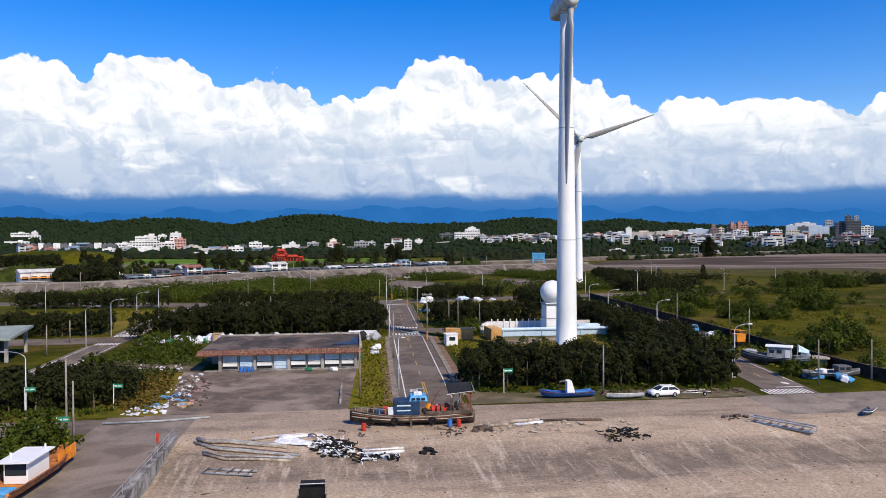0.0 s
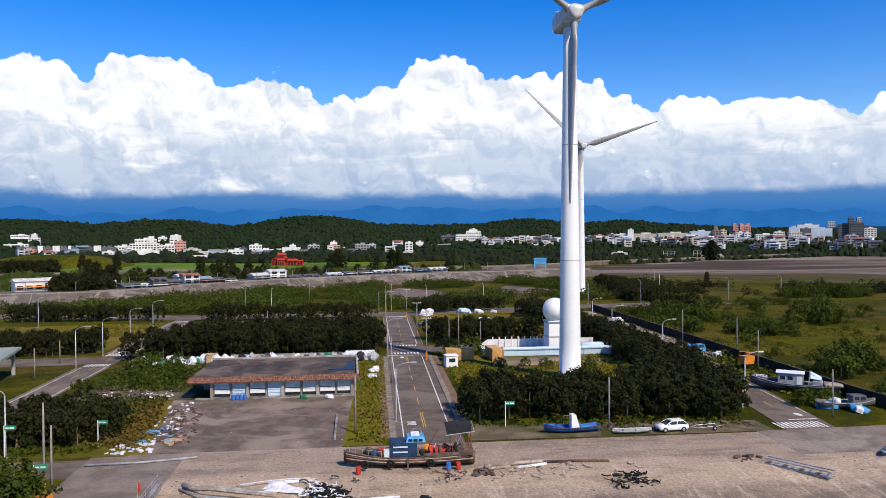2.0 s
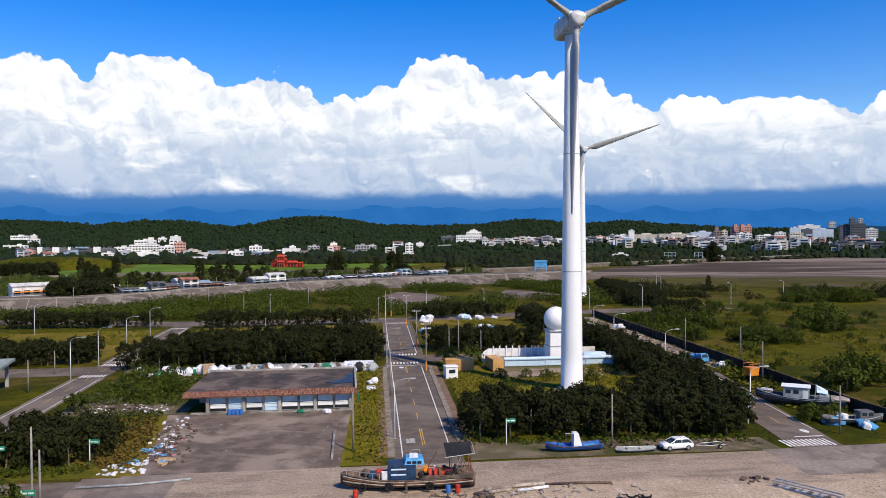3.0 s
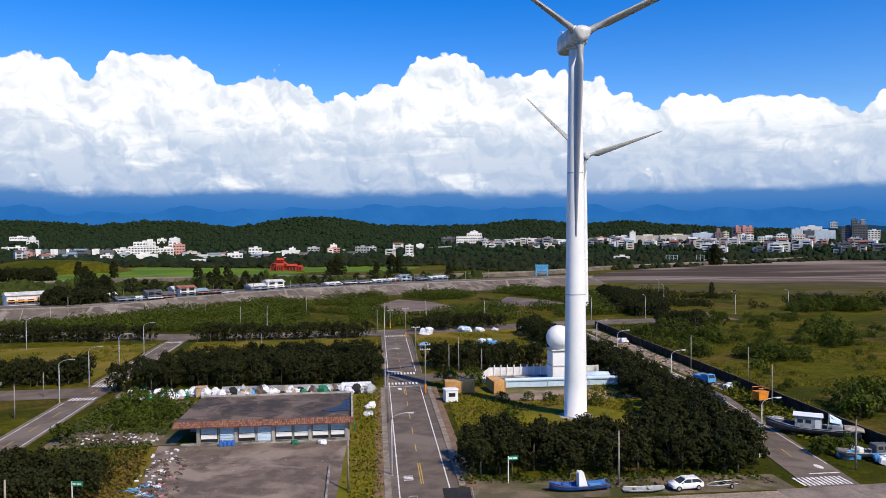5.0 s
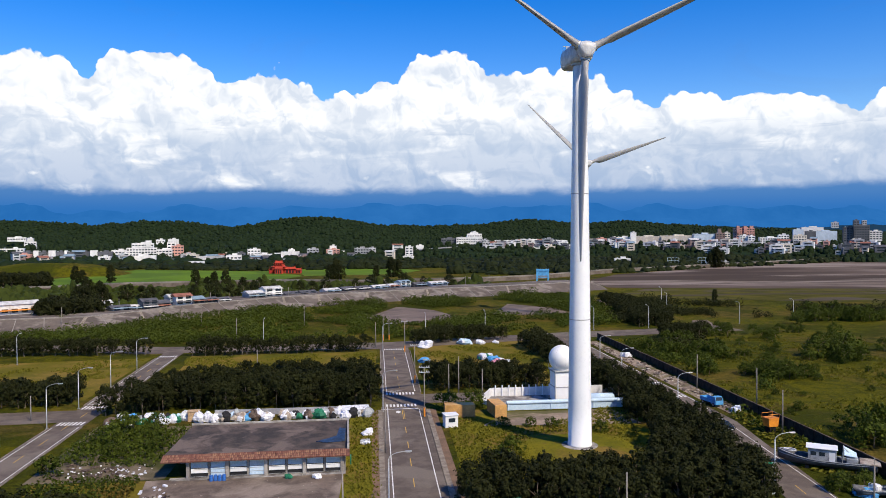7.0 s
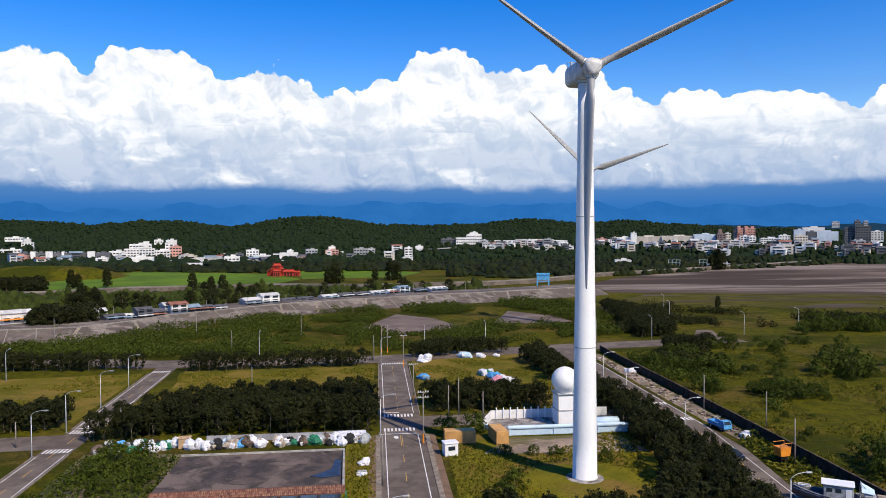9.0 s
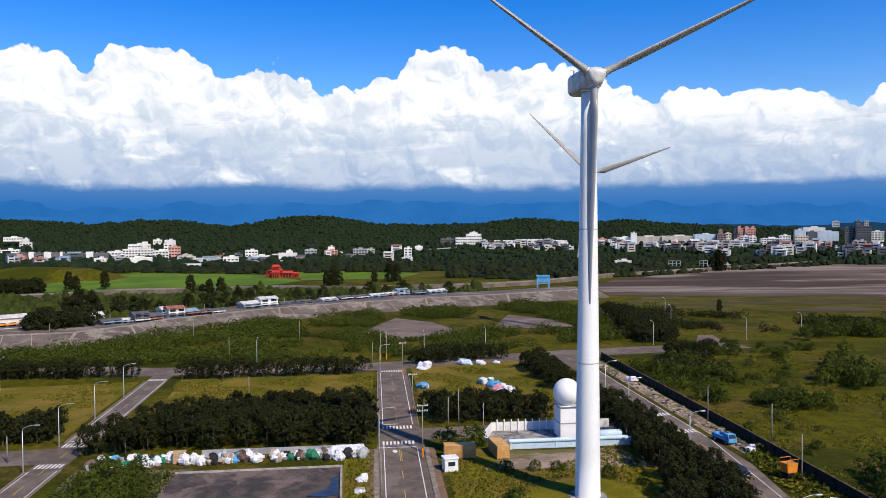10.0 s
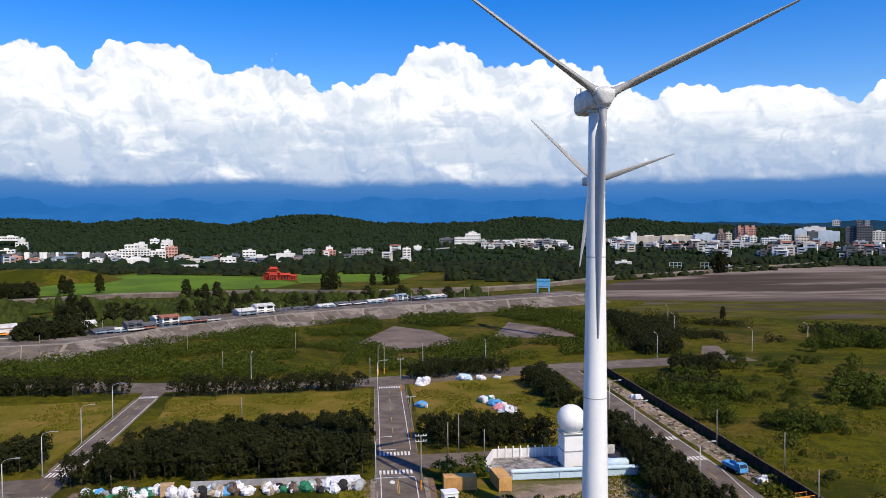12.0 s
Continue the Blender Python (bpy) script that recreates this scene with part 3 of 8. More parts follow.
setting("apron", Geo().sheet([(53, 76), (120, 76), (120, 89), (53, 87)], 0.036, 0.3), CONCRETE_GROUND, "concrete street mouth", "pavement")


def dashes(name, points, offset, width, on, off, y0, y1, material, label, z=0.036):
    """Broken or solid road lines, each stroke a thin layer of paint."""
    geo = Geo()
    y = y0
    line = along(points, offset)

    def x_at(yy):
        for a, b in zip(line, line[1:]):
            if a[1] <= yy <= b[1]:
                return a[0] + (b[0] - a[0]) * (yy - a[1]) / (b[1] - a[1])
        return line[-1][0]

    while y < y1:
        e = min(y + on, y1)
        geo.sheet([(x_at(y) - width / 2, y), (x_at(y) + width / 2, y), (x_at(e) + width / 2, e), (x_at(e) - width / 2, e)], z, 0.004)
        y += on + off
    return setting(name, geo, material, label, "road marking")


dashes("marking", ROAD, -3.3, 0.16, 52, 0.01, 90, 160.5, LINE_WHITE, "worn white edge line")
dashes("marking", ROAD, 3.3, 0.16, 52, 0.01, 92, 158, LINE_WHITE, "worn white edge line")
dashes("marking", ROAD, -3.3, 0.16, 70, 0.01, 174, 236, LINE_WHITE, "worn white edge line")
dashes("marking", ROAD, 3.3, 0.16, 70, 0.01, 176, 236, LINE_WHITE, "worn white edge line")
dashes("marking", ROAD, -0.15, 0.13, 4, 6, 110, 150, LINE_YELLOW, "broken yellow centre line")
dashes("marking", ROAD, -0.15, 0.13, 4, 6, 180, 236, LINE_YELLOW, "broken yellow centre line")
for o in (-0.28, 0.02):
    dashes("marking", ROAD, o, 0.12, 9, 1, 95, 104.5, LINE_YELLOW, "double yellow centre line")
    dashes("marking", ROAD, o, 0.12, 8, 1, 150, 158, LINE_YELLOW, "double yellow centre line")
for o in (-3.7, 1.2):
    dashes("marking", LEFT_STREET, o, 0.16, 60, 0.01, 100, 152, LINE_WHITE, "worn white edge line")
    dashes("marking", LEFT_STREET, o, 0.16, 60, 0.01, 171, 232, LINE_WHITE, "worn white edge line")
dashes("marking", LEFT_STREET, -1.25, 0.13, 4, 6, 100, 232, LINE_YELLOW, "broken yellow centre line")
dashes("marking", RIGHT_STREET, 3.5, 0.14, 60, 0.01, 96, 255, LINE_WHITE, "worn white edge line")
dashes("marking", RIGHT_STREET, 0.0, 0.12, 4, 6, 100, 255, LINE_YELLOW, "broken yellow centre line")


def zebra(x0, x1, y0, y1, n, slant=0.0):
    for i in range(n):
        g = Geo()
        a = x0 + (x1 - x0) * (i + 0.15) / n
        b = a + (x1 - x0) * 0.55 / n
        g.sheet([(a, y0 + slant * i), (b, y0 + slant * i), (b + (y1 - y0) * 0.03, y1 + slant * i), (a + (y1 - y0) * 0.03, y1 + slant * i)], 0.04, 0.004)
        setting("crosswalk_bar", g, LINE_WHITE, "white crosswalk bar", "crosswalk")


zebra(6.2, 13.0, 160.8, 163.2, 9)
zebra(6.6, 13.4, 172.5, 175, 9)
zebra(8.6, 15.2, 237.2, 239.4, 9)
zebra(-57.9, -52.8, 153.6, 156.2, 7)
zebra(-57.9, -52.8, 167.2, 170, 7)
zebra(-58.3, -53.1, 233, 235.4, 7)
zebra(57.4, 64.6, 87.8, 91, 11)
zebra(66.8, 73.6, 161.5, 164, 8)
zebra(66.9, 73.8, 176, 178.5, 8)
for name, pts in (("stop line", [(5.2, 158.6), (13, 158.6), (13, 159), (5.2, 159)]), ("stop line", [(6.9, 176.4), (10.4, 176.4), (10.4, 176.8), (6.9, 176.8)]),
                  ("stop line", [(-57.4, 171.2), (-54.2, 171.2), (-54.2, 171.6), (-57.4, 171.6)]), ("stop line", [(61, 92.2), (65.4, 92.2), (65.4, 92.6), (61, 92.6)])):
    setting("marking", Geo().sheet(pts, 0.04, 0.004), LINE_WHITE, "white stop line", "road marking")


def kerb(points, offset, y0=None, y1=None):
    g = strip(Geo(), points, offset, offset + 0.18, 0.15, 0.3)
    return setting("kerb", g, KERB, "low concrete kerb", "kerb")


kerb([(8.2, 94), (9.6, 150), (9.85, 160)], 4.6)
kerb([(8.2, 90), (9.6, 150), (9.85, 160)], -4.6)
kerb([(10.2, 175), (12, 236)], 4.6)
kerb([(10.2, 175), (12, 236)], -4.6)
kerb([(-54.2, 96), (-54.1, 152)], 1.7)
kerb([(-54.2, 96), (-54.1, 152)], -4.4)
kerb([(-54.1, 171), (-54.5, 232)], -4.4)
kerb([(-54.1, 171), (-54.5, 232)], 1.7)
setting("verge", strip(Geo(), [(8.2, 94), (9.6, 150), (9.85, 158)], 4.8, 5.5, 0.10, 0.3), KERB, "narrow grey pavement", "pavement")
setting("verge", strip(Geo(), [(8.2, 92), (9.6, 150), (9.85, 158)], 5.5, 6.7, 0.04, 0.3), DIRT_PATH, "reddish earth path", "path")
setting("verge", strip(Geo(), [(8.2, 90), (9.6, 150), (9.85, 158)], -6.5, -5.3, 0.03, 0.3), DIRT_PATH, "reddish earth path", "path")
setting("verge", strip(Geo(), [(8.2, 90), (9.6, 150), (9.85, 158)], -5.3, -4.6, 0.09, 0.3), KERB, "narrow grey pavement", "pavement")

# plots of other ground
def plot(name, outline, z, material, label, category="field"):
    return setting(name, Geo().sheet(outline, z), material, label, category)


plot("field_1", [(-47, 207), (5, 202), (6.5, 236), (-49, 234)], 0.004, DRY_GRASS, "fallow field of straw and green grass")
plot("field_12", [(16.2, 110), (30, 104), (52, 108), (57, 150), (31, 154), (18, 158)], 0.002, LUSH, "lush rough grass round the turbine")
plot("field_13", [(-3.4, 87), (1.8, 87), (3.8, 157), (-1.0, 157)], 0.002, LUSH, "grass verge between yard and road")
plot("field_2", [(-140, 172), (-60, 172), (-60, 232), (-140, 224)], 0.004, DRY_GRASS, "fallow field of straw and green grass")
plot("field_3", [(17, 178), (56, 180), (58, 252), (18, 243)], 0.004, DRY_GRASS, "rough fallow plot beyond the link street")
plot("field_4", [(-45, 86), (-27, 86.5), (-31, 118), (-48, 118)], -0.02, DRY_GRASS, "weedy plot with dry grass and rubble")
plot("field_10", [(-49.5, 118.5), (-29, 118.5), (-28.5, 150), (-49.5, 152)], -0.02, SOIL, "bare weedy ground beside the workshop")
plot("field_11", [(13.4, 87.5), (56, 87.0), (56, 93), (13.6, 96)], 0.0, SOIL, "weedy earth strip at the tree line")
plot("field_5", [(24, 143), (55, 141), (53, 153), (31, 153.5)], 0.012, SAND, "bare sandy soil at the compound wall")
plot("field_6", [(75.5, 146), (79.5, 150), (80.2, 175), (80.2, 215), (80, 246), (76.5, 246), (75.6, 200), (75.2, 160)], 0.004, SAND, "bare sandy strip with rubble along the fence")
plot("lot_1", [(3, 322), (17, 302), (46, 316), (36, 352), (20, 370)], 0.03, LOT, "dusty grey gravel lot among the scrub", "lot")
plot("lot_2", [(60, 330), (96, 322), (94, 352), (76, 376)], 0.03, LOT, "sandy lot", "lot")
plot("lot_3", [(118, 318), (128, 330), (136, 388), (126, 390)], 0.03, LOT, "pale track", "lot")
plot("lot_4", [(128, 279), (138, 278), (143, 296), (137, 297)], 0.04, LOT, "pale street mouth", "lot")
plot("field_7", [(-210, 548), (-156, 563), (-56, 592), (-42, 630), (-77, 705), (-206, 759), (-236, 622)], 0.03, PADDY, "bright green rice field")
plot("field_8", [(-42, 632), (37, 640), (60, 700), (37, 732), (-19, 829), (-60, 760)], 0.03, PADDY, "bright green rice field")
plot("field_9", [(40, 760), (240, 720), (260, 800), (60, 830)], 0.03, PADDY, "green field")
plot("mudflat", [(160, 470), (240, 430), (300, 405), (560, 380), (1400, 360), (1400, 1000), (900, 1000), (620, 860), (380, 720), (214, 604), (170, 540)], 0.03, MUD, "grey brown tidal flat", "mudflat")
plot("saltmarsh", [(150, 420), (161, 392), (262, 352), (560, 320), (1400, 300), (1400, 400), (600, 415), (318, 432), (240, 448), (186, 462)], 0.07, MUD_GRASS, "patchy salt grass on the flat", "marsh")

# worn writing on the roads, too faint to read
for k in range(4):
    setting("marking", Geo().sheet([(5.7 + 0.1 * (k % 2), 96.6 + 0.55 * k), (7.0, 96.6 + 0.55 * k), (7.0, 96.9 + 0.55 * k), (5.7 + 0.1 * (k % 2), 96.9 + 0.55 * k)], 0.042, 0.004), LINE_WHITE, "worn white road lettering", "road marking")
for x, y in ((64.2, 95.2), (-56, 172.8), (8.6, 156.2)):
    setting("marking", Geo().sheet([(x + 0.5 * math.cos(a), y + 1.0 * math.sin(a)) for a in [2 * math.pi * i / 14 for i in range(14)]], 0.042, 0.004), LINE_WHITE, "worn white painted symbol", "road marking")

# ---- hills, mountains ----
def build_hills():
    geo = Geo()
    ridge = [(-1600, 46), (-900, 50), (-661, 53), (-501, 47), (-408, 51), (-219, 48), (-112, 57), (-68, 58), (75, 55), (169, 46), (260, 46), (382, 54), (441, 48), (571, 51), (675, 42), (778, 37), (900, 33), (1100, 28), (1500, 24)]

    def crest(x):
        for (a, h), (b, k) in zip(ridge, ridge[1:]):
            if a <= x <= b:
                return h + (k - h) * ease(a, b, x)
        return ridge[-1][1]

    nx, ny = 420, 70
    for j in range(ny + 1):
        for i in range(nx + 1):
            x, y = -1600 + 3000 * i / nx, 1150 + 700 * j / ny
            y += 60 * math.sin(x * 0.004)
            rise = ease(0, 0.52, j / ny) ** 1.2 * (1 if j / ny < 0.55 else 1 - 0.5 * ease(0.55, 1, j / ny))
            fold = 0.80 + 0.25 * noise.noise((x * 0.006, y * 0.006, 1)) + 0.2 * ease(0.4, 0.55, j / ny)
            z = crest(x) * rise * min(fold, 1.06)
            z += (noise.noise((x * 0.045, y * 0.045, 5)) * 3.5 + noise.noise((x * 0.13, y * 0.13, 9)) * 2.8) * min(1, rise * 3)
            geo.v.append((x, y, z - 1.5))
    for j in range(ny):
        for i in range(nx):
            a = j * (nx + 1) + i
            geo.f.append((a, a + 1, a + nx + 2, a + nx + 1))
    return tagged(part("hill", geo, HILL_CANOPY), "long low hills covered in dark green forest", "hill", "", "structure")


build_hills()


def build_mountains():
    """Ranges on the horizon, one behind the other."""
    for y, tall, rough, seed in ((4300, 95, 50, 2), (4600, 175, 80, 7)):
        geo = Geo()
        n = 240
        top = []
        for i in range(n + 1):
            x = -4200 + 8400 * i / n
            h = tall + rough * noise.noise((x * 0.0011, seed, 0)) + 45 * noise.noise((x * 0.0045, seed, 3)) + 14 * noise.noise((x * 0.017, seed, 6))
            top.append((x, max(h, 30)))
        rows = [[(x, y - 250, -5) for x, h in top], [(x, y - 90, h * 0.5) for x, h in top], [(x, y, h) for x, h in top], [(x, y + 200, h * 0.4) for x, h in top]]
        geo.v = [p for r in rows for p in r]
        m = n + 1
        geo.f = [(r * m + i, r * m + i + 1, (r + 1) * m + i + 1, (r + 1) * m + i) for r in range(3) for i in range(n)]
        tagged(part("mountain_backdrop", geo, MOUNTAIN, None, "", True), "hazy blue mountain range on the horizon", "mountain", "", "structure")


build_mountains()


def build_far_ridge():
    """A low wooded ridge in the haze, beyond the town."""
    geo = Geo()
    n = 160
    top = [(300 + 2700 * i / n, 44 + 12 * noise.noise((i * 0.06, 4, 0)) + 5 * noise.noise((i * 0.3, 2, 0))) for i in range(n + 1)]
    m = n + 1
    for y, f in ((2350, 0), (2480, 0.7), (2560, 1), (2700, 0.5)):
        geo.v += [(x, y, h * f - 2) for x, h in top]
    geo.f = [(r * m + i, r * m + i + 1, (r + 1) * m + i + 1, (r + 1) * m + i) for r in range(3) for i in range(n)]
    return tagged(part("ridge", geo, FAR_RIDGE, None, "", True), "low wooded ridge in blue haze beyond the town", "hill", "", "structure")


build_far_ridge()


# ---- plants ----
def leaf(geo, c, size, flat=0.0):
    """One leaf spray: a bent quad, randomly turned."""
    a, b = random.uniform(0, 2 * math.pi), random.uniform(-1.2, 1.2) * (1 - flat)
    u = Vector((math.cos(a), math.sin(a), 0))
    w = Vector((-math.sin(a) * math.cos(b), math.cos(a) * math.cos(b), math.sin(b)))
    s = size * random.uniform(0.7, 1.3)
    c = Vector(c)
    n = u.cross(w) * s * 0.25
    geo.add([c - u * s * 0.5, c - w * s * 0.4 + n, c + u * s * 0.5, c + w * s * 0.4 + n], [(0, 1, 2), (0, 2, 3)])


def spray(geo, c, size, out, spread=0.55):
    """One leaf spray whose face looks roughly outward from its plant."""
    n = (Vector(out) + Vector((random.gauss(0, spread), random.gauss(0, spread), random.gauss(0, spread) + 0.15))).normalized()
    u = n.orthogonal().normalized()
    w = n.cross(u)
    a = random.uniform(0, 6.283)
    u, w = u * math.cos(a) + w * math.sin(a), w * math.cos(a) - u * math.sin(a)
    s = size * random.uniform(0.7, 1.3)
    c = Vector(c)
    geo.add([c - u * s * 0.55, c - w * s * 0.42 - n * s * 0.12, c + u * s * 0.55, c + w * s * 0.42 - n * s * 0.12], [(0, 1, 2), (0, 2, 3)])


def dome(geo, c, r, h):
    """The rounded head of a tree far off."""
    a0 = random.uniform(0, 6.283)
    rows = []
    for k, (f, z) in enumerate(((0.95, 0.0), (1.0, 0.38), (0.66, 0.80))):
        rows.append([(c[0] + r * f * random.uniform(0.8, 1.15) * math.cos(a0 + 6.283 * (i + k * 0.5) / 6), c[1] + r * f * random.uniform(0.8, 1.15) * math.sin(a0 + 6.283 * (i + k * 0.5) / 6), c[2] + h * z * random.uniform(0.85, 1.12)) for i in range(6)])
    n = len(geo.v)
    geo.v += [p for row in rows for p in row] + [(c[0] + random.uniform(-0.2, 0.2) * r, c[1], c[2] + h)]
    for k in (0, 6):
        for i in range(6):
            j = (i + 1) % 6
            geo.f += [(n + k + i, n + k + j, n + k + 6 + i), (n + k + j, n + k + 6 + j, n + k + 6 + i)]
    geo.f += [(n + 12 + i, n + 12 + (i + 1) % 6, n + 18) for i in range(6)]


def crown_geo(height, width, base, clumps, leaves, size, taper=0.35):
    """A crown of leaf clumps with an uneven outline and gaps."""
    geo = Geo()
    lobes = [(random.uniform(0, 2 * math.pi), random.uniform(0.75, 1.15)) for _ in range(7)]
    for _ in range(clumps):
        k = random.random() ** 0.8
        z = base + (height - base) * k
        a = random.uniform(0, 2 * math.pi)
        lobe = 1 + 0.22 * math.sin(3 * a + lobes[0][0]) + 0.15 * math.sin(5 * a + lobes[1][0] + 4 * k)
        r = width / 2 * lobe * math.sqrt(max(1 - (abs(k - taper) / max(taper, 1 - taper)) ** 2.2, 0.03)) * random.uniform(0.55, 1.0) ** 0.6
        c = Vector((r * math.cos(a), r * math.sin(a), z + random.uniform(-0.3, 0.3)))
        cr = random.uniform(0.35, 0.75) * width / 4.2
        for _ in range(leaves):
            d = Vector((random.gauss(0, 1), random.gauss(0, 1), random.gauss(0, 0.8))).normalized() * cr * random.uniform(0.6, 1.0)
            away = Vector((c.x * 0.5, c.y * 0.5, (c.z - base - (height - base) * 0.3) * 0.35))
            spray(geo, c + d, size, d.normalized() + away.normalized() * 0.6)
    return geo


def trunk_geo(height, r, lean=0.2, limbs=4, reach=1.0):
    geo = Geo()
    top = Vector((random.uniform(-lean, lean), random.uniform(-lean, lean), height))
    geo.tube([(0, 0, -0.1), top * 0.5 + Vector((0.08, 0, 0)), top], [r * 1.25, r * 0.85, r * 0.4], 7)
    for i in range(limbs):
        a = 2 * math.pi * i / limbs + random.uniform(-0.4, 0.4)
        s = top * random.uniform(0.45, 0.8)
        e = s + Vector((math.cos(a) * reach, math.sin(a) * reach, random.uniform(0.6, 1.3) * reach))
        geo.tube([s, (s + e) / 2 + Vector((0, 0, 0.1)), e], [r * 0.5, r * 0.35, r * 0.15], 5)
    return geo


def make_trees(kind, variants, height, width, clumps, leaves, size, material, label, base=0.25, trunk=0.12):
    out = []
    for i in range(variants):
        h = height * random.uniform(0.92, 1.1)
        w = width * random.uniform(0.9, 1.12)
        crown = crown_geo(h, w, h * base, clumps, leaves, size).mesh("crown")
        crown.materials.append(material)
        stem = trunk_geo(h * 0.7, trunk, 0.3, 4, w * 0.28).mesh("trunk", True)
        stem.materials.append(BARK)
        out.append((crown, stem))
    return out, kind, label


def plant(stock, x, y, scale=1.0, group="", z=None):
    meshes, kind, label = stock
    crown, stem = random.choice(meshes)
    ob = thing(kind, x, y, ground_z(x, y) if z is None else z, random.uniform(0, 360), label, "bush" if "bush" in kind else "tree", group)
    ob.scale = (scale * random.uniform(0.9, 1.1), scale * random.uniform(0.9, 1.1), scale * random.uniform(0.88, 1.12))
    part("crown", crown, None, ob)
    part("trunk", stem, None, ob)
    return ob


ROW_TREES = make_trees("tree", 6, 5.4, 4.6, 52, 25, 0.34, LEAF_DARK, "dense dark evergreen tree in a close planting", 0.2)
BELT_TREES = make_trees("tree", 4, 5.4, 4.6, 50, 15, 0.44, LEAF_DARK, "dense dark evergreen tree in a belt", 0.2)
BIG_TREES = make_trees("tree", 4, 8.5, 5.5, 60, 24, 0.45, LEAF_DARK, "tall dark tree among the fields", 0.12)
BUSHES = make_trees("bush", 4, 2.4, 3.4, 42, 21, 0.25, LEAF_BUSH, "rounded green bush in rough grass", 0.02, 0.05)

def hill_canopy():
    """The forest on the hills: joined sprays of leaves on the slopes that face the sea."""
    hill = bpy.data.objects["hill"].data
    geo = Geo()
    for v in hill.vertices:
        x, y, z = v.co
        if z < 3 or x < -1150 or x > 1000 or v.index // 421 > 42:
            continue
        cx, cy = x + random.uniform(-3, 3), y + random.uniform(-4, 4)
        r = random.uniform(2.5, 4.3)
        dome(geo, (cx, cy, z - 0.3 * r), r, r * random.uniform(0.9, 1.5))
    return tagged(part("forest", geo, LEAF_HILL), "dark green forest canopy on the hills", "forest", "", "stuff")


hill_canopy()

HEDGE_A = [(-51.5, 160), (-30, 161), (4.5, 161), (4.4, 190), (-12, 191), (-36, 184), (-46, 174)]
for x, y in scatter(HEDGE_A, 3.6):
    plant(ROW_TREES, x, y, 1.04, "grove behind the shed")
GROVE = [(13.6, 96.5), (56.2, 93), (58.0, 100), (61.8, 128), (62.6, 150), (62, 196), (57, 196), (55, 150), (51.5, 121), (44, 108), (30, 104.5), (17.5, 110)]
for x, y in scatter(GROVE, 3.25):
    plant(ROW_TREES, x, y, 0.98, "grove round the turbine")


def tree_mass(name, outlines, gap, scale, label):
    """A planting too far off to tell its trees apart: joined crowns and trunks."""
    meshes = BELT_TREES[0]
    for which, material, nm in ((0, LEAF_DARK, "crowns"), (1, BARK, "trunks")):
        state = random.getstate()
        verts, faces = [], []
        base = 0
        for outline in outlines:
            for x, y in scatter(outline, gap):
                me = random.choice(meshes)[which]
                co = np.empty(len(me.vertices) * 3)
                me.vertices.foreach_get("co", co)
                a, k = random.uniform(0, 6.28), scale * random.uniform(0.85, 1.12)
                co = co.reshape(-1, 3) @ np.array(((math.cos(a), math.sin(a), 0), (-math.sin(a), math.cos(a), 0), (0, 0, 1))) * k + np.array((x, y, 0))
                verts += co.tolist()
                faces += [tuple(v + base for v in p.vertices) for p in me.polygons]
                base += len(co)
        if which == 0:
            random.setstate(state)
        geo = Geo()
        geo.v, geo.f = verts, faces
        tagged(part(name + "_" + nm, geo, material), label + (", trunks" if which else ", leaves"), "tree belt", "", "stuff")


for x, y in scatter([(15.5, 177), (44, 174), (45, 180), (37, 186), (18, 188)], 3.3):
    plant(ROW_TREES, x, y, 0.95, "grove at the link street")
tree_mass("tree_belt", [[(53, 205), (59.5, 204), (59, 243), (53, 243)], [(-49.5, 232.5), (4, 235), (4, 239.5), (-49.5, 237)], [(-110, 241), (-62, 237), (-62, 241.5), (-110, 246)], [(18.5, 246.5), (50, 253), (50, 259), (18.5, 253)], [(-84, 168), (-61, 170), (-61, 179), (-84, 180)], [(103, 244), (119, 248), (124, 256), (106, 254)], [(107, 280), (122, 282), (126, 300), (135, 345), (131, 383), (125, 380), (117, 330)]],
          3.2, 0.92, "dark evergreen belt along the streets")
tree_mass("tree_belt", [[(-62, 88.5), (-35, 91), (-33, 98), (-38, 103), (-62, 104)]], 3.0, 0.8, "dark evergreen belt at the shore street")

def bush_cover(name, outlines, gap, height, size, material, label, category="shrubs", per=20, flat=0.0):
    """Close scrub that nobody could count."""
    geo = Geo()
    for outline in outlines:
        for x, y in scatter(outline, gap):
            if dike_y(x) - 13 < y < dike_y(x) + 6:
                continue
            if height > 2 and noise.noise((x * 0.035, y * 0.05, 8)) < -0.13:
                continue
            h = height * (0.4 + 0.6 * max(0, 0.5 + noise.noise((x * 0.06, y * 0.06, 2))) + 0.75 * max(0, noise.noise((x * 0.17, y * 0.17, 4)) + 0.2)) * random.uniform(0.75, 1.2)
            if size > 1.9:
                for _ in range(2):
                    k = random.uniform(0.38, 0.66)
                    dome(geo, (x + random.uniform(-0.5, 0.5) * gap, y + random.uniform(-0.5, 0.5) * gap, -0.2), gap * k, h * random.uniform(0.7, 1.25))
                continue
            for _ in range(per):
                d = Vector((random.gauss(0, 1), random.gauss(0, 1), random.gauss(0, 1))).normalized()
                at = (x + d.x * gap * 0.62, y + d.y * gap * 0.62, max(h * 0.5 + d.z * h * 0.5, 0.1))
                if flat:
                    leaf(geo, at, size, flat)
                else:
                    spray(geo, at, size, d)
    return tagged(part(name, geo, material), label, category, "", "stuff")


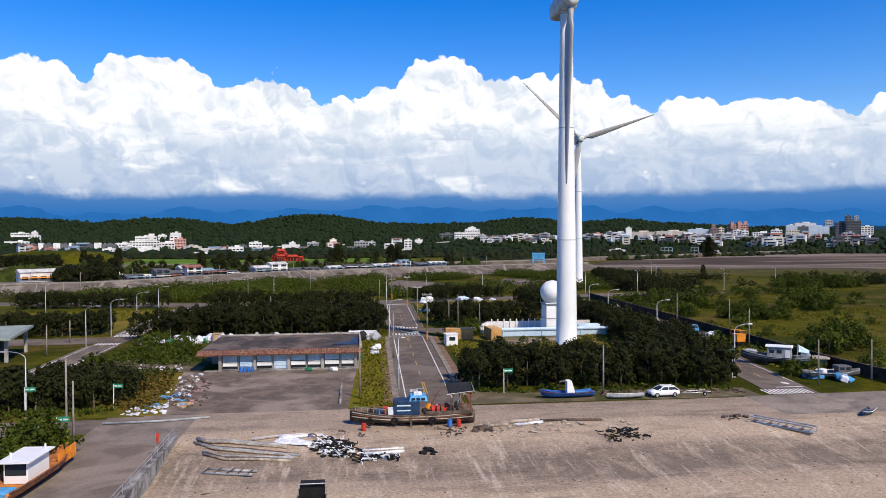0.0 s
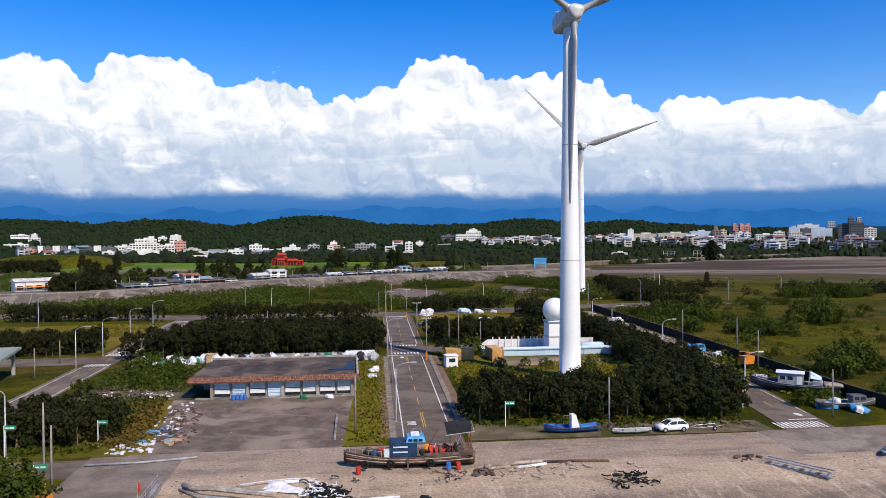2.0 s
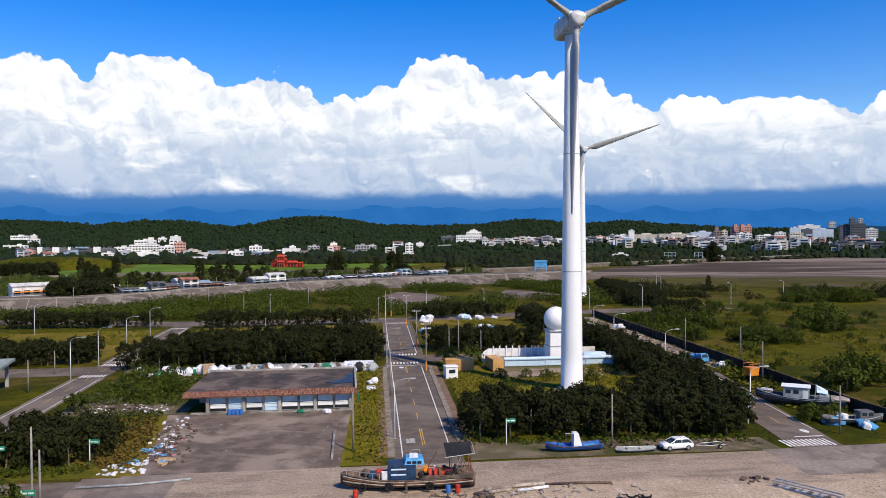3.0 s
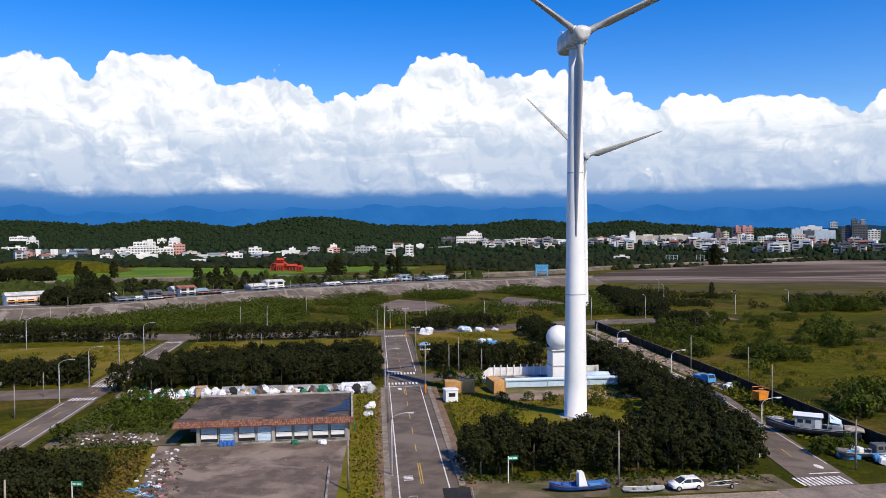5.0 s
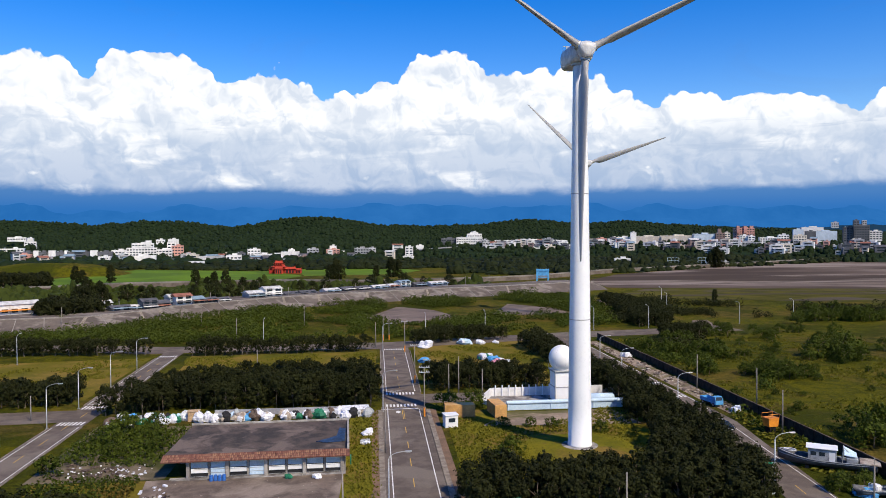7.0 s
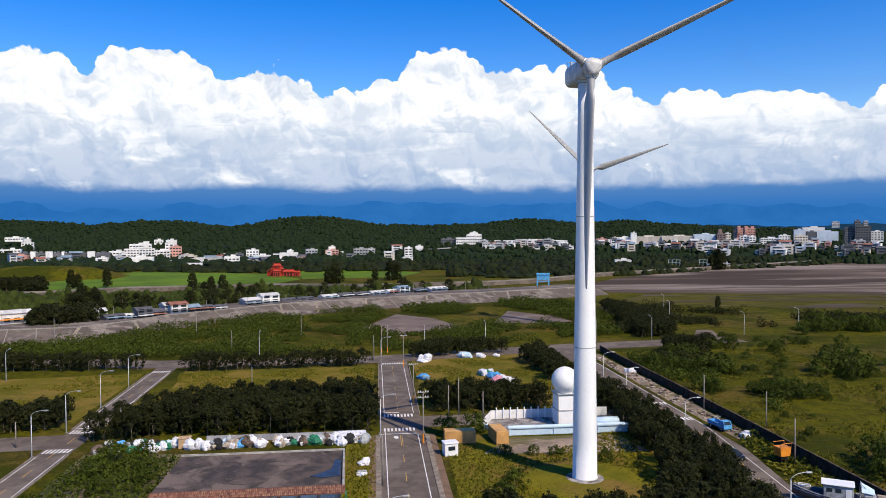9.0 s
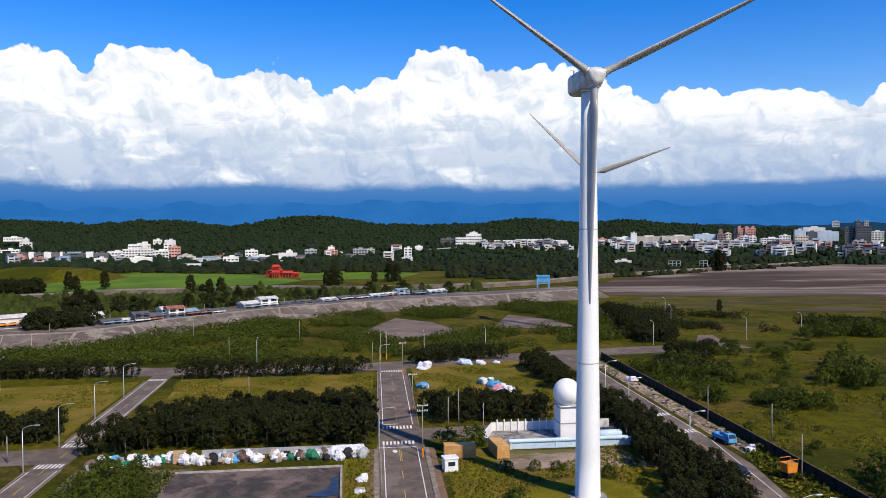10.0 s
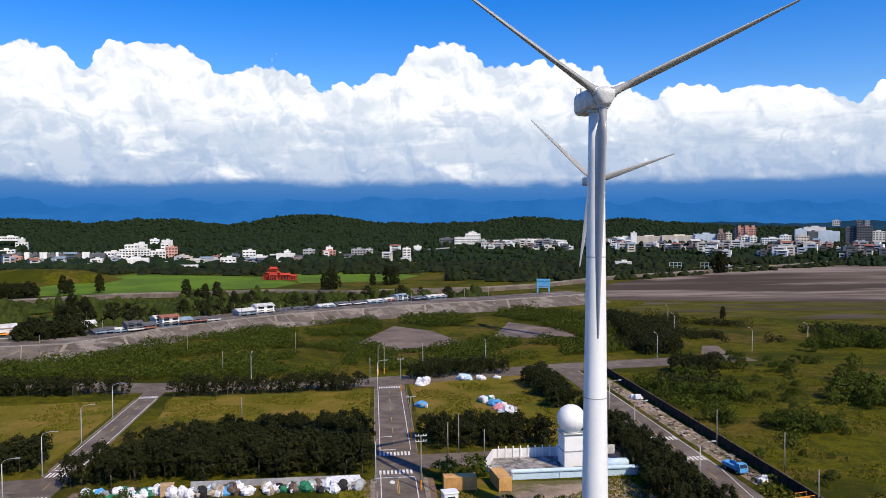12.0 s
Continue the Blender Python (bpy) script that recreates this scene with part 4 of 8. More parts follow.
bush_cover("scrub", [[(-135, 268), (-60, 256), (3, 262), (4, 320), (16, 372), (-8, 418), (-50, 384), (-80, 358), (-138, 318)]], 2.6, 3.2, 0.55, LEAF_BUSH, "dense green scrub below the dike", per=50)
bush_cover("scrub", [[(-8, 405), (30, 375), (40, 352), (58, 380), (100, 380), (118, 395), (116, 470), (60, 470), (20, 440)], [(5, 320), (16, 298), (46, 314), (60, 328), (104, 320), (104, 288), (60, 276), (8, 262)],
                     [(98, 330), (118, 330), (124, 392), (100, 398), (80, 380)]], 2.9, 2.9, 0.58, LEAF_BUSH, "green scrub between sandy lots", per=50)
bush_cover("scrub", [[(132, 320), (150, 300), (158, 330), (160, 395), (140, 395)], [(92, 222), (112, 224), (116, 250), (94, 248)], [(160, 350), (185, 340), (178, 356), (162, 362)], [(104, 284), (124, 286), (120, 316), (106, 318)], [(165, 300), (260, 300), (300, 330), (200, 330)]], 2.8, 3.6, 0.6, LEAF_DARK, "dark thicket in the meadow", per=48)
bush_cover("far_scrub", [[(-330, 735), (-206, 765), (-77, 712), (40, 745), (250, 720), (300, 760), (700, 900), (680, 990), (250, 900), (-300, 830)]], 9, 5, 3.6, FAR_WOOD, "dark tree belts before the town", per=12)
bush_cover("far_scrub", [[(-300, 330), (-150, 340), (-85, 362), (-60, 400), (-20, 440), (60, 470), (100, 500), (60, 505), (-60, 520), (-140, 490), (-200, 480), (-300, 430)]], 5.5, 4.6, 2.0, FAR_GARDEN, "green gardens and thickets behind the dike", per=12)
bush_cover("far_scrub", [[(-600, 620), (-380, 560), (-360, 700), (-300, 760), (-560, 800)], [(80, 620), (200, 610), (330, 700), (260, 730), (90, 700)], [(-60, 740), (60, 720), (40, 800), (-80, 800)], [(300, 760), (640, 930), (900, 1020), (900, 1120), (600, 1120), (300, 950)]], 8, 5.5, 3.4, FAR_WOOD, "dark tree belts among the fields", per=12)
bush_cover("far_scrub", [[(190, 640), (290, 690), (480, 790), (700, 900), (720, 880), (500, 765), (300, 660), (205, 610)]], 7, 4.5, 2.6, FAR_WOOD, "dark shrubs on the embankment", per=12)
bush_cover("far_scrub", [[(-700, 800), (-260, 815), (-60, 850), (250, 1150), (300, 1200), (1000, 1150), (1000, 1300), (200, 1290), (-100, 1000), (-700, 960)]], 15, 7, 5.0, LEAF_HILL, "dark garden trees among the town buildings", per=14)
bush_cover("undergrowth", [[(13.5, 94.5), (54, 91), (55, 93), (13.8, 96.6)], [(-60, 86.5), (-36, 87.5), (-34, 91), (-60, 89)], [(-47, 104), (-36, 102), (-35, 112), (-48, 118)], [(-49, 134), (-34, 130), (-33, 138), (-49, 150)]],
           1.3, 0.9, 0.4, LEAF_BUSH, "weeds and low shrubs at the tree line", "weeds", 14)

for x, y, s in ((128, 250, 1.3), (140, 254, 1.3), (152, 258, 1.2), (128, 202, 1.2), (136, 198, 1.8), (139, 205, 1.9), (142, 199, 1.6), (91, 187, 1.4), (108, 220, 1.2), (113, 228, 1.0), (141, 246, 1.3), (88, 120, 2.0), (91, 124, 2.2), (95, 125, 2.4), (99, 128, 2.0), (92, 130, 1.6),
                (113, 195, 0.9), (118, 206, 0.9), (122, 212, 0.8), (150, 230, 1.6), (156, 233, 1.5), (84, 101, 1.5), (201, 300, 2.3), (192, 303, 2.2), (210, 298, 2.0), (172, 280, 1.8), (183, 285, 2.0), (160, 214, 1.4), (168, 250, 1.5), (123, 232, 0.8), (132, 225, 0.8), (110, 180, 0.7),
                (26, 124, 1.2), (23, 118, 1.3), (45, 136, 0.8), (28, 142, 0.8), (33, 141.5, 0.7), (37, 140.6, 0.8), (19, 157, 1.3), (24.5, 158.5, 1.5), (-44, 150, 1.3), (-41, 146, 1.3), (-38, 149, 1.1), (-43, 139, 1.4), (-36, 141, 1.1), (-40, 130, 1.1), (-47, 122, 1.3), (-34, 134, 1.0)):
    plant(BUSHES, x, y, s, "bushes in the meadow")
for x, y, s in ((102, 209, 2.0), (138, 205, 2.6), (94, 214, 1.6), (89, 223, 1.6), (114, 212, 0.9), (104, 236, 2.0), (140, 243, 1.5), (158, 256, 1.2), (190, 287, 2.2), (198, 286, 2.2), (202, 282, 2.0), (210, 285, 2.2), (182, 288, 2.0), (123, 252, 1.3), (135, 266, 1.3), (90, 189, 1.3), (102, 184, 1.4), (103, 180, 1.6), (107, 182, 1.6), (107, 177, 1.4), (112, 179, 1.4)):
    for dx, dy in ((0, 0), (-1.6, 0.8), (1.5, 0.6)):
        plant(BUSHES, x + dx * s, y + dy * s, s * random.uniform(0.75, 1.0), "bushes in the meadow")
for x, y, s in ((-122, 388, 1.0), (-101, 405, 0.9), (-86, 415, 0.8), (-79, 420, 0.9), (-47, 446, 0.8), (-33, 456, 0.8), (-58, 470, 1.1), (-90, 440, 1.0), (-130, 410, 1.1), (10, 500, 0.9), (45, 505, 0.8), (-113, 395, 1.2), (-108, 400, 1.1), (-117, 402, 1.0), (-72, 452, 0.9), (-66, 456, 1.0), (-60, 458, 0.9), (-12, 560, 1.3), (-126, 372, 1.5), (-120, 378, 1.3), (-131, 380, 1.4), (-96, 372, 1.1), (-91, 380, 1.0), (-70, 392, 1.3), (-64, 398, 1.2), (-58, 404, 1.4), (-24, 432, 1.1), (-17, 438, 1.2), (0, 446, 1.0), (19, 460, 1.1), (30, 470, 1.2), (58, 470, 1.1)):
        plant(BIG_TREES, x, y, s, "tall trees among the houses")


for x, y in scatter([(84, 112), (150, 108), (172, 150), (166, 250), (86, 250)], 11.0):
    if noise.noise((x * 0.05, y * 0.05, 12)) > -0.05:
        plant(BUSHES, x, y, random.uniform(0.3, 0.75), "bushes in the meadow")
CASUARINAS = make_trees("tree", 3, 14.5, 6.6, 190, 24, 0.6, LEAF_DARK, "tall narrow dark casuarina tree in the fields", 0.05, 0.2)
for x, y, s in ((-141, 420, 0.85), (-136, 424, 0.7), (-105, 517, 0.75), (-87, 484, 0.7), (-92, 488, 0.6), (-82, 494, 0.85), (-14, 562, 1.05), (-19, 560, 0.8), (28, 602, 1.1), (34, 606, 0.9), (341, 688, 1.25), (346, 690, 1.1), (336, 690, 1.0), (183, 371, 0.42), (16, 600, 0.7), (-196, 560, 0.8), (-192, 562, 0.7), (-174, 566, 0.85)):
    plant(CASUARINAS, x, y, s, "tall trees in the fields")
tree_mass("tree_belt", [[(-126, 321), (-108, 324), (-106, 340), (-128, 342)], [(-215, 510), (-200, 514), (-205, 540), (-240, 530)]], 4.2, 1.75, "dark broad trees behind the dike")


def grass_tufts(outlines, gap, height, label):
    geo = Geo()
    for outline in outlines:
        for x, y in scatter(outline, gap):
            z = ground_z(x, y)
            if gap > 1 and noise.noise((x * 0.09, y * 0.09, 6)) < 0.02:
                continue
            for _ in range(4 if gap < 1 else 9):
                a, h = random.uniform(0, math.pi), height * random.uniform(0.5, 1.3)
                dx, dy = math.cos(a) * 0.16, math.sin(a) * 0.16
                lx, ly = random.uniform(-0.35, 0.35), random.uniform(-0.35, 0.35)
                x, y = x + random.uniform(-0.4, 0.4) * max(gap, 0.75), y + random.uniform(-0.4, 0.4) * max(gap, 0.75)
                geo.add([(x - dx, y - dy, z - 0.03), (x + dx, y + dy, z - 0.03), (x + lx + dx * 0.3, y + ly + dy * 0.3, z + h), (x + lx - dx * 0.5, y + ly - dy * 0.5, z + h * 0.8)], [(0, 1, 2, 3)])
    return tagged(part("grass", geo, LEAF_GRASS), label, "grass", "", "stuff")


grass_tufts([[(16.5, 110), (30, 105), (46, 110), (55, 150), (54, 156), (32, 139), (18, 156)], [(-2, 88), (2.2, 88), (4.4, 157), (-0.6, 157)]], 0.75, 0.34, "rough green and straw grass round the turbine")
bush_cover("meadow_grass", [[(70, 108), (79, 108), (80, 146), (76, 146), (74.4, 140)]], 1.6, 0.35, 0.8, LEAF_GRASS, "rough weeds along the narrow street", "grass", 6, 0.6)
bush_cover("weeds", [[(76, 116), (79, 116), (79.5, 148), (76, 148), (75, 134)]], 2.2, 1.1, 0.6, LEAF_BUSH, "weedy shrubs by the fence", "weeds", 14)
grass_tufts([[(-47, 205), (5, 202), (6, 232), (-49, 231)], [(18, 190), (52, 190), (52, 243), (19, 241)]], 1.2, 0.34, "dry straw-coloured grass")
grass_tufts([[(-110, 174), (-60, 174), (-60, 230), (-110, 226)]], 1.5, 0.4, "dry straw-coloured grass beside the side street")
grass_tufts([[(83, 108), (150, 104), (175, 150), (165, 250), (84, 250)]], 1.9, 0.36, "rough meadow grass behind the fence")
bush_cover("shrubs", [[(-48, 128), (-31, 124), (-30, 147), (-47, 150)]], 2.0, 1.9, 0.42, LEAF_BUSH, "tangled green shrubs beside the workshop", "shrubs", 34)
bush_cover("shrubs", [[(-47, 106), (-33, 104), (-32, 119), (-46, 119)]], 1.7, 1.1, 0.4, LEAF_BUSH, "low weeds between trees and yard", "shrubs", 22)
bush_cover("weeds", [[(-35, 90), (-30, 89), (-30, 102), (-33, 116), (-37, 112)]], 1.2, 1.0, 0.42, LEAF_YELLOW, "browning dry shrubs beside the yard", "weeds", 16)
bush_cover("thicket", [[(94, 160), (104, 160), (110, 172), (104, 180), (95, 174)], [(84, 203), (96, 198), (106, 212), (113, 246), (92, 250), (84, 228)]], 2.2, 2.2, 0.5, LEAF_BUSH, "low dark thicket in the meadow", "shrubs", 36)

# ---- wind turbines ----
def blade_geo(length, chord, pitch):
    """A twisted, tapering aerofoil from the hub outward along +z."""
    rows = []
    for i in range(73):
        k = i / 72
        r = 0.9 + (length - 0.9) * k
        if k < 0.05:
            c, th = 1.25, 1.25
        else:
            c = chord * (1 - 0.86 * ((k - 0.14) / 0.86)) if k > 0.14 else 1.25 + (chord - 1.25) * ease(0.05, 0.14, k)
            th = max(1.2 * (1 - k) ** 1.6, c * 0.32)
        if i == 72:
            c, th = 0.22, 0.09
        tw = radians(16 * (1 - k) ** 2 + pitch)
        ring = []
        for j in range(48):
            a = 2 * math.pi * j / 48
            x = c * (0.5 * math.cos(a) + (0.12 if k > 0.08 else 0))
            y = th * 0.5 * math.sin(a) * (1 - (0.45 * max(math.cos(a), 0) if k > 0.08 else 0))
            ring.append((x * math.cos(tw) - y * math.sin(tw), x * math.sin(tw) + y * math.cos(tw) - 0.9 * k * k, r))
        rows.append(ring)
    return Geo().rings(rows)


def wind_turbine(x, y, base, hub_z, face, spin, label, far=False):
    """face: degrees the rotor axis is turned from straight towards the shore; spin: turn of the rotor."""
    ob = thing("wind_turbine", x, y, base, face, label, "wind turbine")
    top = hub_z - base - 1.9
    prof = [(0, 2.08), (0.25, 2.08), (0.3, 2.02)] + [(top * k, 2.02 - 0.87 * k ** 1.1) for k in (0.1, 0.2, 0.33, 0.335, 0.5, 0.66, 0.665, 0.8, 0.9, 1.0)]
    tower = Geo().rings([[(r * math.cos(2 * math.pi * i / 40), r * math.sin(2 * math.pi * i / 40), z) for i in range(40)] for z, r in prof])
    part("tower", tower, TOWER_WHITE, ob, "white tapered steel tower", True)
    for k in (0.335, 0.665):
        r = 2.03 - 0.87 * k ** 1.1
        part("flange", Geo().rings([[((r + e) * math.cos(2 * math.pi * i / 40), (r + e) * math.sin(2 * math.pi * i / 40), top * k + dz) for i in range(40)] for dz, e in ((-0.07, 0), (-0.06, 0.03), (0.06, 0.03), (0.07, 0))]), BLADE_GREY, ob)
    part("foundation", Geo().rings([[(r * math.cos(2 * math.pi * i / 24), r * math.sin(2 * math.pi * i / 24), z) for i in range(24)] for z, r in ((-1.2, 3.2), (0.0, 3.1), (0.05, 3.0))]), WALL_CONCRETE, ob)
    part("door", Geo().box(-0.45, 1.98, 0.6, 0.45, 2.13, 2.7, 0.04), BLADE_GREY, ob)
    yaw = Geo().rings([[(r * math.cos(2 * math.pi * i / 24), r * math.sin(2 * math.pi * i / 24), top + z) for i in range(24)] for z, r in ((-0.1, 1.25), (0, 1.42), (0.28, 1.42), (0.3, 1.3), (0.6, 1.25))])
    part("yaw_bearing", yaw, STEEL, ob, "grey yaw ring under the nacelle")
    # nacelle: a rounded box, narrower to the rear
    rows = []
    for yy, w, lo, hi in ((-2.6, 1.25, -1.2, 1.25), (-2.4, 1.5, -1.45, 1.5), (-0.5, 1.72, -1.6, 1.75), (2.5, 1.75, -1.75, 1.85), (5.6, 1.65, -1.7, 1.85), (6.6, 1.45, -1.25, 1.75), (6.8, 1.2, -1.0, 1.5)):
        ring = []
        for i in range(20):
            a = 2 * math.pi * i / 20
            cx, cz = math.cos(a), math.sin(a)
            sx = math.copysign(abs(cx) ** 0.45, cx)
            sz = math.copysign(abs(cz) ** 0.45, cz)
            ring.append((w * sx, yy, (lo + hi) / 2 + (hi - lo) / 2 * sz + hub_z - base))
        rows.append(ring)
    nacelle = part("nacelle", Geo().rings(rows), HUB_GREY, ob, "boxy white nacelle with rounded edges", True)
    part("hatch_rail", Geo().tube([(-1.2, 5.9, hub_z - base + 1.7), (-1.2, 5.9, hub_z - base + 2.7), (1.2, 5.9, hub_z - base + 2.7), (1.2, 5.9, hub_z - base + 1.7)], 0.06, 6), STEEL, nacelle)
    part("vane", Geo().box(-0.9, 5.0, hub_z - base + 1.8, -0.6, 5.3, hub_z - base + 2.6, 0.03), STEEL, nacelle)
    # rotor
    tilt = Matrix.Translation((0, -3.0, hub_z - base)) @ Matrix.Rotation(radians(-4), 4, "X") @ Matrix.Rotation(radians(spin), 4, "Y")
    spinner = [[(r * (1 + 0.07 * math.cos(6 * math.pi * i / 36)) * math.sin(2 * math.pi * i / 36), yy, r * (1 + 0.07 * math.cos(6 * math.pi * i / 36)) * math.cos(2 * math.pi * i / 36)) for i in range(36)]
               for yy, r in ((0.75, 1.25), (0.6, 1.44), (-0.5, 1.50), (-1.0, 1.42), (-1.3, 1.22), (-1.46, 0.86), (-1.52, 0.4), (-1.53, 0.05))]
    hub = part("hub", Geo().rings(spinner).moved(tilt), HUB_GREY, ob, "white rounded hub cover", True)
    for i in range(3):
        turn = Matrix.Rotation(radians(120 * i), 4, "Y")
        # grey in place of white, to stand for the shaded side
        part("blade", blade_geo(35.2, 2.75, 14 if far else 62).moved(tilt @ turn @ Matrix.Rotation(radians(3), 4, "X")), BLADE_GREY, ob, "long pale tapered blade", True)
        part("blade_collar", Geo().tube([(0, 0, 1.2), (0, 0, 1.75)], 0.82, 18).moved(tilt @ turn), STEEL, hub)
    return ob


wind_turbine(38.1, 126.2, 0.6, 67.2, 1, 64, "white three-bladed wind turbine standing in a meadow")
wind_turbine(96.6, 312, 0, 65.0, 2, 72, "white three-bladed wind turbine farther inland", True)
part("turbine_mound", Geo().rings([[(38.1 + r * math.cos(2 * math.pi * i / 36) * (1 + 0.08 * math.sin(3 * i)), 126.2 + r * math.sin(2 * math.pi * i / 36) * (1 + 0.06 * math.cos(2 * i)), z) for i in range(36)] for r, z in ((13, -0.08), (9, 0.25), (4.5, 0.58), (0.5, 0.62))]), LUSH, None, "", True)
tagged(bpy.data.objects["turbine_mound"], "low grassy mound at the turbine foot", "mound", "", "structure")


# ---- masts, lamps, signs ----
def street_lamp(x, y, turn, height=8.6, reach=2.3, label="tall grey street lamp with a curved arm", group="street lamps"):
    ob = thing("street_lamp", x, y, ground_z(x, y), turn, label, "street lamp", group)
    part("pole", Geo().tube([(0, 0, -0.1), (0, 0, 0.5), (0, 0, height - 0.9)], [0.14, 0.11, 0.075], 10), STEEL, ob, "", True)
    pts = [(0, 0, height - 0.95)] + [(reach * (1 - math.cos(a)) * 0.9, 0, height - 0.95 + 0.95 * math.sin(a)) for a in (0.35, 0.7, 1.05, 1.4)] + [(reach, 0, height + 0.05)]
    part("arm", Geo().tube(pts, 0.05, 8), STEEL, ob, "", True)
    head = part("lamp_head", Geo().box(reach - 0.15, -0.16, height - 0.06, reach + 0.75, 0.16, height + 0.1, 0.06), STEEL, ob)
    part("lens", Geo().box(reach, -0.11, height - 0.11, reach + 0.6, 0.11, height - 0.06), PLASTIC_WHITE, head)
    part("base_plate", Geo().box(-0.22, -0.22, -0.05, 0.22, 0.22, 0.06, 0.02), STEEL, ob)
    return ob


for x, y, turn in ((4.2, 99, 0), (5.5, 156.7, 0), (8.3, 236, 0), (59.0, 101.1, 0), (64.4, 146, 0), (64.2, 178, 0), (66.0, 200, 0), (67.6, 226, 0), (-58.6, 151.7, 0), (-58.6, 168.5, 0), (-58.8, 190.5, 0), (-58.9, 213, 0),
                   (-44.5, 87.3, 180), (-95, 226, 90), (-30, 253, 90), (24, 262, 90), (46, 268, 90), (88, 274, 90), (110, 276, 90), (150, 283, 90), (178, 292, 90), (140, 330, 90), (150, 360, 90)):
    street_lamp(x, y, turn)


def utility_pole(x, y, height=9.5, arms=0, guard="", label="plain concrete utility pole", lean=0.0):
    ob = thing("utility_pole", x, y, ground_z(x, y), 4, label, "utility pole", "utility poles")
    part("pole", Geo().tube([(0, 0, -0.1), (lean, 0, height)], [0.14, 0.09], 10), POLE_CONCRETE, ob, "", True)
    for i in range(arms):
        z = height - 0.25 - 1.0 * i
        arm = part("crossarm", Geo().box(-1.1, -0.06, z, 1.1, 0.06, z + 0.12, 0.02), STEEL, ob)
        for k in (-0.95, -0.5, 0.5, 0.95):
            part("insulator", Geo().tube([(k, 0, z + 0.1), (k, 0, z + 0.2), (k, 0, z + 0.38)], [0.03, 0.07, 0.05], 7), PLASTIC_WHITE, arm)
    if guard == "orange":
        part("guard", Geo().tube([(0, 0, 0.1), (0, 0, 1.9)], 0.2, 10), ORANGE, ob, "faded orange guard sleeve")
    if guard == "stripes":
        for i in range(6):
            part("stripe", Geo().tube([(0, 0, 0.2 + 0.35 * i), (0, 0, 0.55 + 0.35 * i)], 0.19, 10), LINE_YELLOW if i % 2 else BLACK_RUBBER, ob, "yellow and black warning band" if i % 2 else "")
    return ob


utility_pole(13.6, 151.4, 10.2, 2, "orange", "utility pole with two crossarms and an orange guard")
utility_pole(14.3, 185.3, 9.5, 1, "orange", "utility pole with one crossarm and an orange guard")
utility_pole(14.9, 233, 9.5, 1, "orange", "utility pole with one crossarm and an orange guard")
utility_pole(9.2, 257.7, 9, 0, "orange", "utility pole with an orange guard")
utility_pole(11.2, 258.4, 9.5, 0, "orange", "utility pole with an orange guard")
utility_pole(4.9, 127.9, 8.5, 0)
utility_pole(-1.7, 93.5, 8.0, 0)
utility_pole(-33.9, 71.5, 10.0, 0, "stripes", "concrete pole with yellow and black bands")
utility_pole(-33.5, 72.4, 7.4, 0)
utility_pole(33.6, 91.2, 7.2)
utility_pole(68.6, 93.4, 7.0, 0)
utility_pole(78.6, 95, 6.6, 0)
for x, y, h in ((77.6, 130.5, 8), (84.5, 152, 8), (79.8, 170.3, 8), (21, 171.5, 7), (23.4, 172.4, 8.5), (28, 167, 6.5), (-64.2, 158.5, 5), (6.3, 244, 8), (-62, 140, 6), (-20, 300, 8), (-60, 305, 8), (-110, 300, 9), (-26, 205, 6), (-40, 262, 8)):
    utility_pole(x, y, h)
for i in range(14):
    utility_pole(-136 + 17 * i, 318 + 12.5 * i, 8.5, 0)


def street_sign(x, y, z, turn, label="green street sign on a white post"):
    ob = thing("street_sign", x, y, ground_z(x, y), turn, label, "street sign", "street signs")
    part("post", Geo().tube([(0, 0, -0.1), (0, 0, z)], 0.06, 8), WHITE, ob)
    plate = part("plate", Geo().box(-0.1, -0.03, z - 0.55, 1.35, 0.03, z, 0.015), GREEN_SIGN, ob, "green name plate")
    for i, (a, b) in enumerate(((0.1, 0.55), (0.65, 1.2))):
        part("writing_bar", Geo().box(a, -0.036, z - 0.38, b, -0.03, z - 0.2), LINE_WHITE, plate)


street_sign(-34.9, 91.3, 3.4, -12)
street_sign(-34.6, 70.7, 3.8, 0)
street_sign(19.4, 94.0, 3.6, 0)
street_sign(58.4, 100.6, 4.6, 180)
street_sign(-44.6, 87.2, 4.0, 0)


def flag_pole(x, y):
    ob = thing("flag_pole", x, y, ground_z(x, y), 0, "thin pole with a faded red cloth", "flag pole")
    part("pole", Geo().tube([(0, 0, -0.1), (0.05, 0, 2.9)], 0.04, 6), BAMBOO, ob)
    part("cloth", Geo().rings([[(0.02, -0.02, 2.9), (0.35, 0.03, 2.85), (0.35, 0.05, 2.85), (0.02, 0.02, 2.9)], [(0.05, -0.02, 1.9), (0.3, -0.04, 1.85), (0.3, -0.02, 1.85), (0.05, 0.02, 1.9)]]), RED, ob)


flag_pole(-23.4, 67.1)

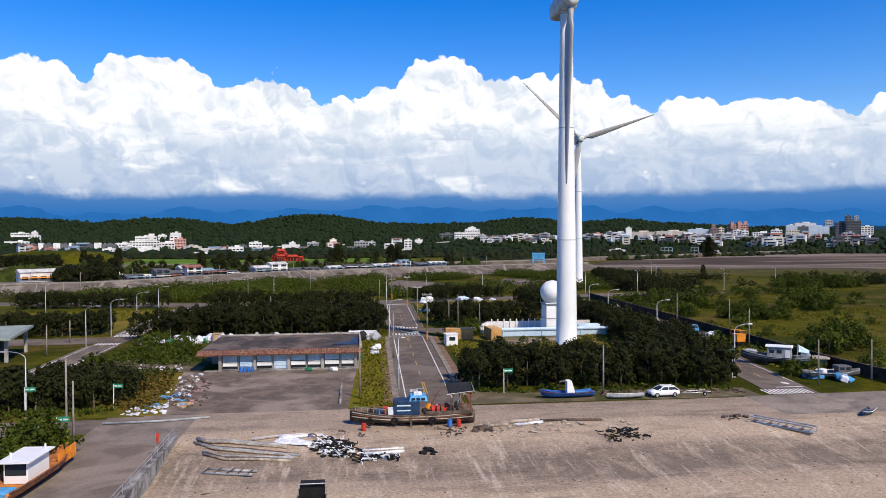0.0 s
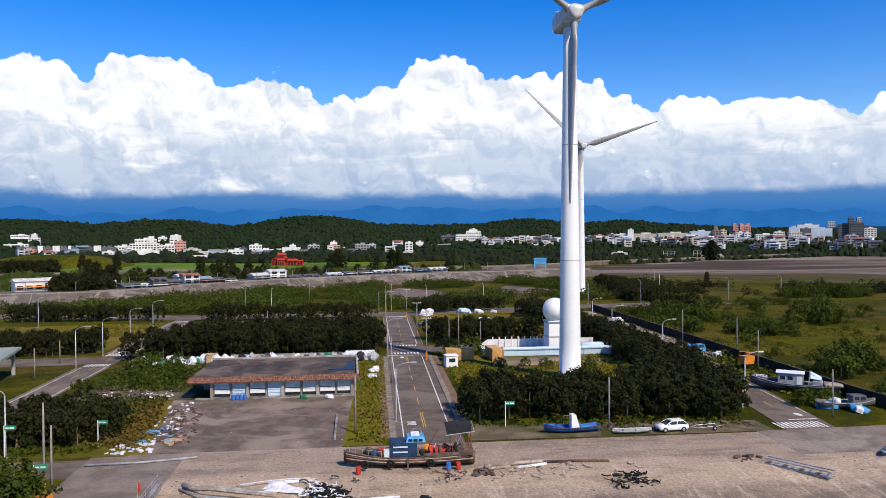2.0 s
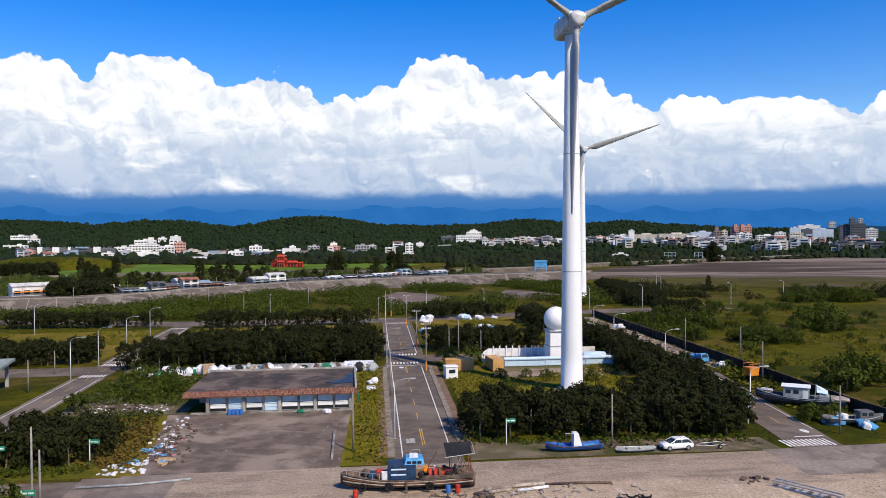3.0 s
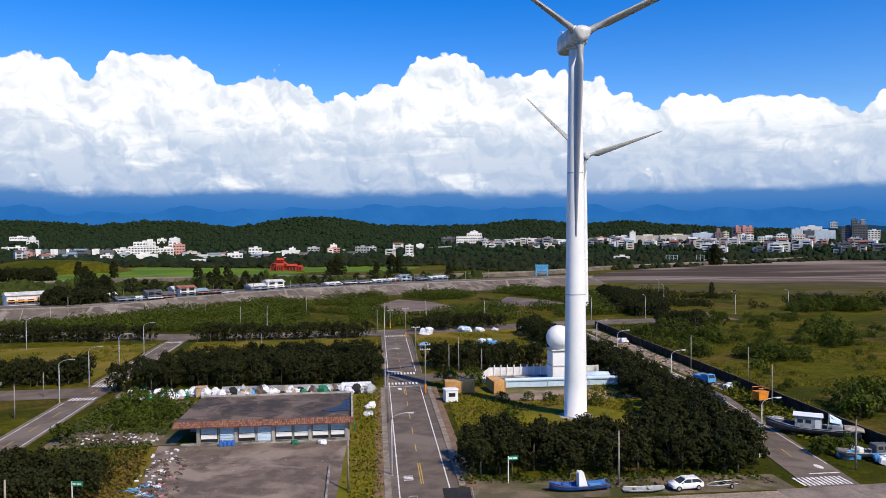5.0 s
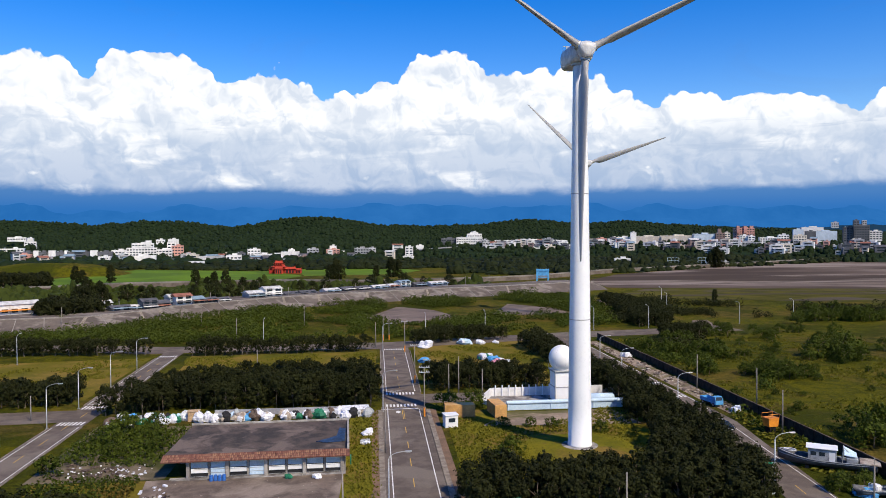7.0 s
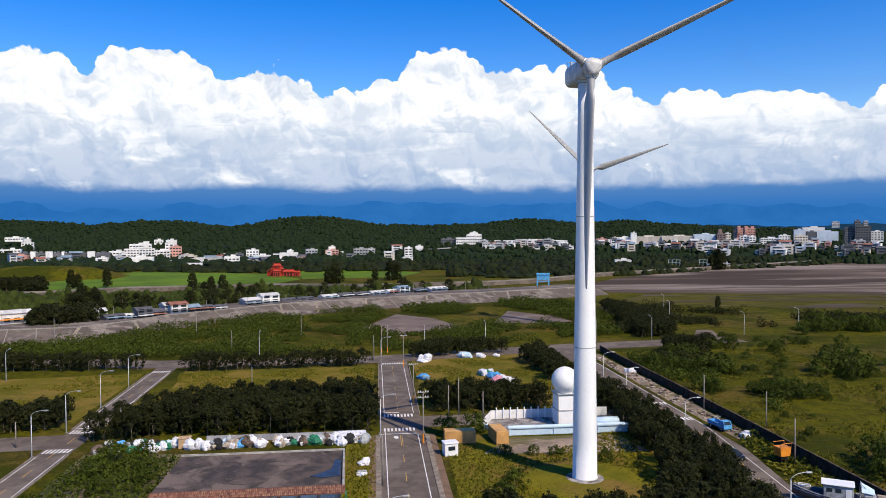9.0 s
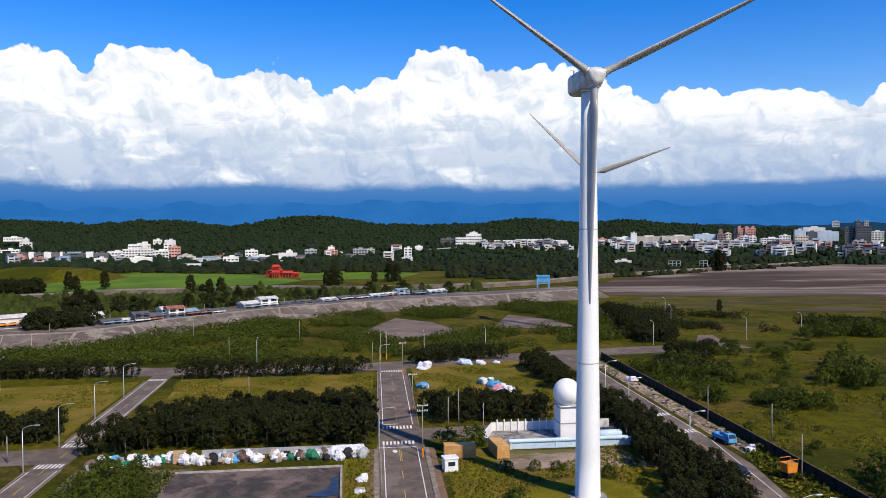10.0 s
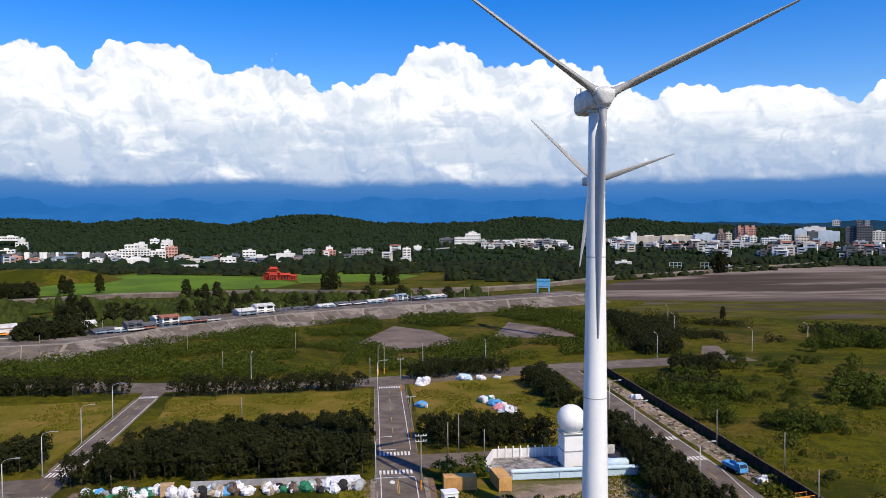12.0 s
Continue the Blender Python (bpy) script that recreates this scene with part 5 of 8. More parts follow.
# ---- the shed ----
def shed():
    """A long low workshop: tar roof, clay-tile front eave, bays with pale shutters."""
    ob = thing("workshop", -28.6, 118.2, 0, 0.6, "long low workshop with a tarred flat roof and clay-tile eave", "workshop")
    W, D, H = 27.2, 17.6, 2.75
    part("wall", Geo().box(3.2, 0.35, 0, W - 0.3, D, H), RENDER_GREY, ob)
    part("wall", Geo().box(0.4, 8.0, 0, 3.2, D, H), RENDER_GREY, ob)
    roof = part("roof", Geo().rings([[(-0.6, 0.9, H + 0.42), (W + 0.3, 0.9, H + 0.42), (W + 0.3, D + 0.4, H + 0.75), (0.6, D + 0.4, H + 0.75)], [(-0.6, 0.9, H + 0.62), (W + 0.3, 0.9, H + 0.62), (W + 0.3, D + 0.4, H + 0.95), (0.6, D + 0.4, H + 0.95)]]), ROOF_TAR, ob, "weathered black tar roof")
    part("parapet", Geo().box(W - 0.05, 0.9, H + 0.5, W + 0.3, D + 0.4, H + 1.2, 0.03), RENDER_GREY, roof)
    part("parapet", Geo().box(0.3, D + 0.1, H + 0.9, W + 0.3, D + 0.4, H + 1.25, 0.03), RENDER_GREY, roof)
    part("tarpaulin", Geo().sheet([(22.2, 5.0), (24.0, 4.4), (26.8, 4.9), (26.9, 12.5), (25.9, 13.2), (25.4, 8.0), (23.8, 6.4)], H + 0.86, 0.12), NAVY, roof, "dark blue tarpaulin lying on the roof")
    part("soffit", Geo().box(-0.5, -0.7, H + 0.02, W + 0.2, 2.7, H + 0.08), RENDER_GREY, ob)
    # clay tiles of the eave, course by course
    tile = Geo().rings([[(0, 0, 0), (0.13, 0, 0.06), (0.26, 0, 0), (0.26, 0, -0.03), (0.13, 0, 0.03), (0, 0, -0.03)], [(0.015, 0.5, 0.012), (0.13, 0.5, 0.062), (0.245, 0.5, 0.012), (0.245, 0.5, -0.018), (0.13, 0.5, 0.032), (0.015, 0.5, -0.018)]]).mesh("tile")
    tile.materials.append(ROOF_TILE)
    eave = part("eave", Geo().rings([[(-0.7, -0.9, H - 0.02), (W + 0.35, -0.9, H - 0.02), (W + 0.35, 1.1, H + 0.55), (-0.7, 1.1, H + 0.55)], [(-0.7, -0.9, H + 0.1), (W + 0.35, -0.9, H + 0.1), (W + 0.35, 1.1, H + 0.68), (-0.7, 1.1, H + 0.68)]]), ROOF_TILE, ob, "front eave of brown clay tiles")
    slope = math.atan2(0.58, 2.0)
    for r in range(3):
        for i in range(98):
            if random.random() < 0.05:
                continue
            o = part("tile", tile, None, eave)
            o.matrix_basis = Matrix.Translation((-0.68 + 0.285 * i, -0.92 + 0.62 * r, H + 0.14 + 0.18 * r + random.uniform(-0.01, 0.02))) @ Matrix.Rotation(slope * 0.9, 4, "X") @ Matrix.Rotation(random.uniform(-0.05, 0.05), 4, "Z") @ Matrix.Diagonal((1, 1.3, 1, 1))
    # bays between pillars: pale shutters above, white panels below, dark slabs painted as inside shade
    bay = (W - 4.0) / 4
    for i in range(5):
        x = 3.2 + bay * i - 0.3
        part("pillar", Geo().box(x, -0.15, 0, x + 0.5, 0.36, H + 0.05, 0.04), RENDER_GREY, ob)
    for i in range(8):
        x0 = 3.55 + bay / 2 * i
        x1 = x0 + bay / 2 - 0.35
        window = part("window", Geo().box(x0, 0.2, 0.1, x1, 0.35, H - 0.15), DARK, ob)
        part("shutter", Geo().box(x0 + 0.05, 0.12, 1.55, x1 - 0.05, 0.21, H - 0.2, 0.01), SHUTTER_BLUE, window, "pale blue shutter")
        if i in (1, 3):
            part("panel", Geo().box(x0 + 0.05, 0.11, 0.15, x1 - 0.05, 0.2, 1.5, 0.01), PALE_BLUE, window, "closed pale door leaf")
        else:
            part("panel", Geo().box(x0 + 0.05, 0.11, 0.75, x1 - 0.05, 0.2, 1.42, 0.01), WHITE, window, "white panel")
        for k in range(3):
            part("rail", Geo().box(x0, 0.07, 0.2 + 0.55 * k, x1, 0.12, 0.26 + 0.55 * k), STEEL, window)
    part("sign", Geo().box(W + 0.4, -0.2, 1.2, W + 0.6, 1.4, 2.4, 0.03), GREEN_TARP, ob, "teal board at the corner")
    part("step", Geo().box(0.5, -0.9, 0.0, W - 0.3, 0.35, 0.12, 0.03), WALL_CONCRETE, ob)


shed()


def barrel(x, y, material, label, turn=0, lying=False, group="barrels"):
    ob = thing("barrel", x, y, ground_z(x, y) + 0.04 + (0.3 if lying else 0), turn, label, "barrel", group)
    prof = [(0, 0.27), (0.02, 0.29), (0.28, 0.29), (0.30, 0.305), (0.32, 0.29), (0.58, 0.29), (0.6, 0.305), (0.62, 0.29), (0.86, 0.29), (0.88, 0.27)]
    g = Geo().rings([[(r * math.cos(2 * math.pi * i / 14), r * math.sin(2 * math.pi * i / 14), z) for i in range(14)] for z, r in prof])
    if lying:
        g.moved(Matrix.Rotation(radians(90), 4, "Y"))
    part("drum", g, material, ob)
    lid = Geo().rings([[(r * math.cos(2 * math.pi * i / 14), r * math.sin(2 * math.pi * i / 14), z) for i in range(14)] for z, r in ((0.872, 0.25), (0.895, 0.25), (0.895, 0.2))])
    if lying:
        lid.moved(Matrix.Rotation(radians(90), 4, "Y"))
    part("lid", lid, material, ob)


for i in range(4):
    barrel(-21.7 + 0.62 * i, 116.6 + 0.1 * (i % 2), PLASTIC_BLUE, "blue plastic barrel in front of the workshop")


def container(x, y, turn, label):
    ob = thing("shipping_container", x, y, 0, turn, label, "container", "containers")
    L, W, H = 6.06, 2.44, 2.6
    part("box", Geo().box(0.06, 0.06, 0.16, L - 0.06, W - 0.06, H - 0.05), CONTAINER_TAN, ob)
    rib, back = Geo(), Geo()
    for i in range(20):
        rib.box(0.25 + 0.285 * i, 0.005, 0.22, 0.4 + 0.285 * i, 0.06, H - 0.14)
        back.box(0.25 + 0.285 * i, W - 0.06, 0.22, 0.4 + 0.285 * i, W - 0.005, H - 0.14)
    part("corrugation", rib, CONTAINER_TAN, ob)
    part("corrugation", back, CONTAINER_TAN, ob)
    for a in (0, L - 0.16):
        for b in (0, W - 0.16):
            part("corner_post", Geo().box(a, b, 0, a + 0.16, b + 0.16, H), CONTAINER_TAN, ob)
    for b in (0, W - 0.12):
        part("rail", Geo().box(0.16, b, H - 0.14, L - 0.16, b + 0.12, H - 0.01), CONTAINER_TAN, ob)
        part("rail", Geo().box(0.16, b, 0.02, L - 0.16, b + 0.12, 0.18), RUST, ob)
    part("roof", Geo().box(0.1, 0.1, H - 0.05, L - 0.1, W - 0.1, H - 0.02), CONTAINER_TAN, ob)
    for k in (0.05, W / 2 + 0.03):
        door = part("door", Geo().box(L - 0.06, k + 0.1, 0.2, L - 0.01, k + W / 2 - 0.14, H - 0.15), CONTAINER_TAN, ob)
        part("lock_rod", Geo().tube([(L + 0.02, k + 0.5, 0.2), (L + 0.02, k + 0.5, H - 0.15)], 0.025, 6), STEEL, door)


container(17.6, 149.8, -1, "ochre corrugated shipping container in the grass")
container(29.9, 148.6, 96, "ochre corrugated shipping container beside another")


def booth(x, y):
    ob = thing("guard_booth", x, y, 0, 8, "small white guard booth with a dark window", "booth")
    part("wall", Geo().box(0, 0, 0, 2.5, 2.1, 2.3, 0.03), WHITE, ob)
    roof = part("roof", Geo().box(-0.15, -0.15, 2.3, 2.65, 2.25, 2.45, 0.05), WHITE, ob)
    w = part("window", Geo().box(0.55, -0.03, 0.95, 2.0, 0.02, 1.85), WHITE, ob)
    part("pane", Geo().box(0.62, -0.045, 1.02, 1.93, -0.03, 1.78), GLASS_DARK, w)
    part("door", Geo().box(2.49, 0.4, 0.05, 2.53, 1.2, 2.0), SHUTTER_BLUE, ob)


booth(16.8, 142.4)


def radome(x, y):
    ob = thing("radar_tower", x, y, 0, 3, "white radome on a square white tower", "radar tower")
    part("footing", Geo().box(-2.4, -2.3, -0.1, 2.4, 2.3, 0.3, 0.05), WALL_CONCRETE, ob)
    for z in (0.3, 3.5):
        part("storey", Geo().box(-2.05, -2.0, z, 2.05, 2.0, z + 2.95, 0.04), WHITE, ob, "white panelled storey")
        part("band", Geo().box(-2.15, -2.1, z + 2.95, 2.15, 2.1, z + 3.2, 0.03), BLADE_GREY, ob)
    for a in (-2.2, 2.06):
        part("post", Geo().box(a, -2.2, 0.2, a + 0.14, -2.06, 6.8), STEEL, ob)
    part("deck", Geo().box(-2.3, -2.3, 6.7, 2.3, 2.3, 6.95, 0.04), STEEL, ob)
    part("collar", Geo().tube([(0, 0, 6.9), (0, 0, 7.5)], 1.7, 28), WHITE, ob)
    dome = Geo().ball((0, 0, 9.4), 2.85, 20, 32)
    d = part("dome", dome, WHITE, ob, "large white spherical radome", True)
    for i in range(8):
        a = 2 * math.pi * i / 8
        part("seam", Geo().tube([(2.855 * math.cos(t) * math.cos(a), 2.855 * math.cos(t) * math.sin(a), 9.4 + 2.855 * math.sin(t)) for t in [-0.7 + 0.22 * k for k in range(10)]], 0.012, 4), BLADE_GREY, d)
    for a, b in ((-2.25, -2.25), (2.25, -2.25), (2.25, 2.25), (-2.25, 2.25)):
        part("rail_post", Geo().tube([(a, b, 6.9), (a, b, 7.9)], 0.04, 6), STEEL, ob)


radome(44.8, 162.0)


def compound():
    """The walled yard of the radar station."""
    wall = setting("wall_front", Geo().box(31.0, 154.6, 0, 56.0, 154.9, 1.5), PALE_BLUE, "pale blue rendered compound wall", "wall")
    part("coping", Geo().tube([(31.0, 154.75, 1.55), (56.0, 154.75, 1.55)], 0.42, 14), PALE_BLUE, wall, "rounded pale blue coping")
    for i in range(3):
        part("pier", Geo().box(31.2 + 9.15 * i, 154.42, 0, 31.5 + 9.15 * i, 154.62, 1.5, 0.02), PALE_BLUE, wall)
    back = setting("wall_back", Geo().box(30.0, 168.0, 0, 56, 168.25, 1.9), TOWN_WHITE, "white compound wall", "wall")
    side = setting("wall_side", Geo().rings([[(27.0, 161.0, 0), (27.3, 161.0, 0), (30.2, 168.2, 0), (29.9, 168.2, 0)], [(27.0, 161.0, 1.9), (27.3, 161.0, 1.9), (30.2, 168.2, 1.9), (29.9, 168.2, 1.9)]]), TOWN_WHITE, "white compound wall", "wall")
    for i in range(9):
        part("pier", Geo().box(31 + 1.55 * i, 167.8, 0, 31.25 + 1.55 * i, 168.02, 2.5, 0.02), WHITE, back)
    slab = setting("floor", Geo().sheet([(27.2, 160.9), (31.2, 155), (56, 155), (56, 168), (30, 168)], 0.03, 0.1), WALL_CONCRETE, "concrete yard of the radar station", "floor")
    low = setting("wall_low", Geo().rings([[(27.0, 160.9, 0), (31.0, 154.7, 0), (31.2, 154.9, 0), (27.3, 161.1, 0)], [(27.0, 160.9, 0.9), (31.0, 154.7, 0.9), (31.2, 154.9, 0.9), (27.3, 161.1, 0.9)]]), TOWN_WHITE, "low white wall", "wall")
    ob = thing("fuel_tank", 50, 158, 0, 0, "pale blue horizontal tank in the compound", "tank")
    part("shell", Geo().tube([(-0.2, 0, 1.3), (0, 0, 1.3), (5, 0, 1.3), (5.2, 0, 1.3)], [0.7, 1.0, 1.0, 0.7], 18), PALE_BLUE, ob, "", True)
    for k in (0.8, 4.0):
        part("saddle", Geo().box(k, -0.8, 0, k + 0.3, 0.8, 0.7), WALL_CONCRETE, ob)


compound()


def black_fence():
    pts = [(83.5, 60), (79.6, 104.0), (80.2, 125), (81.0, 160), (81.6, 200), (82.2, 252)]
    g = Geo()
    wall = setting("fence", strip(Geo(), pts, -0.08, 0.08, 1.95, 1.95), BLACK_WALL, "long dark sheet fence along the meadow", "fence")
    part("rail", strip(Geo(), pts, -0.12, 0.12, 2.04, 0.09), WOOD_OLD, wall, "weathered brown top rail")
    for a, b in zip(pts, pts[1:]):
        n = int(math.hypot(b[0] - a[0], b[1] - a[1]) / 3.0)
        for i in range(n):
            x, y = a[0] + (b[0] - a[0]) * i / n, a[1] + (b[1] - a[1]) * i / n
            part("post", Geo().box(x - 0.22, y - 0.1, 0, x - 0.06, y + 0.06, 2.02), BLACK_WALL, wall)


black_fence()


def shore_wall():
    """The stained wall with a rail between the lane and the ramp."""
    wall = setting("wall_shore", Geo().box(-22.9, 40, -4, -22.45, 72.6, 0.75), WALL_CONCRETE, "stained concrete wall beside the lane", "wall")
    part("coping", Geo().box(-23.0, 40, 0.75, -22.35, 72.7, 0.9, 0.03), WALL_CONCRETE, wall)
    for i in range(14):
        part("rail_post", Geo().tube([(-22.68, 41 + 2.4 * i, 0.85), (-22.68, 41 + 2.4 * i, 1.75)], 0.035, 6), STEEL, wall)
    for z in (1.3, 1.72):
        part("rail", Geo().tube([(-22.68, 40, z), (-22.68, 72.4, z)], 0.03, 6), STEEL, wall)


shore_wall()


def canopy():
    ob = thing("open_shelter", -75, 138, 0, 8, "open shelter with a sage green flat roof", "shelter")
    part("roof", Geo().rings([[(-8, -8, 4.3), (9, -8, 4.3), (9, 8, 4.9), (-8, 8, 4.9)], [(-8, -8, 4.75), (9, -8, 4.75), (9, 8, 5.35), (-8, 8, 5.35)]]), surface("sage sheet roof", (0.27, 0.31, 0.27), (0.21, 0.25, 0.22), 0.4, 0.6), ob, "sage green sheet roof")
    for x in (-6, 0, 7.5):
        for y in (-6.5, 6.5):
            part("pillar", Geo().box(x, y, 0, x + 0.6, y + 0.6, 4.6, 0.03), RENDER_GREY, ob)
    part("wall", Geo().box(-8, 7.2, 0, 4, 7.4, 4.4), TOWN_DARK, ob)
    part("beam", Geo().box(-8, -6.4, 4.0, 9, -6.0, 4.4), RENDER_GREY, ob)


canopy()

# ---- dike, viaduct, far houses ----


def dike():
    a, b, c, d, e = along(DIKE, 12.5), along(DIKE, 0.5), along(DIKE, -3), along(DIKE, -30), along(DIKE, -55)
    rows = []
    for i in range(len(DIKE)):
        rows.append([(a[i][0], a[i][1], -0.1), (b[i][0], b[i][1], 4.3), (c[i][0], c[i][1], 4.3), (d[i][0], d[i][1], 3.7), (e[i][0], e[i][1], -0.1)])
    g = Geo().rings(rows)
    slope = setting("dike", g, surface("dike slope concrete", (0.130, 0.107, 0.089), (0.092, 0.076, 0.064), 0.05, 0.9, bump=0.4, fine=12, where="World", third=(0.215, 0.185, 0.158), third_scale=0.10), "sloping concrete dike", "dike")
    wall = setting("parapet", strip(Geo(), DIKE, -0.2, 0.1, 4.75, 0.5), POLE_CONCRETE, "low parapet along the dike crown", "wall")

    toe, crown = along(DIKE, 12.3), along(DIKE, 0.7)
    for i in range(1, len(DIKE) - 2):
        n = max(2, int(math.hypot(DIKE[i + 1][0] - DIKE[i][0], DIKE[i + 1][1] - DIKE[i][1]) / 9))
        for k in range(n):
            f = (k + 0.5) / n
            p = Vector((*(Vector(toe[i]).lerp(Vector(toe[i + 1]), f)), 0.02))
            q = Vector((*(Vector(crown[i]).lerp(Vector(crown[i + 1]), f)), 4.32))
            side = Vector((DIKE[i + 1][0] - DIKE[i][0], DIKE[i + 1][1] - DIKE[i][1], 0)).normalized()
            if (i + k) % 4 == 0:
                q, w = q + side * 5.0, 0.65
            else:
                w = 0.14
            up = Vector((0, 0, 0.10))
            part("stair" if w > 0.5 else "rib", Geo().rings([[p - side * w, p + side * w, p + side * w + up, p - side * w + up], [q - side * w, q + side * w, q + side * w + up, q - side * w + up]]), KERB if w > 0.5 else POLE_CONCRETE, slope)


dike()
VIADUCT = [(-700, 350), (-330, 445), (-226, 490), (-190, 500), (-150, 526), (-51, 540), (3, 524), (92, 540), (128, 556), (206, 622), (330, 690), (520, 800), (900, 960)]
g_deck = setting("viaduct", strip(Geo(), VIADUCT, -4, 4, 2.6, 2.7), ASPHALT, "pale concrete embankment road", "viaduct")
part("parapet", strip(Geo(), VIADUCT, 3.6, 4.0, 3.6, 1.0), RENDER_DARK, g_deck)


def blue_gate():
    ob = thing("sluice_gate", 130, 520, 0, -12, "bright blue sluice gate frame", "sluice gate")
    for x in (-4.4, 3.4):
        part("pillar", Geo().box(x, -0.8, 0, x + 1.0, 0.8, 9.2, 0.05), SKY_BLUE, ob)
    part("beam", Geo().box(-4.6, -1, 8.2, 4.6, 1, 9.6, 0.08), SKY_BLUE, ob)
    part("cabin", Geo().box(-3.4, -0.7, 5.0, 3.4, 0.7, 8.2, 0.04), SKY_BLUE, ob)
    part("beam", Geo().box(-4.0, -0.7, 3.6, 4.0, 0.7, 4.2), SKY_BLUE, ob)


blue_gate()


def mound():
    """The grassed earth bank before the row houses."""
    geo = Geo()
    n, m = 40, 22
    for j in range(m + 1):
        for i in range(n + 1):
            u, v = i / n * 2 - 1, j / m * 2 - 1
            h = max(0, 1 - abs(u) ** 3.2) * max(0, 1 - v * v) * 10.5
            geo.v.append((-258 + 62 * u, 680 + 26 * v, h - 0.1 + 0.5 * noise.noise((u * 6, v * 4, 1)) * (h > 0.5)))
    for j in range(m):
        for i in range(n):
            a = j * (n + 1) + i
            geo.f.append((a, a + 1, a + n + 2, a + n + 1))
    return setting("mound", geo, GRASS, "grassed earth mound before the row houses", "mound", True)


mound()


def skyway():
    ob = setting("skyway", Geo().rings([[(78, 1024, 9.2), (78, 1030, 9.2), (78, 1030, 10.6), (78, 1024, 10.6)], [(146, 1068, 12.0), (146, 1074, 12.0), (146, 1074, 13.4), (146, 1068, 13.4)]]), TOWN_GREY, "pale elevated road below the factory", "bridge")
    for k in range(5):
        f = (k + 0.5) / 5
        part("pier", Geo().box(77 + 68 * f, 1026 + 44 * f, 0, 79 + 68 * f, 1028 + 44 * f, 9.4 + 2.8 * f), TOWN_GREY, ob)


skyway()


def net_frame(x, y, turn):
    """Tall posts with rails, at the sports ground."""
    ob = thing("net_frame", x, y, 0, turn, "tall steel net frame at the sports ground", "net frame", "net frames")
    for i in range(4):
        part("post", Geo().box(-5.6 + 3.6 * i, -0.2, 0, -5.2 + 3.6 * i, 0.2, 9), SHUTTER_BLUE, ob)
    for z in (3, 6, 8.8):
        part("rail", Geo().box(-5.4, -0.12, z, 5.4, 0.12, z + 0.25), SHUTTER_BLUE, ob)


net_frame(308, 711, -20)
net_frame(338, 708, -20)


def building(x, y, w, d, storeys, turn, material, label, roof="flat", group="town buildings", step=3.1, glazed=True, bands=True, z=0.0):
    """Storeys with recessed window bands, parapet, stair house and tank."""
    if len(label.split()) < 4:
        label += " in the town"
    ob = thing("building", x, y, z, turn, label, "building", group)
    h = storeys * step
    part("wall", Geo().box(-w / 2, -d / 2, -min(z, 2.0) if z > 0 else z - 0.2, w / 2, d / 2, h), material, ob)
    if glazed:
        for s in range(storeys):
            wz = s * step + 1.0
            n = max(2, int(w / 3.4)) if bands else 1
            for i in range(n):
                a = -w / 2 + w * (i + 0.18) / n
                b = -w / 2 + w * (i + 0.82) / n
                part("window", Geo().box(a, -d / 2 - 0.04, wz, b, -d / 2 + 0.02, wz + 1.5), GLASS_DARK, ob)
    if roof == "flat":
        par = Geo()
        for bx in ((-w / 2 - 0.1, -d / 2 - 0.1, w / 2 + 0.1, -d / 2 + 0.15), (-w / 2 - 0.1, d / 2 - 0.15, w / 2 + 0.1, d / 2 + 0.1), (-w / 2 - 0.1, -d / 2 + 0.15, -w / 2 + 0.15, d / 2 - 0.15), (w / 2 - 0.15, -d / 2 + 0.15, w / 2 + 0.1, d / 2 - 0.15)):
            par.box(bx[0], bx[1], h, bx[2], bx[3], h + 0.9)
        part("parapet", par, material, ob)
        if w > 7:
            part("stair_house", Geo().box(-w * 0.1, -d * 0.1, h, w * 0.22, d * 0.3, h + 2.6), material, ob)
            part("water_tank", Geo().tube([(-w * 0.3, 0, h), (-w * 0.3, 0, h + 1.8)], 0.9, 10), STEEL, ob)
    else:
        o = 0.5
        part("roof", Geo().add([(-w / 2 - o, -d / 2 - o, h), (w / 2 + o, -d / 2 - o, h), (w / 2 + o, d / 2 + o, h), (-w / 2 - o, d / 2 + o, h), (-w / 2 - o, 0, h + d * 0.2), (w / 2 + o, 0, h + d * 0.2)],
                               [(0, 1, 5, 4), (2, 3, 4, 5), (0, 4, 3), (1, 2, 5), (0, 3, 2, 1)]), roof, ob)
    return ob


# houses behind the dike
ROOFS = [surface("sheet roof pale", (0.58, 0.57, 0.55), None, 0.4, 0.6), surface("sheet roof rust", (0.30, 0.13, 0.09), None, 0.4, 0.7), surface("sheet roof blue", (0.22, 0.30, 0.36), None, 0.4, 0.6), surface("sheet roof dark", (0.10, 0.10, 0.11), None, 0.4, 0.7)]


def house(x, y, w, h, storeys, material, roof, label, z):
    ob = building(x - 1.0, y + 5.5, w, 6.5, storeys, 36 + random.uniform(-5, 5), material, label, roof if roof != "flat" else ROOFS[0], "houses behind the dike", 0.78 * h / storeys, z=z - 0.9)
    part("awning", Geo().rings([[(-w / 2, -4.6, 1.75), (w / 2, -4.6, 1.75), (w / 2, -3.2, 2.1), (-w / 2, -3.2, 2.1)], [(-w / 2, -4.6, 1.81), (w / 2, -4.6, 1.81), (w / 2, -3.2, 2.16), (-w / 2, -3.2, 2.16)]]), ORANGE if "orange" in label else random.choice(ROOFS), ob)
    return ob


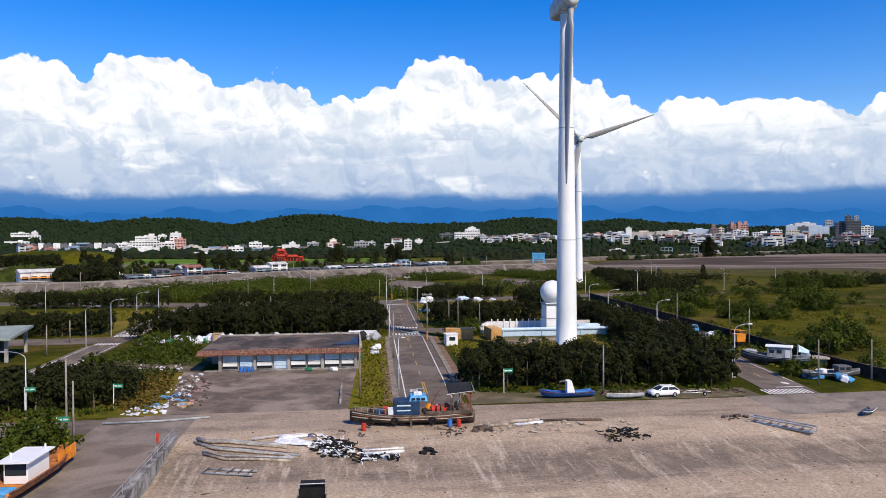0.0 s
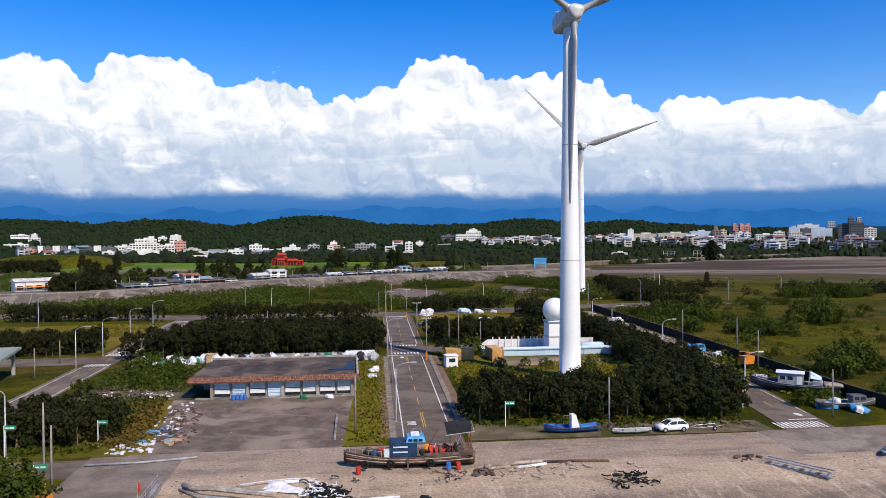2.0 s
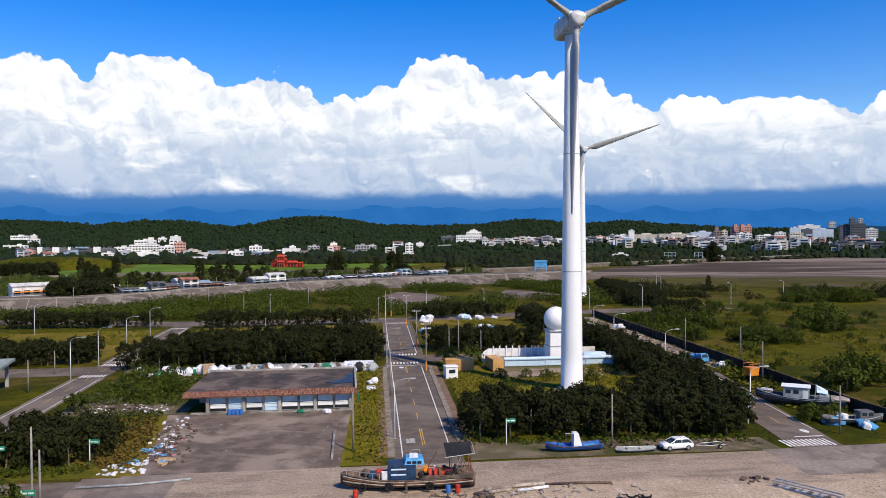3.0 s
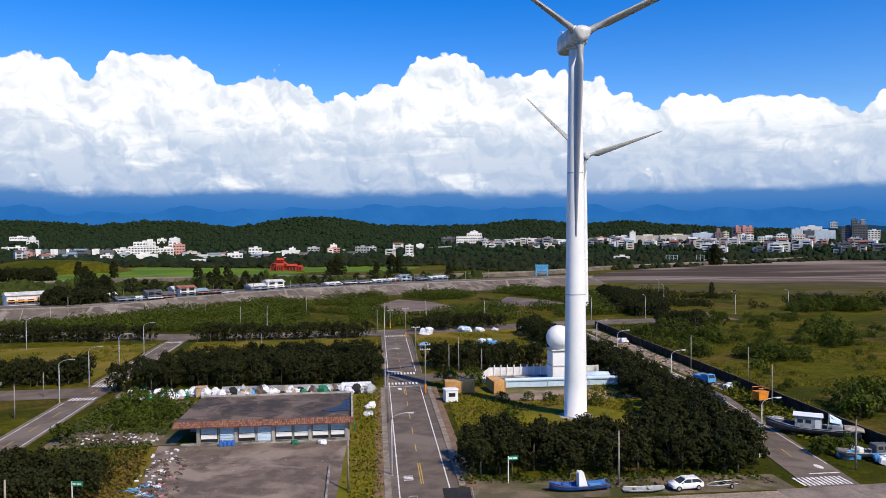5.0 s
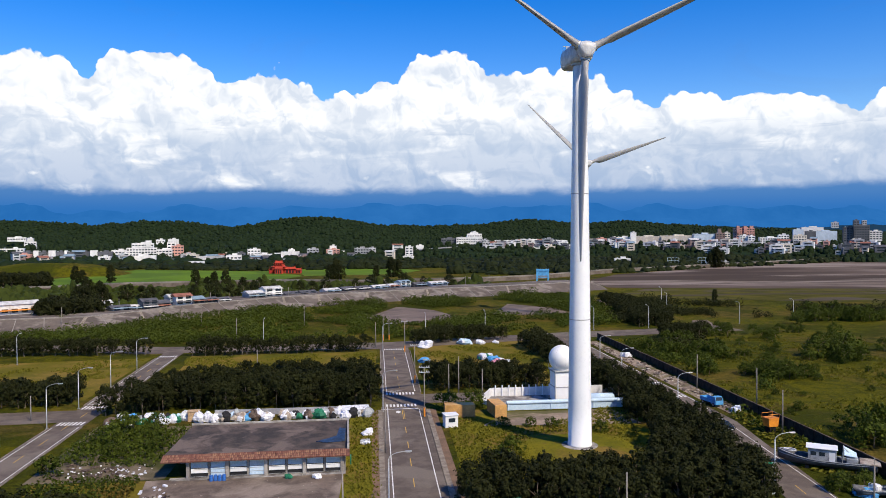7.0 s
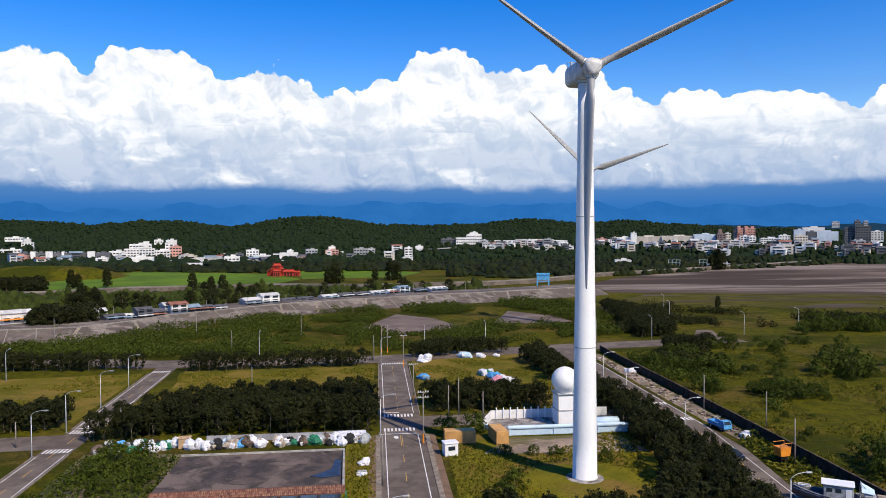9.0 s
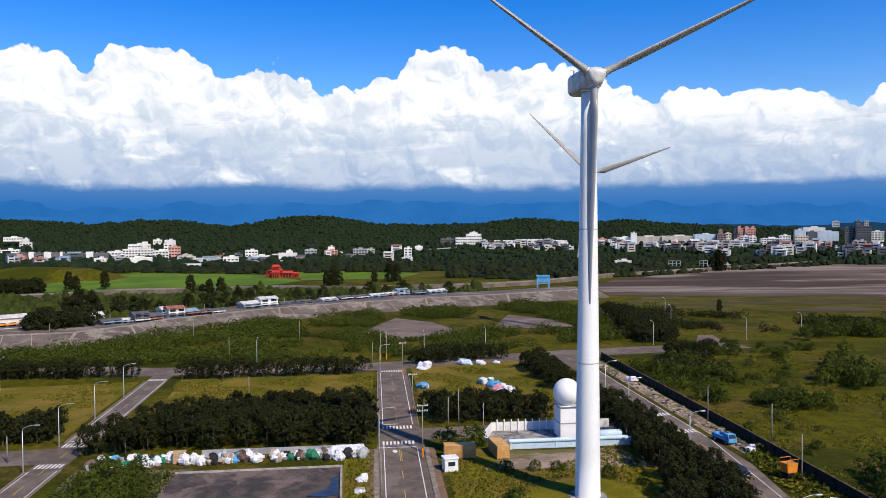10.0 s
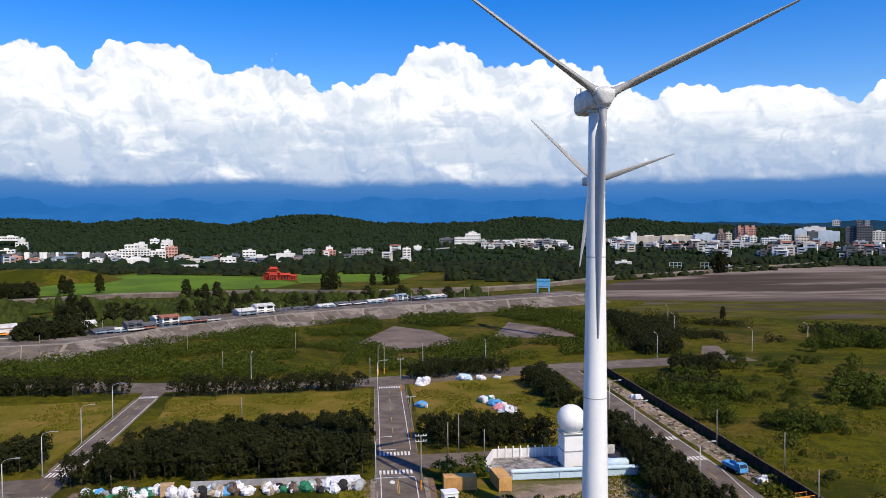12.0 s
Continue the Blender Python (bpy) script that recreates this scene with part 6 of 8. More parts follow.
house(-88.4, 335.5, 6.4, 5.0, 2, TOWN_DARK, ROOFS[3], "navy clad two storey house behind the dike", 4.2)
house(-84.4, 339.1, 6.7, 3.4, 1, TOWN_DARK, ROOFS[3], "dark house with a pale porch behind the dike", 4.3)
house(-81.9, 346.8, 2.5, 4.9, 2, TOWN_GREY, "flat", "narrow grey house behind the dike", 5.0)
house(-76.8, 346.2, 7.4, 5.4, 2, TOWN_WHITE, ROOFS[1], "white fronted house with a rusty roof", 5.0)
# closed dark walls here stand for the shade in its open front
house(-71.4, 350.7, 5.7, 3.2, 1, TOWN_DARK, ROOFS[2], "open workshop with a pale blue sheet roof", 5.0)
house(-66.3, 355.1, 5.6, 2.2, 1, TOWN_DARK, ROOFS[3], "low dark shed behind the dike", 4.9)
house(-62.3, 364.7, 6.2, 2.2, 1, TOWN_GREY, ROOFS[3], "low grey shed behind the dike", 4.0)
house(-49.8, 385.5, 10.0, 3.9, 1, TOWN_GREY, "flat", "pale grey hall with a flat pale roof", 4.0)
house(-42.1, 390.6, 9.3, 5.6, 2, TOWN_WHITE, "flat", "two storey house with a beige flat roof and blue windows", 4.3)
house(-33.5, 401.7, 8.7, 2.2, 1, TOWN_DARK, ROOFS[3], "low dark shed behind the dike", 3.3)
house(-25.1, 405.8, 8.8, 2.2, 1, TOWN_GREY, ROOFS[3], "low grey shed behind the dike", 3.5)
house(-12.8, 414.5, 9.3, 2.4, 1, TOWN_WHITE, ROOFS[0], "white sheet-roofed shed behind the dike", 3.6)
house(-4.3, 420.6, 8.0, 2.2, 1, TOWN_DARK, ROOFS[3], "low dark shed behind the dike", 4.0)
house(4.0, 425.7, 8.7, 2.2, 1, TOWN_DARK, ROOFS[3], "low dark shed with a white awning", 3.9)
house(13.7, 431.6, 9.5, 2.2, 1, TOWN_WHITE, ROOFS[0], "low shed with pale awnings", 4.0)
house(21.9, 437.8, 6.4, 2.2, 1, TOWN_GREY, ROOFS[0], "low shed with a pale sheet roof", 4.1)
house(28.4, 441.1, 7.5, 4.5, 2, TOWN_WHITE, ROOFS[2], "white two storey house with a pale blue roof", 4.1)
house(37.8, 444.0, 8.2, 2.3, 1, TOWN_DARK, ROOFS[3], "low dark shed behind the dike", 4.2)
house(49.2, 447.8, 12.6, 2.3, 1, TOWN_GREY, ROOFS[0], "long shed with a beige sheet roof", 4.5)
house(-137.0, 324.0, 14.5, 5.4, 1, TOWN_WHITE, "flat", "white house with an orange awning beside the dike", 4.6)
house(-116.4, 360.8, 8.8, 3.8, 1, TOWN_GREY, "flat", "low grey house under the trees", 2.3)
house(-99.0, 330.6, 7.7, 2.2, 1, TOWN_GREY, ROOFS[3], "open shelter with a dark roof", 4.1)
house(-93.6, 334.0, 4.7, 2.2, 1, TOWN_WHITE, "flat", "small white kiosk behind the dike", 3.9)


# the temple
def temple():
    """A crowded red temple: stepped halls with upswept eaves, gate house and side wing."""
    ob = thing("temple", -60, 672, 0, -4, "red temple with stepped curved roofs", "temple")

    def hall(x, y, z, w, d, wall_h, roof_h):
        part("wall", Geo().box(x - w, y - d, z, x + w, y + d, z + wall_h), TOWN_RED, ob)
        for i in range(4):
            cx = x - w * 0.8 + w * 1.6 * i / 3
            part("column", Geo().tube([(cx, y - d - 0.5, z), (cx, y - d - 0.5, z + wall_h)], 0.3, 8), RED, ob)
            if i < 3:
                # a dark plate on the wall stands for the shade in the doorway
                part("doorway", Geo().box(cx + w * 0.12, y - d - 0.06, z + 0.3, cx + w * 0.42, y - d + 0.02, z + wall_h * 0.75), DARK, ob)
        rows = []
        for f, g, zz in ((1.22, 1.30, 0.35), (1.05, 1.05, 0.0), (0.95, 0.55, roof_h * 0.45), (0.92, 0.08, roof_h)):
            rows.append([(x - w * f, y - d * g, z + wall_h + zz), (x + w * f, y - d * g, z + wall_h + zz), (x + w * f, y + d * g, z + wall_h + zz), (x - w * f, y + d * g, z + wall_h + zz)])
        roof = part("roof", Geo().rings(rows), TOWN_RED, ob, "curved tiled roof")
        t = z + wall_h + roof_h
        part("ridge", Geo().tube([(x - w * 1.0, y, t + 1.1), (x - w * 0.7, y, t + 0.25), (x, y, t), (x + w * 0.7, y, t + 0.25), (x + w * 1.0, y, t + 1.1)], [0.12, 0.28, 0.28, 0.28, 0.12], 6), RED, roof)

    hall(-6.5, 2, 0, 5.2, 4.5, 5.6, 1.8)
    hall(-6.5, 2, 7.2, 3.2, 2.8, 1.6, 1.7)
    hall(-5.5, -5.0, 0, 3.4, 2.4, 4.2, 1.5)
    hall(3.6, 1, 0, 4.6, 4.0, 3.6, 1.6)
    hall(10.6, 0.5, 0, 2.6, 3.0, 2.9, 1.2)
    hall(-12.8, 1, 0, 1.7, 2.6, 3.2, 1.2)

temple()


def town_rise(r):
    """The land rises towards the hills by distance."""
    return 15 * ease(930, 1130, r)


def town_ground():
    geo = Geo()
    n, m = 60, 14
    for j in range(m + 1):
        for i in range(n + 1):
            b, r = radians(-48 + 98 * i / n), 915 + 330 * j / m
            geo.v.append((r * math.sin(b), r * math.cos(b), town_rise(r) - 0.3))
    for j in range(m):
        for i in range(n):
            a = j * (n + 1) + i
            geo.f.append((a, a + 1, a + n + 2, a + n + 1))
    setting("town_ground", geo, HILL_CANOPY, "wooded rise below the hills", "ground", True)
    trees = Geo()
    for k in range(1900):
        b, r = radians(random.uniform(-46, 48)), random.uniform(935, 1150)
        z, s = town_rise(r), random.uniform(2.0, 4.0)
        for _ in range(2):
            dome(trees, (r * math.sin(b) + random.uniform(-s, s), r * math.cos(b) + random.uniform(-s, s), z - 0.3), s * random.uniform(0.8, 1.2), s * random.uniform(1.2, 2.0))
    tagged(part("garden_trees", trees, LEAF_HILL), "dark garden trees between the town houses", "trees", "", "stuff")


town_ground()


def town():
    mats = [TOWN_WHITE] * 6 + [TOWN_GREY] * 6 + [TOWN_CREAM] * 3 + [TOWN_BROWN, TOWN_DARK, TOWN_DARK, TOWN_PINK]
    words = {TOWN_WHITE: "white rendered town building", TOWN_GREY: "grey rendered town building", TOWN_PINK: "rose tiled town building", TOWN_DARK: "dark clad town building", TOWN_CREAM: "cream rendered town building", TOWN_BROWN: "brown tiled town building"}
    # the buildings that stand out
    building(-420, 1044, 13.9, 8.3, 6, 15, TOWN_WHITE, "tall white stepped apartment block", step=3.42, z=2.7)
    building(-420, 1044, 7.3, 8.0, 2, 15, TOWN_WHITE, "white roof storey of the stepped block", step=2.56, glazed=False, z=22.5)
    building(-421, 993, 26.3, 15.8, 4, 16, TOWN_WHITE, "white terraced houses at the hill foot", step=3.11, z=3.1)
    building(-388, 925, 10.3, 8.0, 2, 16, TOWN_WHITE, "small white house before the row", step=3.88, z=-0.6)
    building(-388, 955, 14.7, 8.8, 4, 16, TOWN_DARK, "row house clad in slate grey", step=3.01, glazed=False)
    building(-369, 953, 12.0, 8.0, 4, 15, TOWN_DARK, "row house clad in slate grey", step=3.01, glazed=False)
    building(-349, 951, 9.4, 8.0, 4, 14, TOWN_DARK, "row house clad in slate grey", step=3.01, glazed=False)
    building(-334, 950, 16.1, 9.6, 4, 14, TOWN_DARK, "row house clad in slate grey", step=3.01, glazed=False)
    building(-320, 947, 12.0, 8.0, 4, 13, TOWN_DARK, "row house clad in slate grey", step=3.01, glazed=False)
    building(-296, 945, 16.1, 9.6, 4, 12, TOWN_DARK, "row house clad in slate grey", step=3.01, glazed=False)
    building(-376, 950, 5.3, 8.0, 4, 15, TOWN_WHITE, "white gable wall of a slate row house", step=3.16, glazed=False, z=1.0)
    building(-359, 948, 4.0, 8.0, 4, 15, TOWN_WHITE, "white gable wall of a slate row house", step=3.16, glazed=False, z=1.0)
    building(-355, 947, 4.0, 8.0, 4, 14, TOWN_WHITE, "white gable wall of a slate row house", step=3.16, glazed=False, z=1.0)
    building(-341, 946, 2.7, 8.0, 4, 14, TOWN_WHITE, "white gable wall of a slate row house", step=3.16, glazed=False, z=1.0)
    building(-310, 942, 4.0, 8.0, 4, 13, TOWN_WHITE, "white gable wall of a slate row house", step=3.16, glazed=False, z=1.0)
    building(-306, 942, 4.0, 8.0, 4, 13, TOWN_WHITE, "white gable wall of a slate row house", step=3.16, glazed=False, z=1.0)
    building(-288, 976, 19.4, 11.6, 3, 12, TOWN_WHITE, "white and grey terraced house", step=3.69, z=1.7)
    building(-262, 975, 34.6, 16.0, 4, 11, TOWN_WHITE, "long white apartment house with stacked balconies", step=3.11, z=3.1)
    building(-262, 980, 25.0, 15.0, 2, 11, TOWN_WHITE, "upper storeys of the long white apartment house", step=3.48, z=14.1)
    building(-254, 975, 6.3, 8.0, 1, 10, TOWN_WHITE, "roof house of the white apartment house", step=4.87, glazed=False, z=19.6)
    building(-240, 892, 30.3, 16.0, 3, 11, TOWN_WHITE, "plain white hall at the edge of the fields", step=3.16, glazed=False, z=-1.1)
    building(-235, 837, 8.3, 8.0, 1, 11, TOWN_WHITE, "low white shed at the edge of the fields", step=4.16, glazed=False, z=-3.1)
    building(-224, 836, 7.1, 8.0, 1, 11, TOWN_GREY, "low grey shed at the edge of the fields", step=3.57, glazed=False, z=-3.1)
    building(-237, 980, 19.6, 11.7, 4, 10, TOWN_WHITE, "white and rose stepped apartment block", step=3.32)
    building(-232, 998, 10.0, 8.0, 5, 9, TOWN_WHITE, "white stair tower of the rose block", step=3.71, z=3.5)
    building(-223, 992, 14.2, 8.5, 5, 9, TOWN_PINK, "rose tiled upper block of the hillside flats", step=3.55)
    building(-233, 1013, 13.0, 8.0, 2, 9, TOWN_WHITE, "white top house of the hillside flats", step=3.26, glazed=False, z=19.0)
    building(-202, 874, 15.6, 9.4, 2, 9, TOWN_WHITE, "white arched hall before the flats", ROOFS[0], step=3.43, glazed=False, z=-2.5)
    building(-197, 933, 9.4, 8.0, 3, 8, TOWN_PINK, "small rose and cream house", step=2.90, z=0.8)
    building(-166, 820, 16.4, 9.9, 1, 8, TOWN_WHITE, "low white roofed shed in the gardens", ROOFS[0], step=3.52, glazed=False)
    building(-177, 901, 11.6, 8.0, 1, 8, TOWN_WHITE, "pale low workshop hall", ROOFS[0], step=4.53, glazed=False, z=1.9)
    building(-166, 910, 13.1, 8.0, 2, 7, TOWN_GREY, "low grey workshop hall", ROOFS[2], step=3.27, glazed=False, z=1.6)
    building(-155, 909, 10.5, 8.0, 2, 7, TOWN_GREY, "low grey workshop hall", step=2.62, glazed=False, z=0.9)
    building(-136, 877, 16.4, 9.9, 2, 6, TOWN_WHITE, "broad white house with a roof terrace", step=4.11, z=0.8)
    building(-128, 987, 15.7, 9.4, 3, 5, TOWN_WHITE, "white house on the hill foot", step=3.57, z=2.1)
    building(-110, 931, 21.5, 12.9, 2, 5, TOWN_WHITE, "long low white hall", step=3.70, glazed=False, z=0.6)
    building(-80, 953, 22.1, 13.3, 2, 3, TOWN_WHITE, "long low white hall beside the temple", step=4.15, glazed=False, z=1.7)
    building(-79, 960, 7.7, 8.0, 1, 3, TOWN_WHITE, "white roof house", step=4.19, glazed=False, z=8.4)
    building(-56, 1019, 15.6, 9.4, 2, 2, TOWN_GREY, "grey two storey house below the forest", step=3.35, z=5.2)
    building(-29, 996, 16.8, 10.1, 3, 1, TOWN_PINK, "rose and white house with a stepped roof", step=2.91, z=2.9)
    building(-29, 1000, 8.8, 8.0, 2, 1, TOWN_WHITE, "white upper storey of the rose house", step=2.93, glazed=False, z=10.0)
    building(-17, 999, 5.9, 8.0, 1, 1, TOWN_WHITE, "white annexe", step=3.66, glazed=False, z=5.6)
    building(8, 1002, 18.4, 11.0, 3, -0, TOWN_GREY, "grey apartment house with balconies", step=3.43, z=2.6)
    building(22, 1009, 9.7, 8.0, 2, -1, TOWN_GREY, "small green grey house", step=3.35, z=5.9)
    building(67, 954, 9.9, 8.0, 4, -3, TOWN_WHITE, "narrow white apartment house", step=3.18, z=2.4)
    building(88, 1042, 10.8, 8.0, 2, -3, TOWN_WHITE, "low white works building", step=3.09, glazed=False, z=8.6)
    building(-525, 1256, 25.4, 15.3, 1, 16, TOWN_WHITE, "long white villa among the trees of the hill", step=3.51, z=23.5)
    building(-294, 1196, 12.8, 8.0, 1, 10, TOWN_WHITE, "white villa among the trees of the hill", step=4.28, z=18.7)
    building(139, 1130, 22.7, 13.6, 3, -5, TOWN_DARK, "dark glazed hall of the factory", step=3.92, z=11.4)
    building(168, 1118, 38.3, 16.0, 3, -6, TOWN_WHITE, "long white factory building", step=3.89, z=13.3)
    building(176, 1120, 21.7, 13.0, 2, -6, TOWN_WHITE, "raised white office storeys of the factory", step=4.18, z=21.6)
    building(176, 1121, 11.7, 8.0, 1, -6, TOWN_WHITE, "white roof house of the factory", step=3.35, glazed=False, z=29.1)
    building(186, 1071, 11.2, 8.0, 3, -7, TOWN_GREY, "grey town building", step=3.75, z=7.6)
    building(256, 1135, 125.4, 30.0, 2, -9, TOWN_WHITE, "very long pale industrial hall", step=2.97, glazed=False, z=13.7)
    building(362, 1092, 15.0, 9.0, 4, -13, TOWN_PINK, "brown brick apartment house", step=3.54, z=8.3)
    building(385, 1093, 25.0, 15.0, 3, -14, TOWN_WHITE, "long white factory wing", step=3.89, glazed=False, z=10.0)
    building(400, 1101, 25.2, 15.1, 3, -14, TOWN_WHITE, "white factory building", step=3.64, glazed=False, z=13.1)
    building(409, 1087, 8.3, 8.0, 5, -14, TOWN_WHITE, "narrow white stair tower", step=3.50, glazed=False, z=13.3)
    building(444, 1122, 42.8, 26.0, 4, -15, TOWN_CREAM, "long cream industrial hall", step=2.99, glazed=False, z=12.7)
    building(485, 1107, 47.5, 26.0, 4, -17, TOWN_CREAM, "long cream industrial hall with a shed roof", step=3.60, glazed=False, z=11.2)
    building(519, 1088, 30.2, 16.0, 4, -18, TOWN_BLUE, "pale blue industrial hall", step=3.36, glazed=False, z=14.8)
    building(537, 1072, 12.5, 8.0, 4, -19, TOWN_BROWN, "brown tiled apartment block", step=3.12, z=16.6)
    building(538, 1077, 5.0, 8.0, 2, -19, TOWN_BROWN, "brown stair tower", step=4.18, glazed=False, z=27.4)
    building(547, 1071, 8.3, 8.0, 4, -19, TOWN_CREAM, "cream apartment block", step=3.33, z=16.6)
    building(604, 1129, 29.8, 16.0, 4, -20, TOWN_PINK, "rose brick block with turrets", step=3.51, z=22.7)
    building(592, 1124, 4.4, 8.0, 3, -20, TOWN_PINK, "slender turret of the rose brick block", step=2.92, glazed=False, z=31.4)
    building(603, 1123, 4.4, 8.0, 3, -20, TOWN_PINK, "slender turret of the rose brick block", step=2.92, glazed=False, z=31.4)
    building(613, 1122, 4.4, 8.0, 3, -20, TOWN_PINK, "slender turret of the rose brick block", step=2.92, glazed=False, z=31.4)
    building(472, 973, 40.6, 16.0, 3, -18, TOWN_GREY, "long grey row of flats with many windows", step=3.25, z=8.7)
    building(512, 963, 43.3, 16.0, 3, -20, TOWN_GREY, "long grey row of flats with many windows", step=2.99, z=8.8)
    building(557, 1040, 13.0, 8.0, 3, -20, TOWN_WHITE, "white and grey flats", step=2.97, z=17.1)
    building(562, 1029, 9.6, 8.0, 3, -20, TOWN_WHITE, "white flats", step=3.21, z=15.7)
    building(590, 1030, 27.3, 16.0, 3, -21, TOWN_WHITE, "white stepped flats", step=2.94, z=14.1)
    building(619, 1043, 14.7, 8.8, 3, -22, TOWN_WHITE, "white flats", step=3.27, z=16.9)
    building(681, 1107, 14.8, 8.9, 3, -22, TOWN_BLUE, "pale blue windowless hall", step=3.77, glazed=False, z=22.8)
    building(710, 1117, 31.6, 16.0, 4, -23, TOWN_WHITE, "large white windowless hall", step=3.73, glazed=False, z=22.7)
    building(676, 1067, 14.3, 8.6, 4, -23, TOWN_DARK, "dark side hall", step=3.36, glazed=False, z=18.1)
    building(696, 1063, 31.8, 16.0, 4, -23, TOWN_BLUE, "large pale grey windowless hall", step=3.55, glazed=False, z=17.4)
    building(631, 1022, 17.7, 10.6, 3, -22, TOWN_CREAM, "cream flats", step=3.48, z=15.7)
    building(611, 943, 13.4, 8.0, 2, -23, TOWN_WHITE, "white flats at the tree belt", step=4.09, z=8.9)
    building(727, 1051, 15.8, 9.5, 6, -24, TOWN_DARK, "dark high-rise block", step=3.47, z=16.6)
    building(739, 1041, 20.6, 12.4, 6, -25, TOWN_DARK, "dark grey high-rise block with a lattice front", step=3.58, z=18.4)
    building(732, 1042, 7.4, 8.0, 3, -25, TOWN_DARK, "dark roof tower of the high-rise", step=3.58, z=36.6)
    building(744, 1041, 5.8, 8.0, 3, -25, TOWN_GREY, "grey roof tower of the high-rise", step=3.03, z=38.2)
    building(766, 1047, 16.7, 10.0, 4, -25, TOWN_WHITE, "white flats", step=3.12, z=19.1)
    building(1007, 1502, 14.3, 8.6, 3, -24, TOWN_GREY, "far grey tower block", step=3.17, z=38.5)
    building(292, 809, 17.3, 10.4, 1, -14, TOWN_WHITE, "long white field store", step=3.09, glazed=False, z=1.0)
    building(372, 742, 27.5, 16.0, 1, -19, TOWN_GREY, "low grey wall of the sports ground", step=2.29, glazed=False)
    # the small houses between them, quarter by quarter
    rng = random.Random(5)
    for b0, b1, d0, d1, count in ((-32, -24, 900, 1010, 12), (-24, -16, 915, 1000, 15), (-12, -3, 890, 1000, 18), (-3, 6.4, 930, 1040, 6), (9.7, 16, 1050, 1125, 30), (17.4, 25, 1045, 1125, 30), (25, 37, 1010, 1120, 60), (37, 42, 960, 1120, 8)):
        for i in range(count):
            b, r = radians(rng.uniform(b0, b1)), rng.uniform(d0, d1)
            m = rng.choice(mats)
            building(r * math.sin(b), r * math.cos(b), rng.uniform(6, 17), rng.uniform(7, 12), rng.choice((1, 1, 2, 2, 3)), rng.uniform(-16, 16) - math.degrees(b), m, words[m], "flat" if rng.random() < 0.6 else rng.choice(ROOFS), bands=False, z=town_rise(r))


town()

# ---- boats ----
def hull_geo(L, B, H, bow=1.0, stern=0.35, n=14, deck=0.35):
    """A hull along x: bow at -x, flared, with rising sheer and a sunken deck."""
    rows = []
    for i in range(n + 1):
        k = i / n
        x = -L / 2 + L * k
        w = B / 2 * (min(1, (k / 0.34) ** 0.62) if k < 0.34 else 1 - 0.16 * ((k - 0.34) / 0.66) ** 2)
        w = max(w, 0.06)
        top = H + bow * max(0, 1 - k / 0.45) ** 1.8 + stern * max(0, (k - 0.6) / 0.4) ** 2
        keel = 0.75 * bow * max(0, 1 - k / 0.22) ** 1.5
        dk = top - deck
        rows.append([(x, -w, top), (x, -w * 0.86, keel + (top - keel) * 0.42), (x, -w * 0.3, keel + 0.06), (x, w * 0.3, keel + 0.06), (x, w * 0.86, keel + (top - keel) * 0.42), (x, w, top), (x, w * 0.9, top), (x, w * 0.88, dk), (x, -w * 0.88, dk), (x, -w * 0.9, top)])
    return Geo().rings(rows)


def strake(L, B, H, bow, stern, f, side, r):
    """A rubbing rail that follows the sheer."""
    pts = []
    for i in range(15):
        k = 0.02 + 0.96 * i / 14
        x = -L / 2 + L * k
        w = B / 2 * (min(1, (k / 0.34) ** 0.62) if k < 0.34 else 1 - 0.16 * ((k - 0.34) / 0.66) ** 2)
        top = H + bow * max(0, 1 - k / 0.45) ** 1.8 + stern * max(0, (k - 0.6) / 0.4) ** 2
        pts.append((x, side * (w * (0.9 + 0.1 * f) + r * 0.6), top * f + (1 - f) * 0.5))
    return Geo().tube(pts, r, 7)


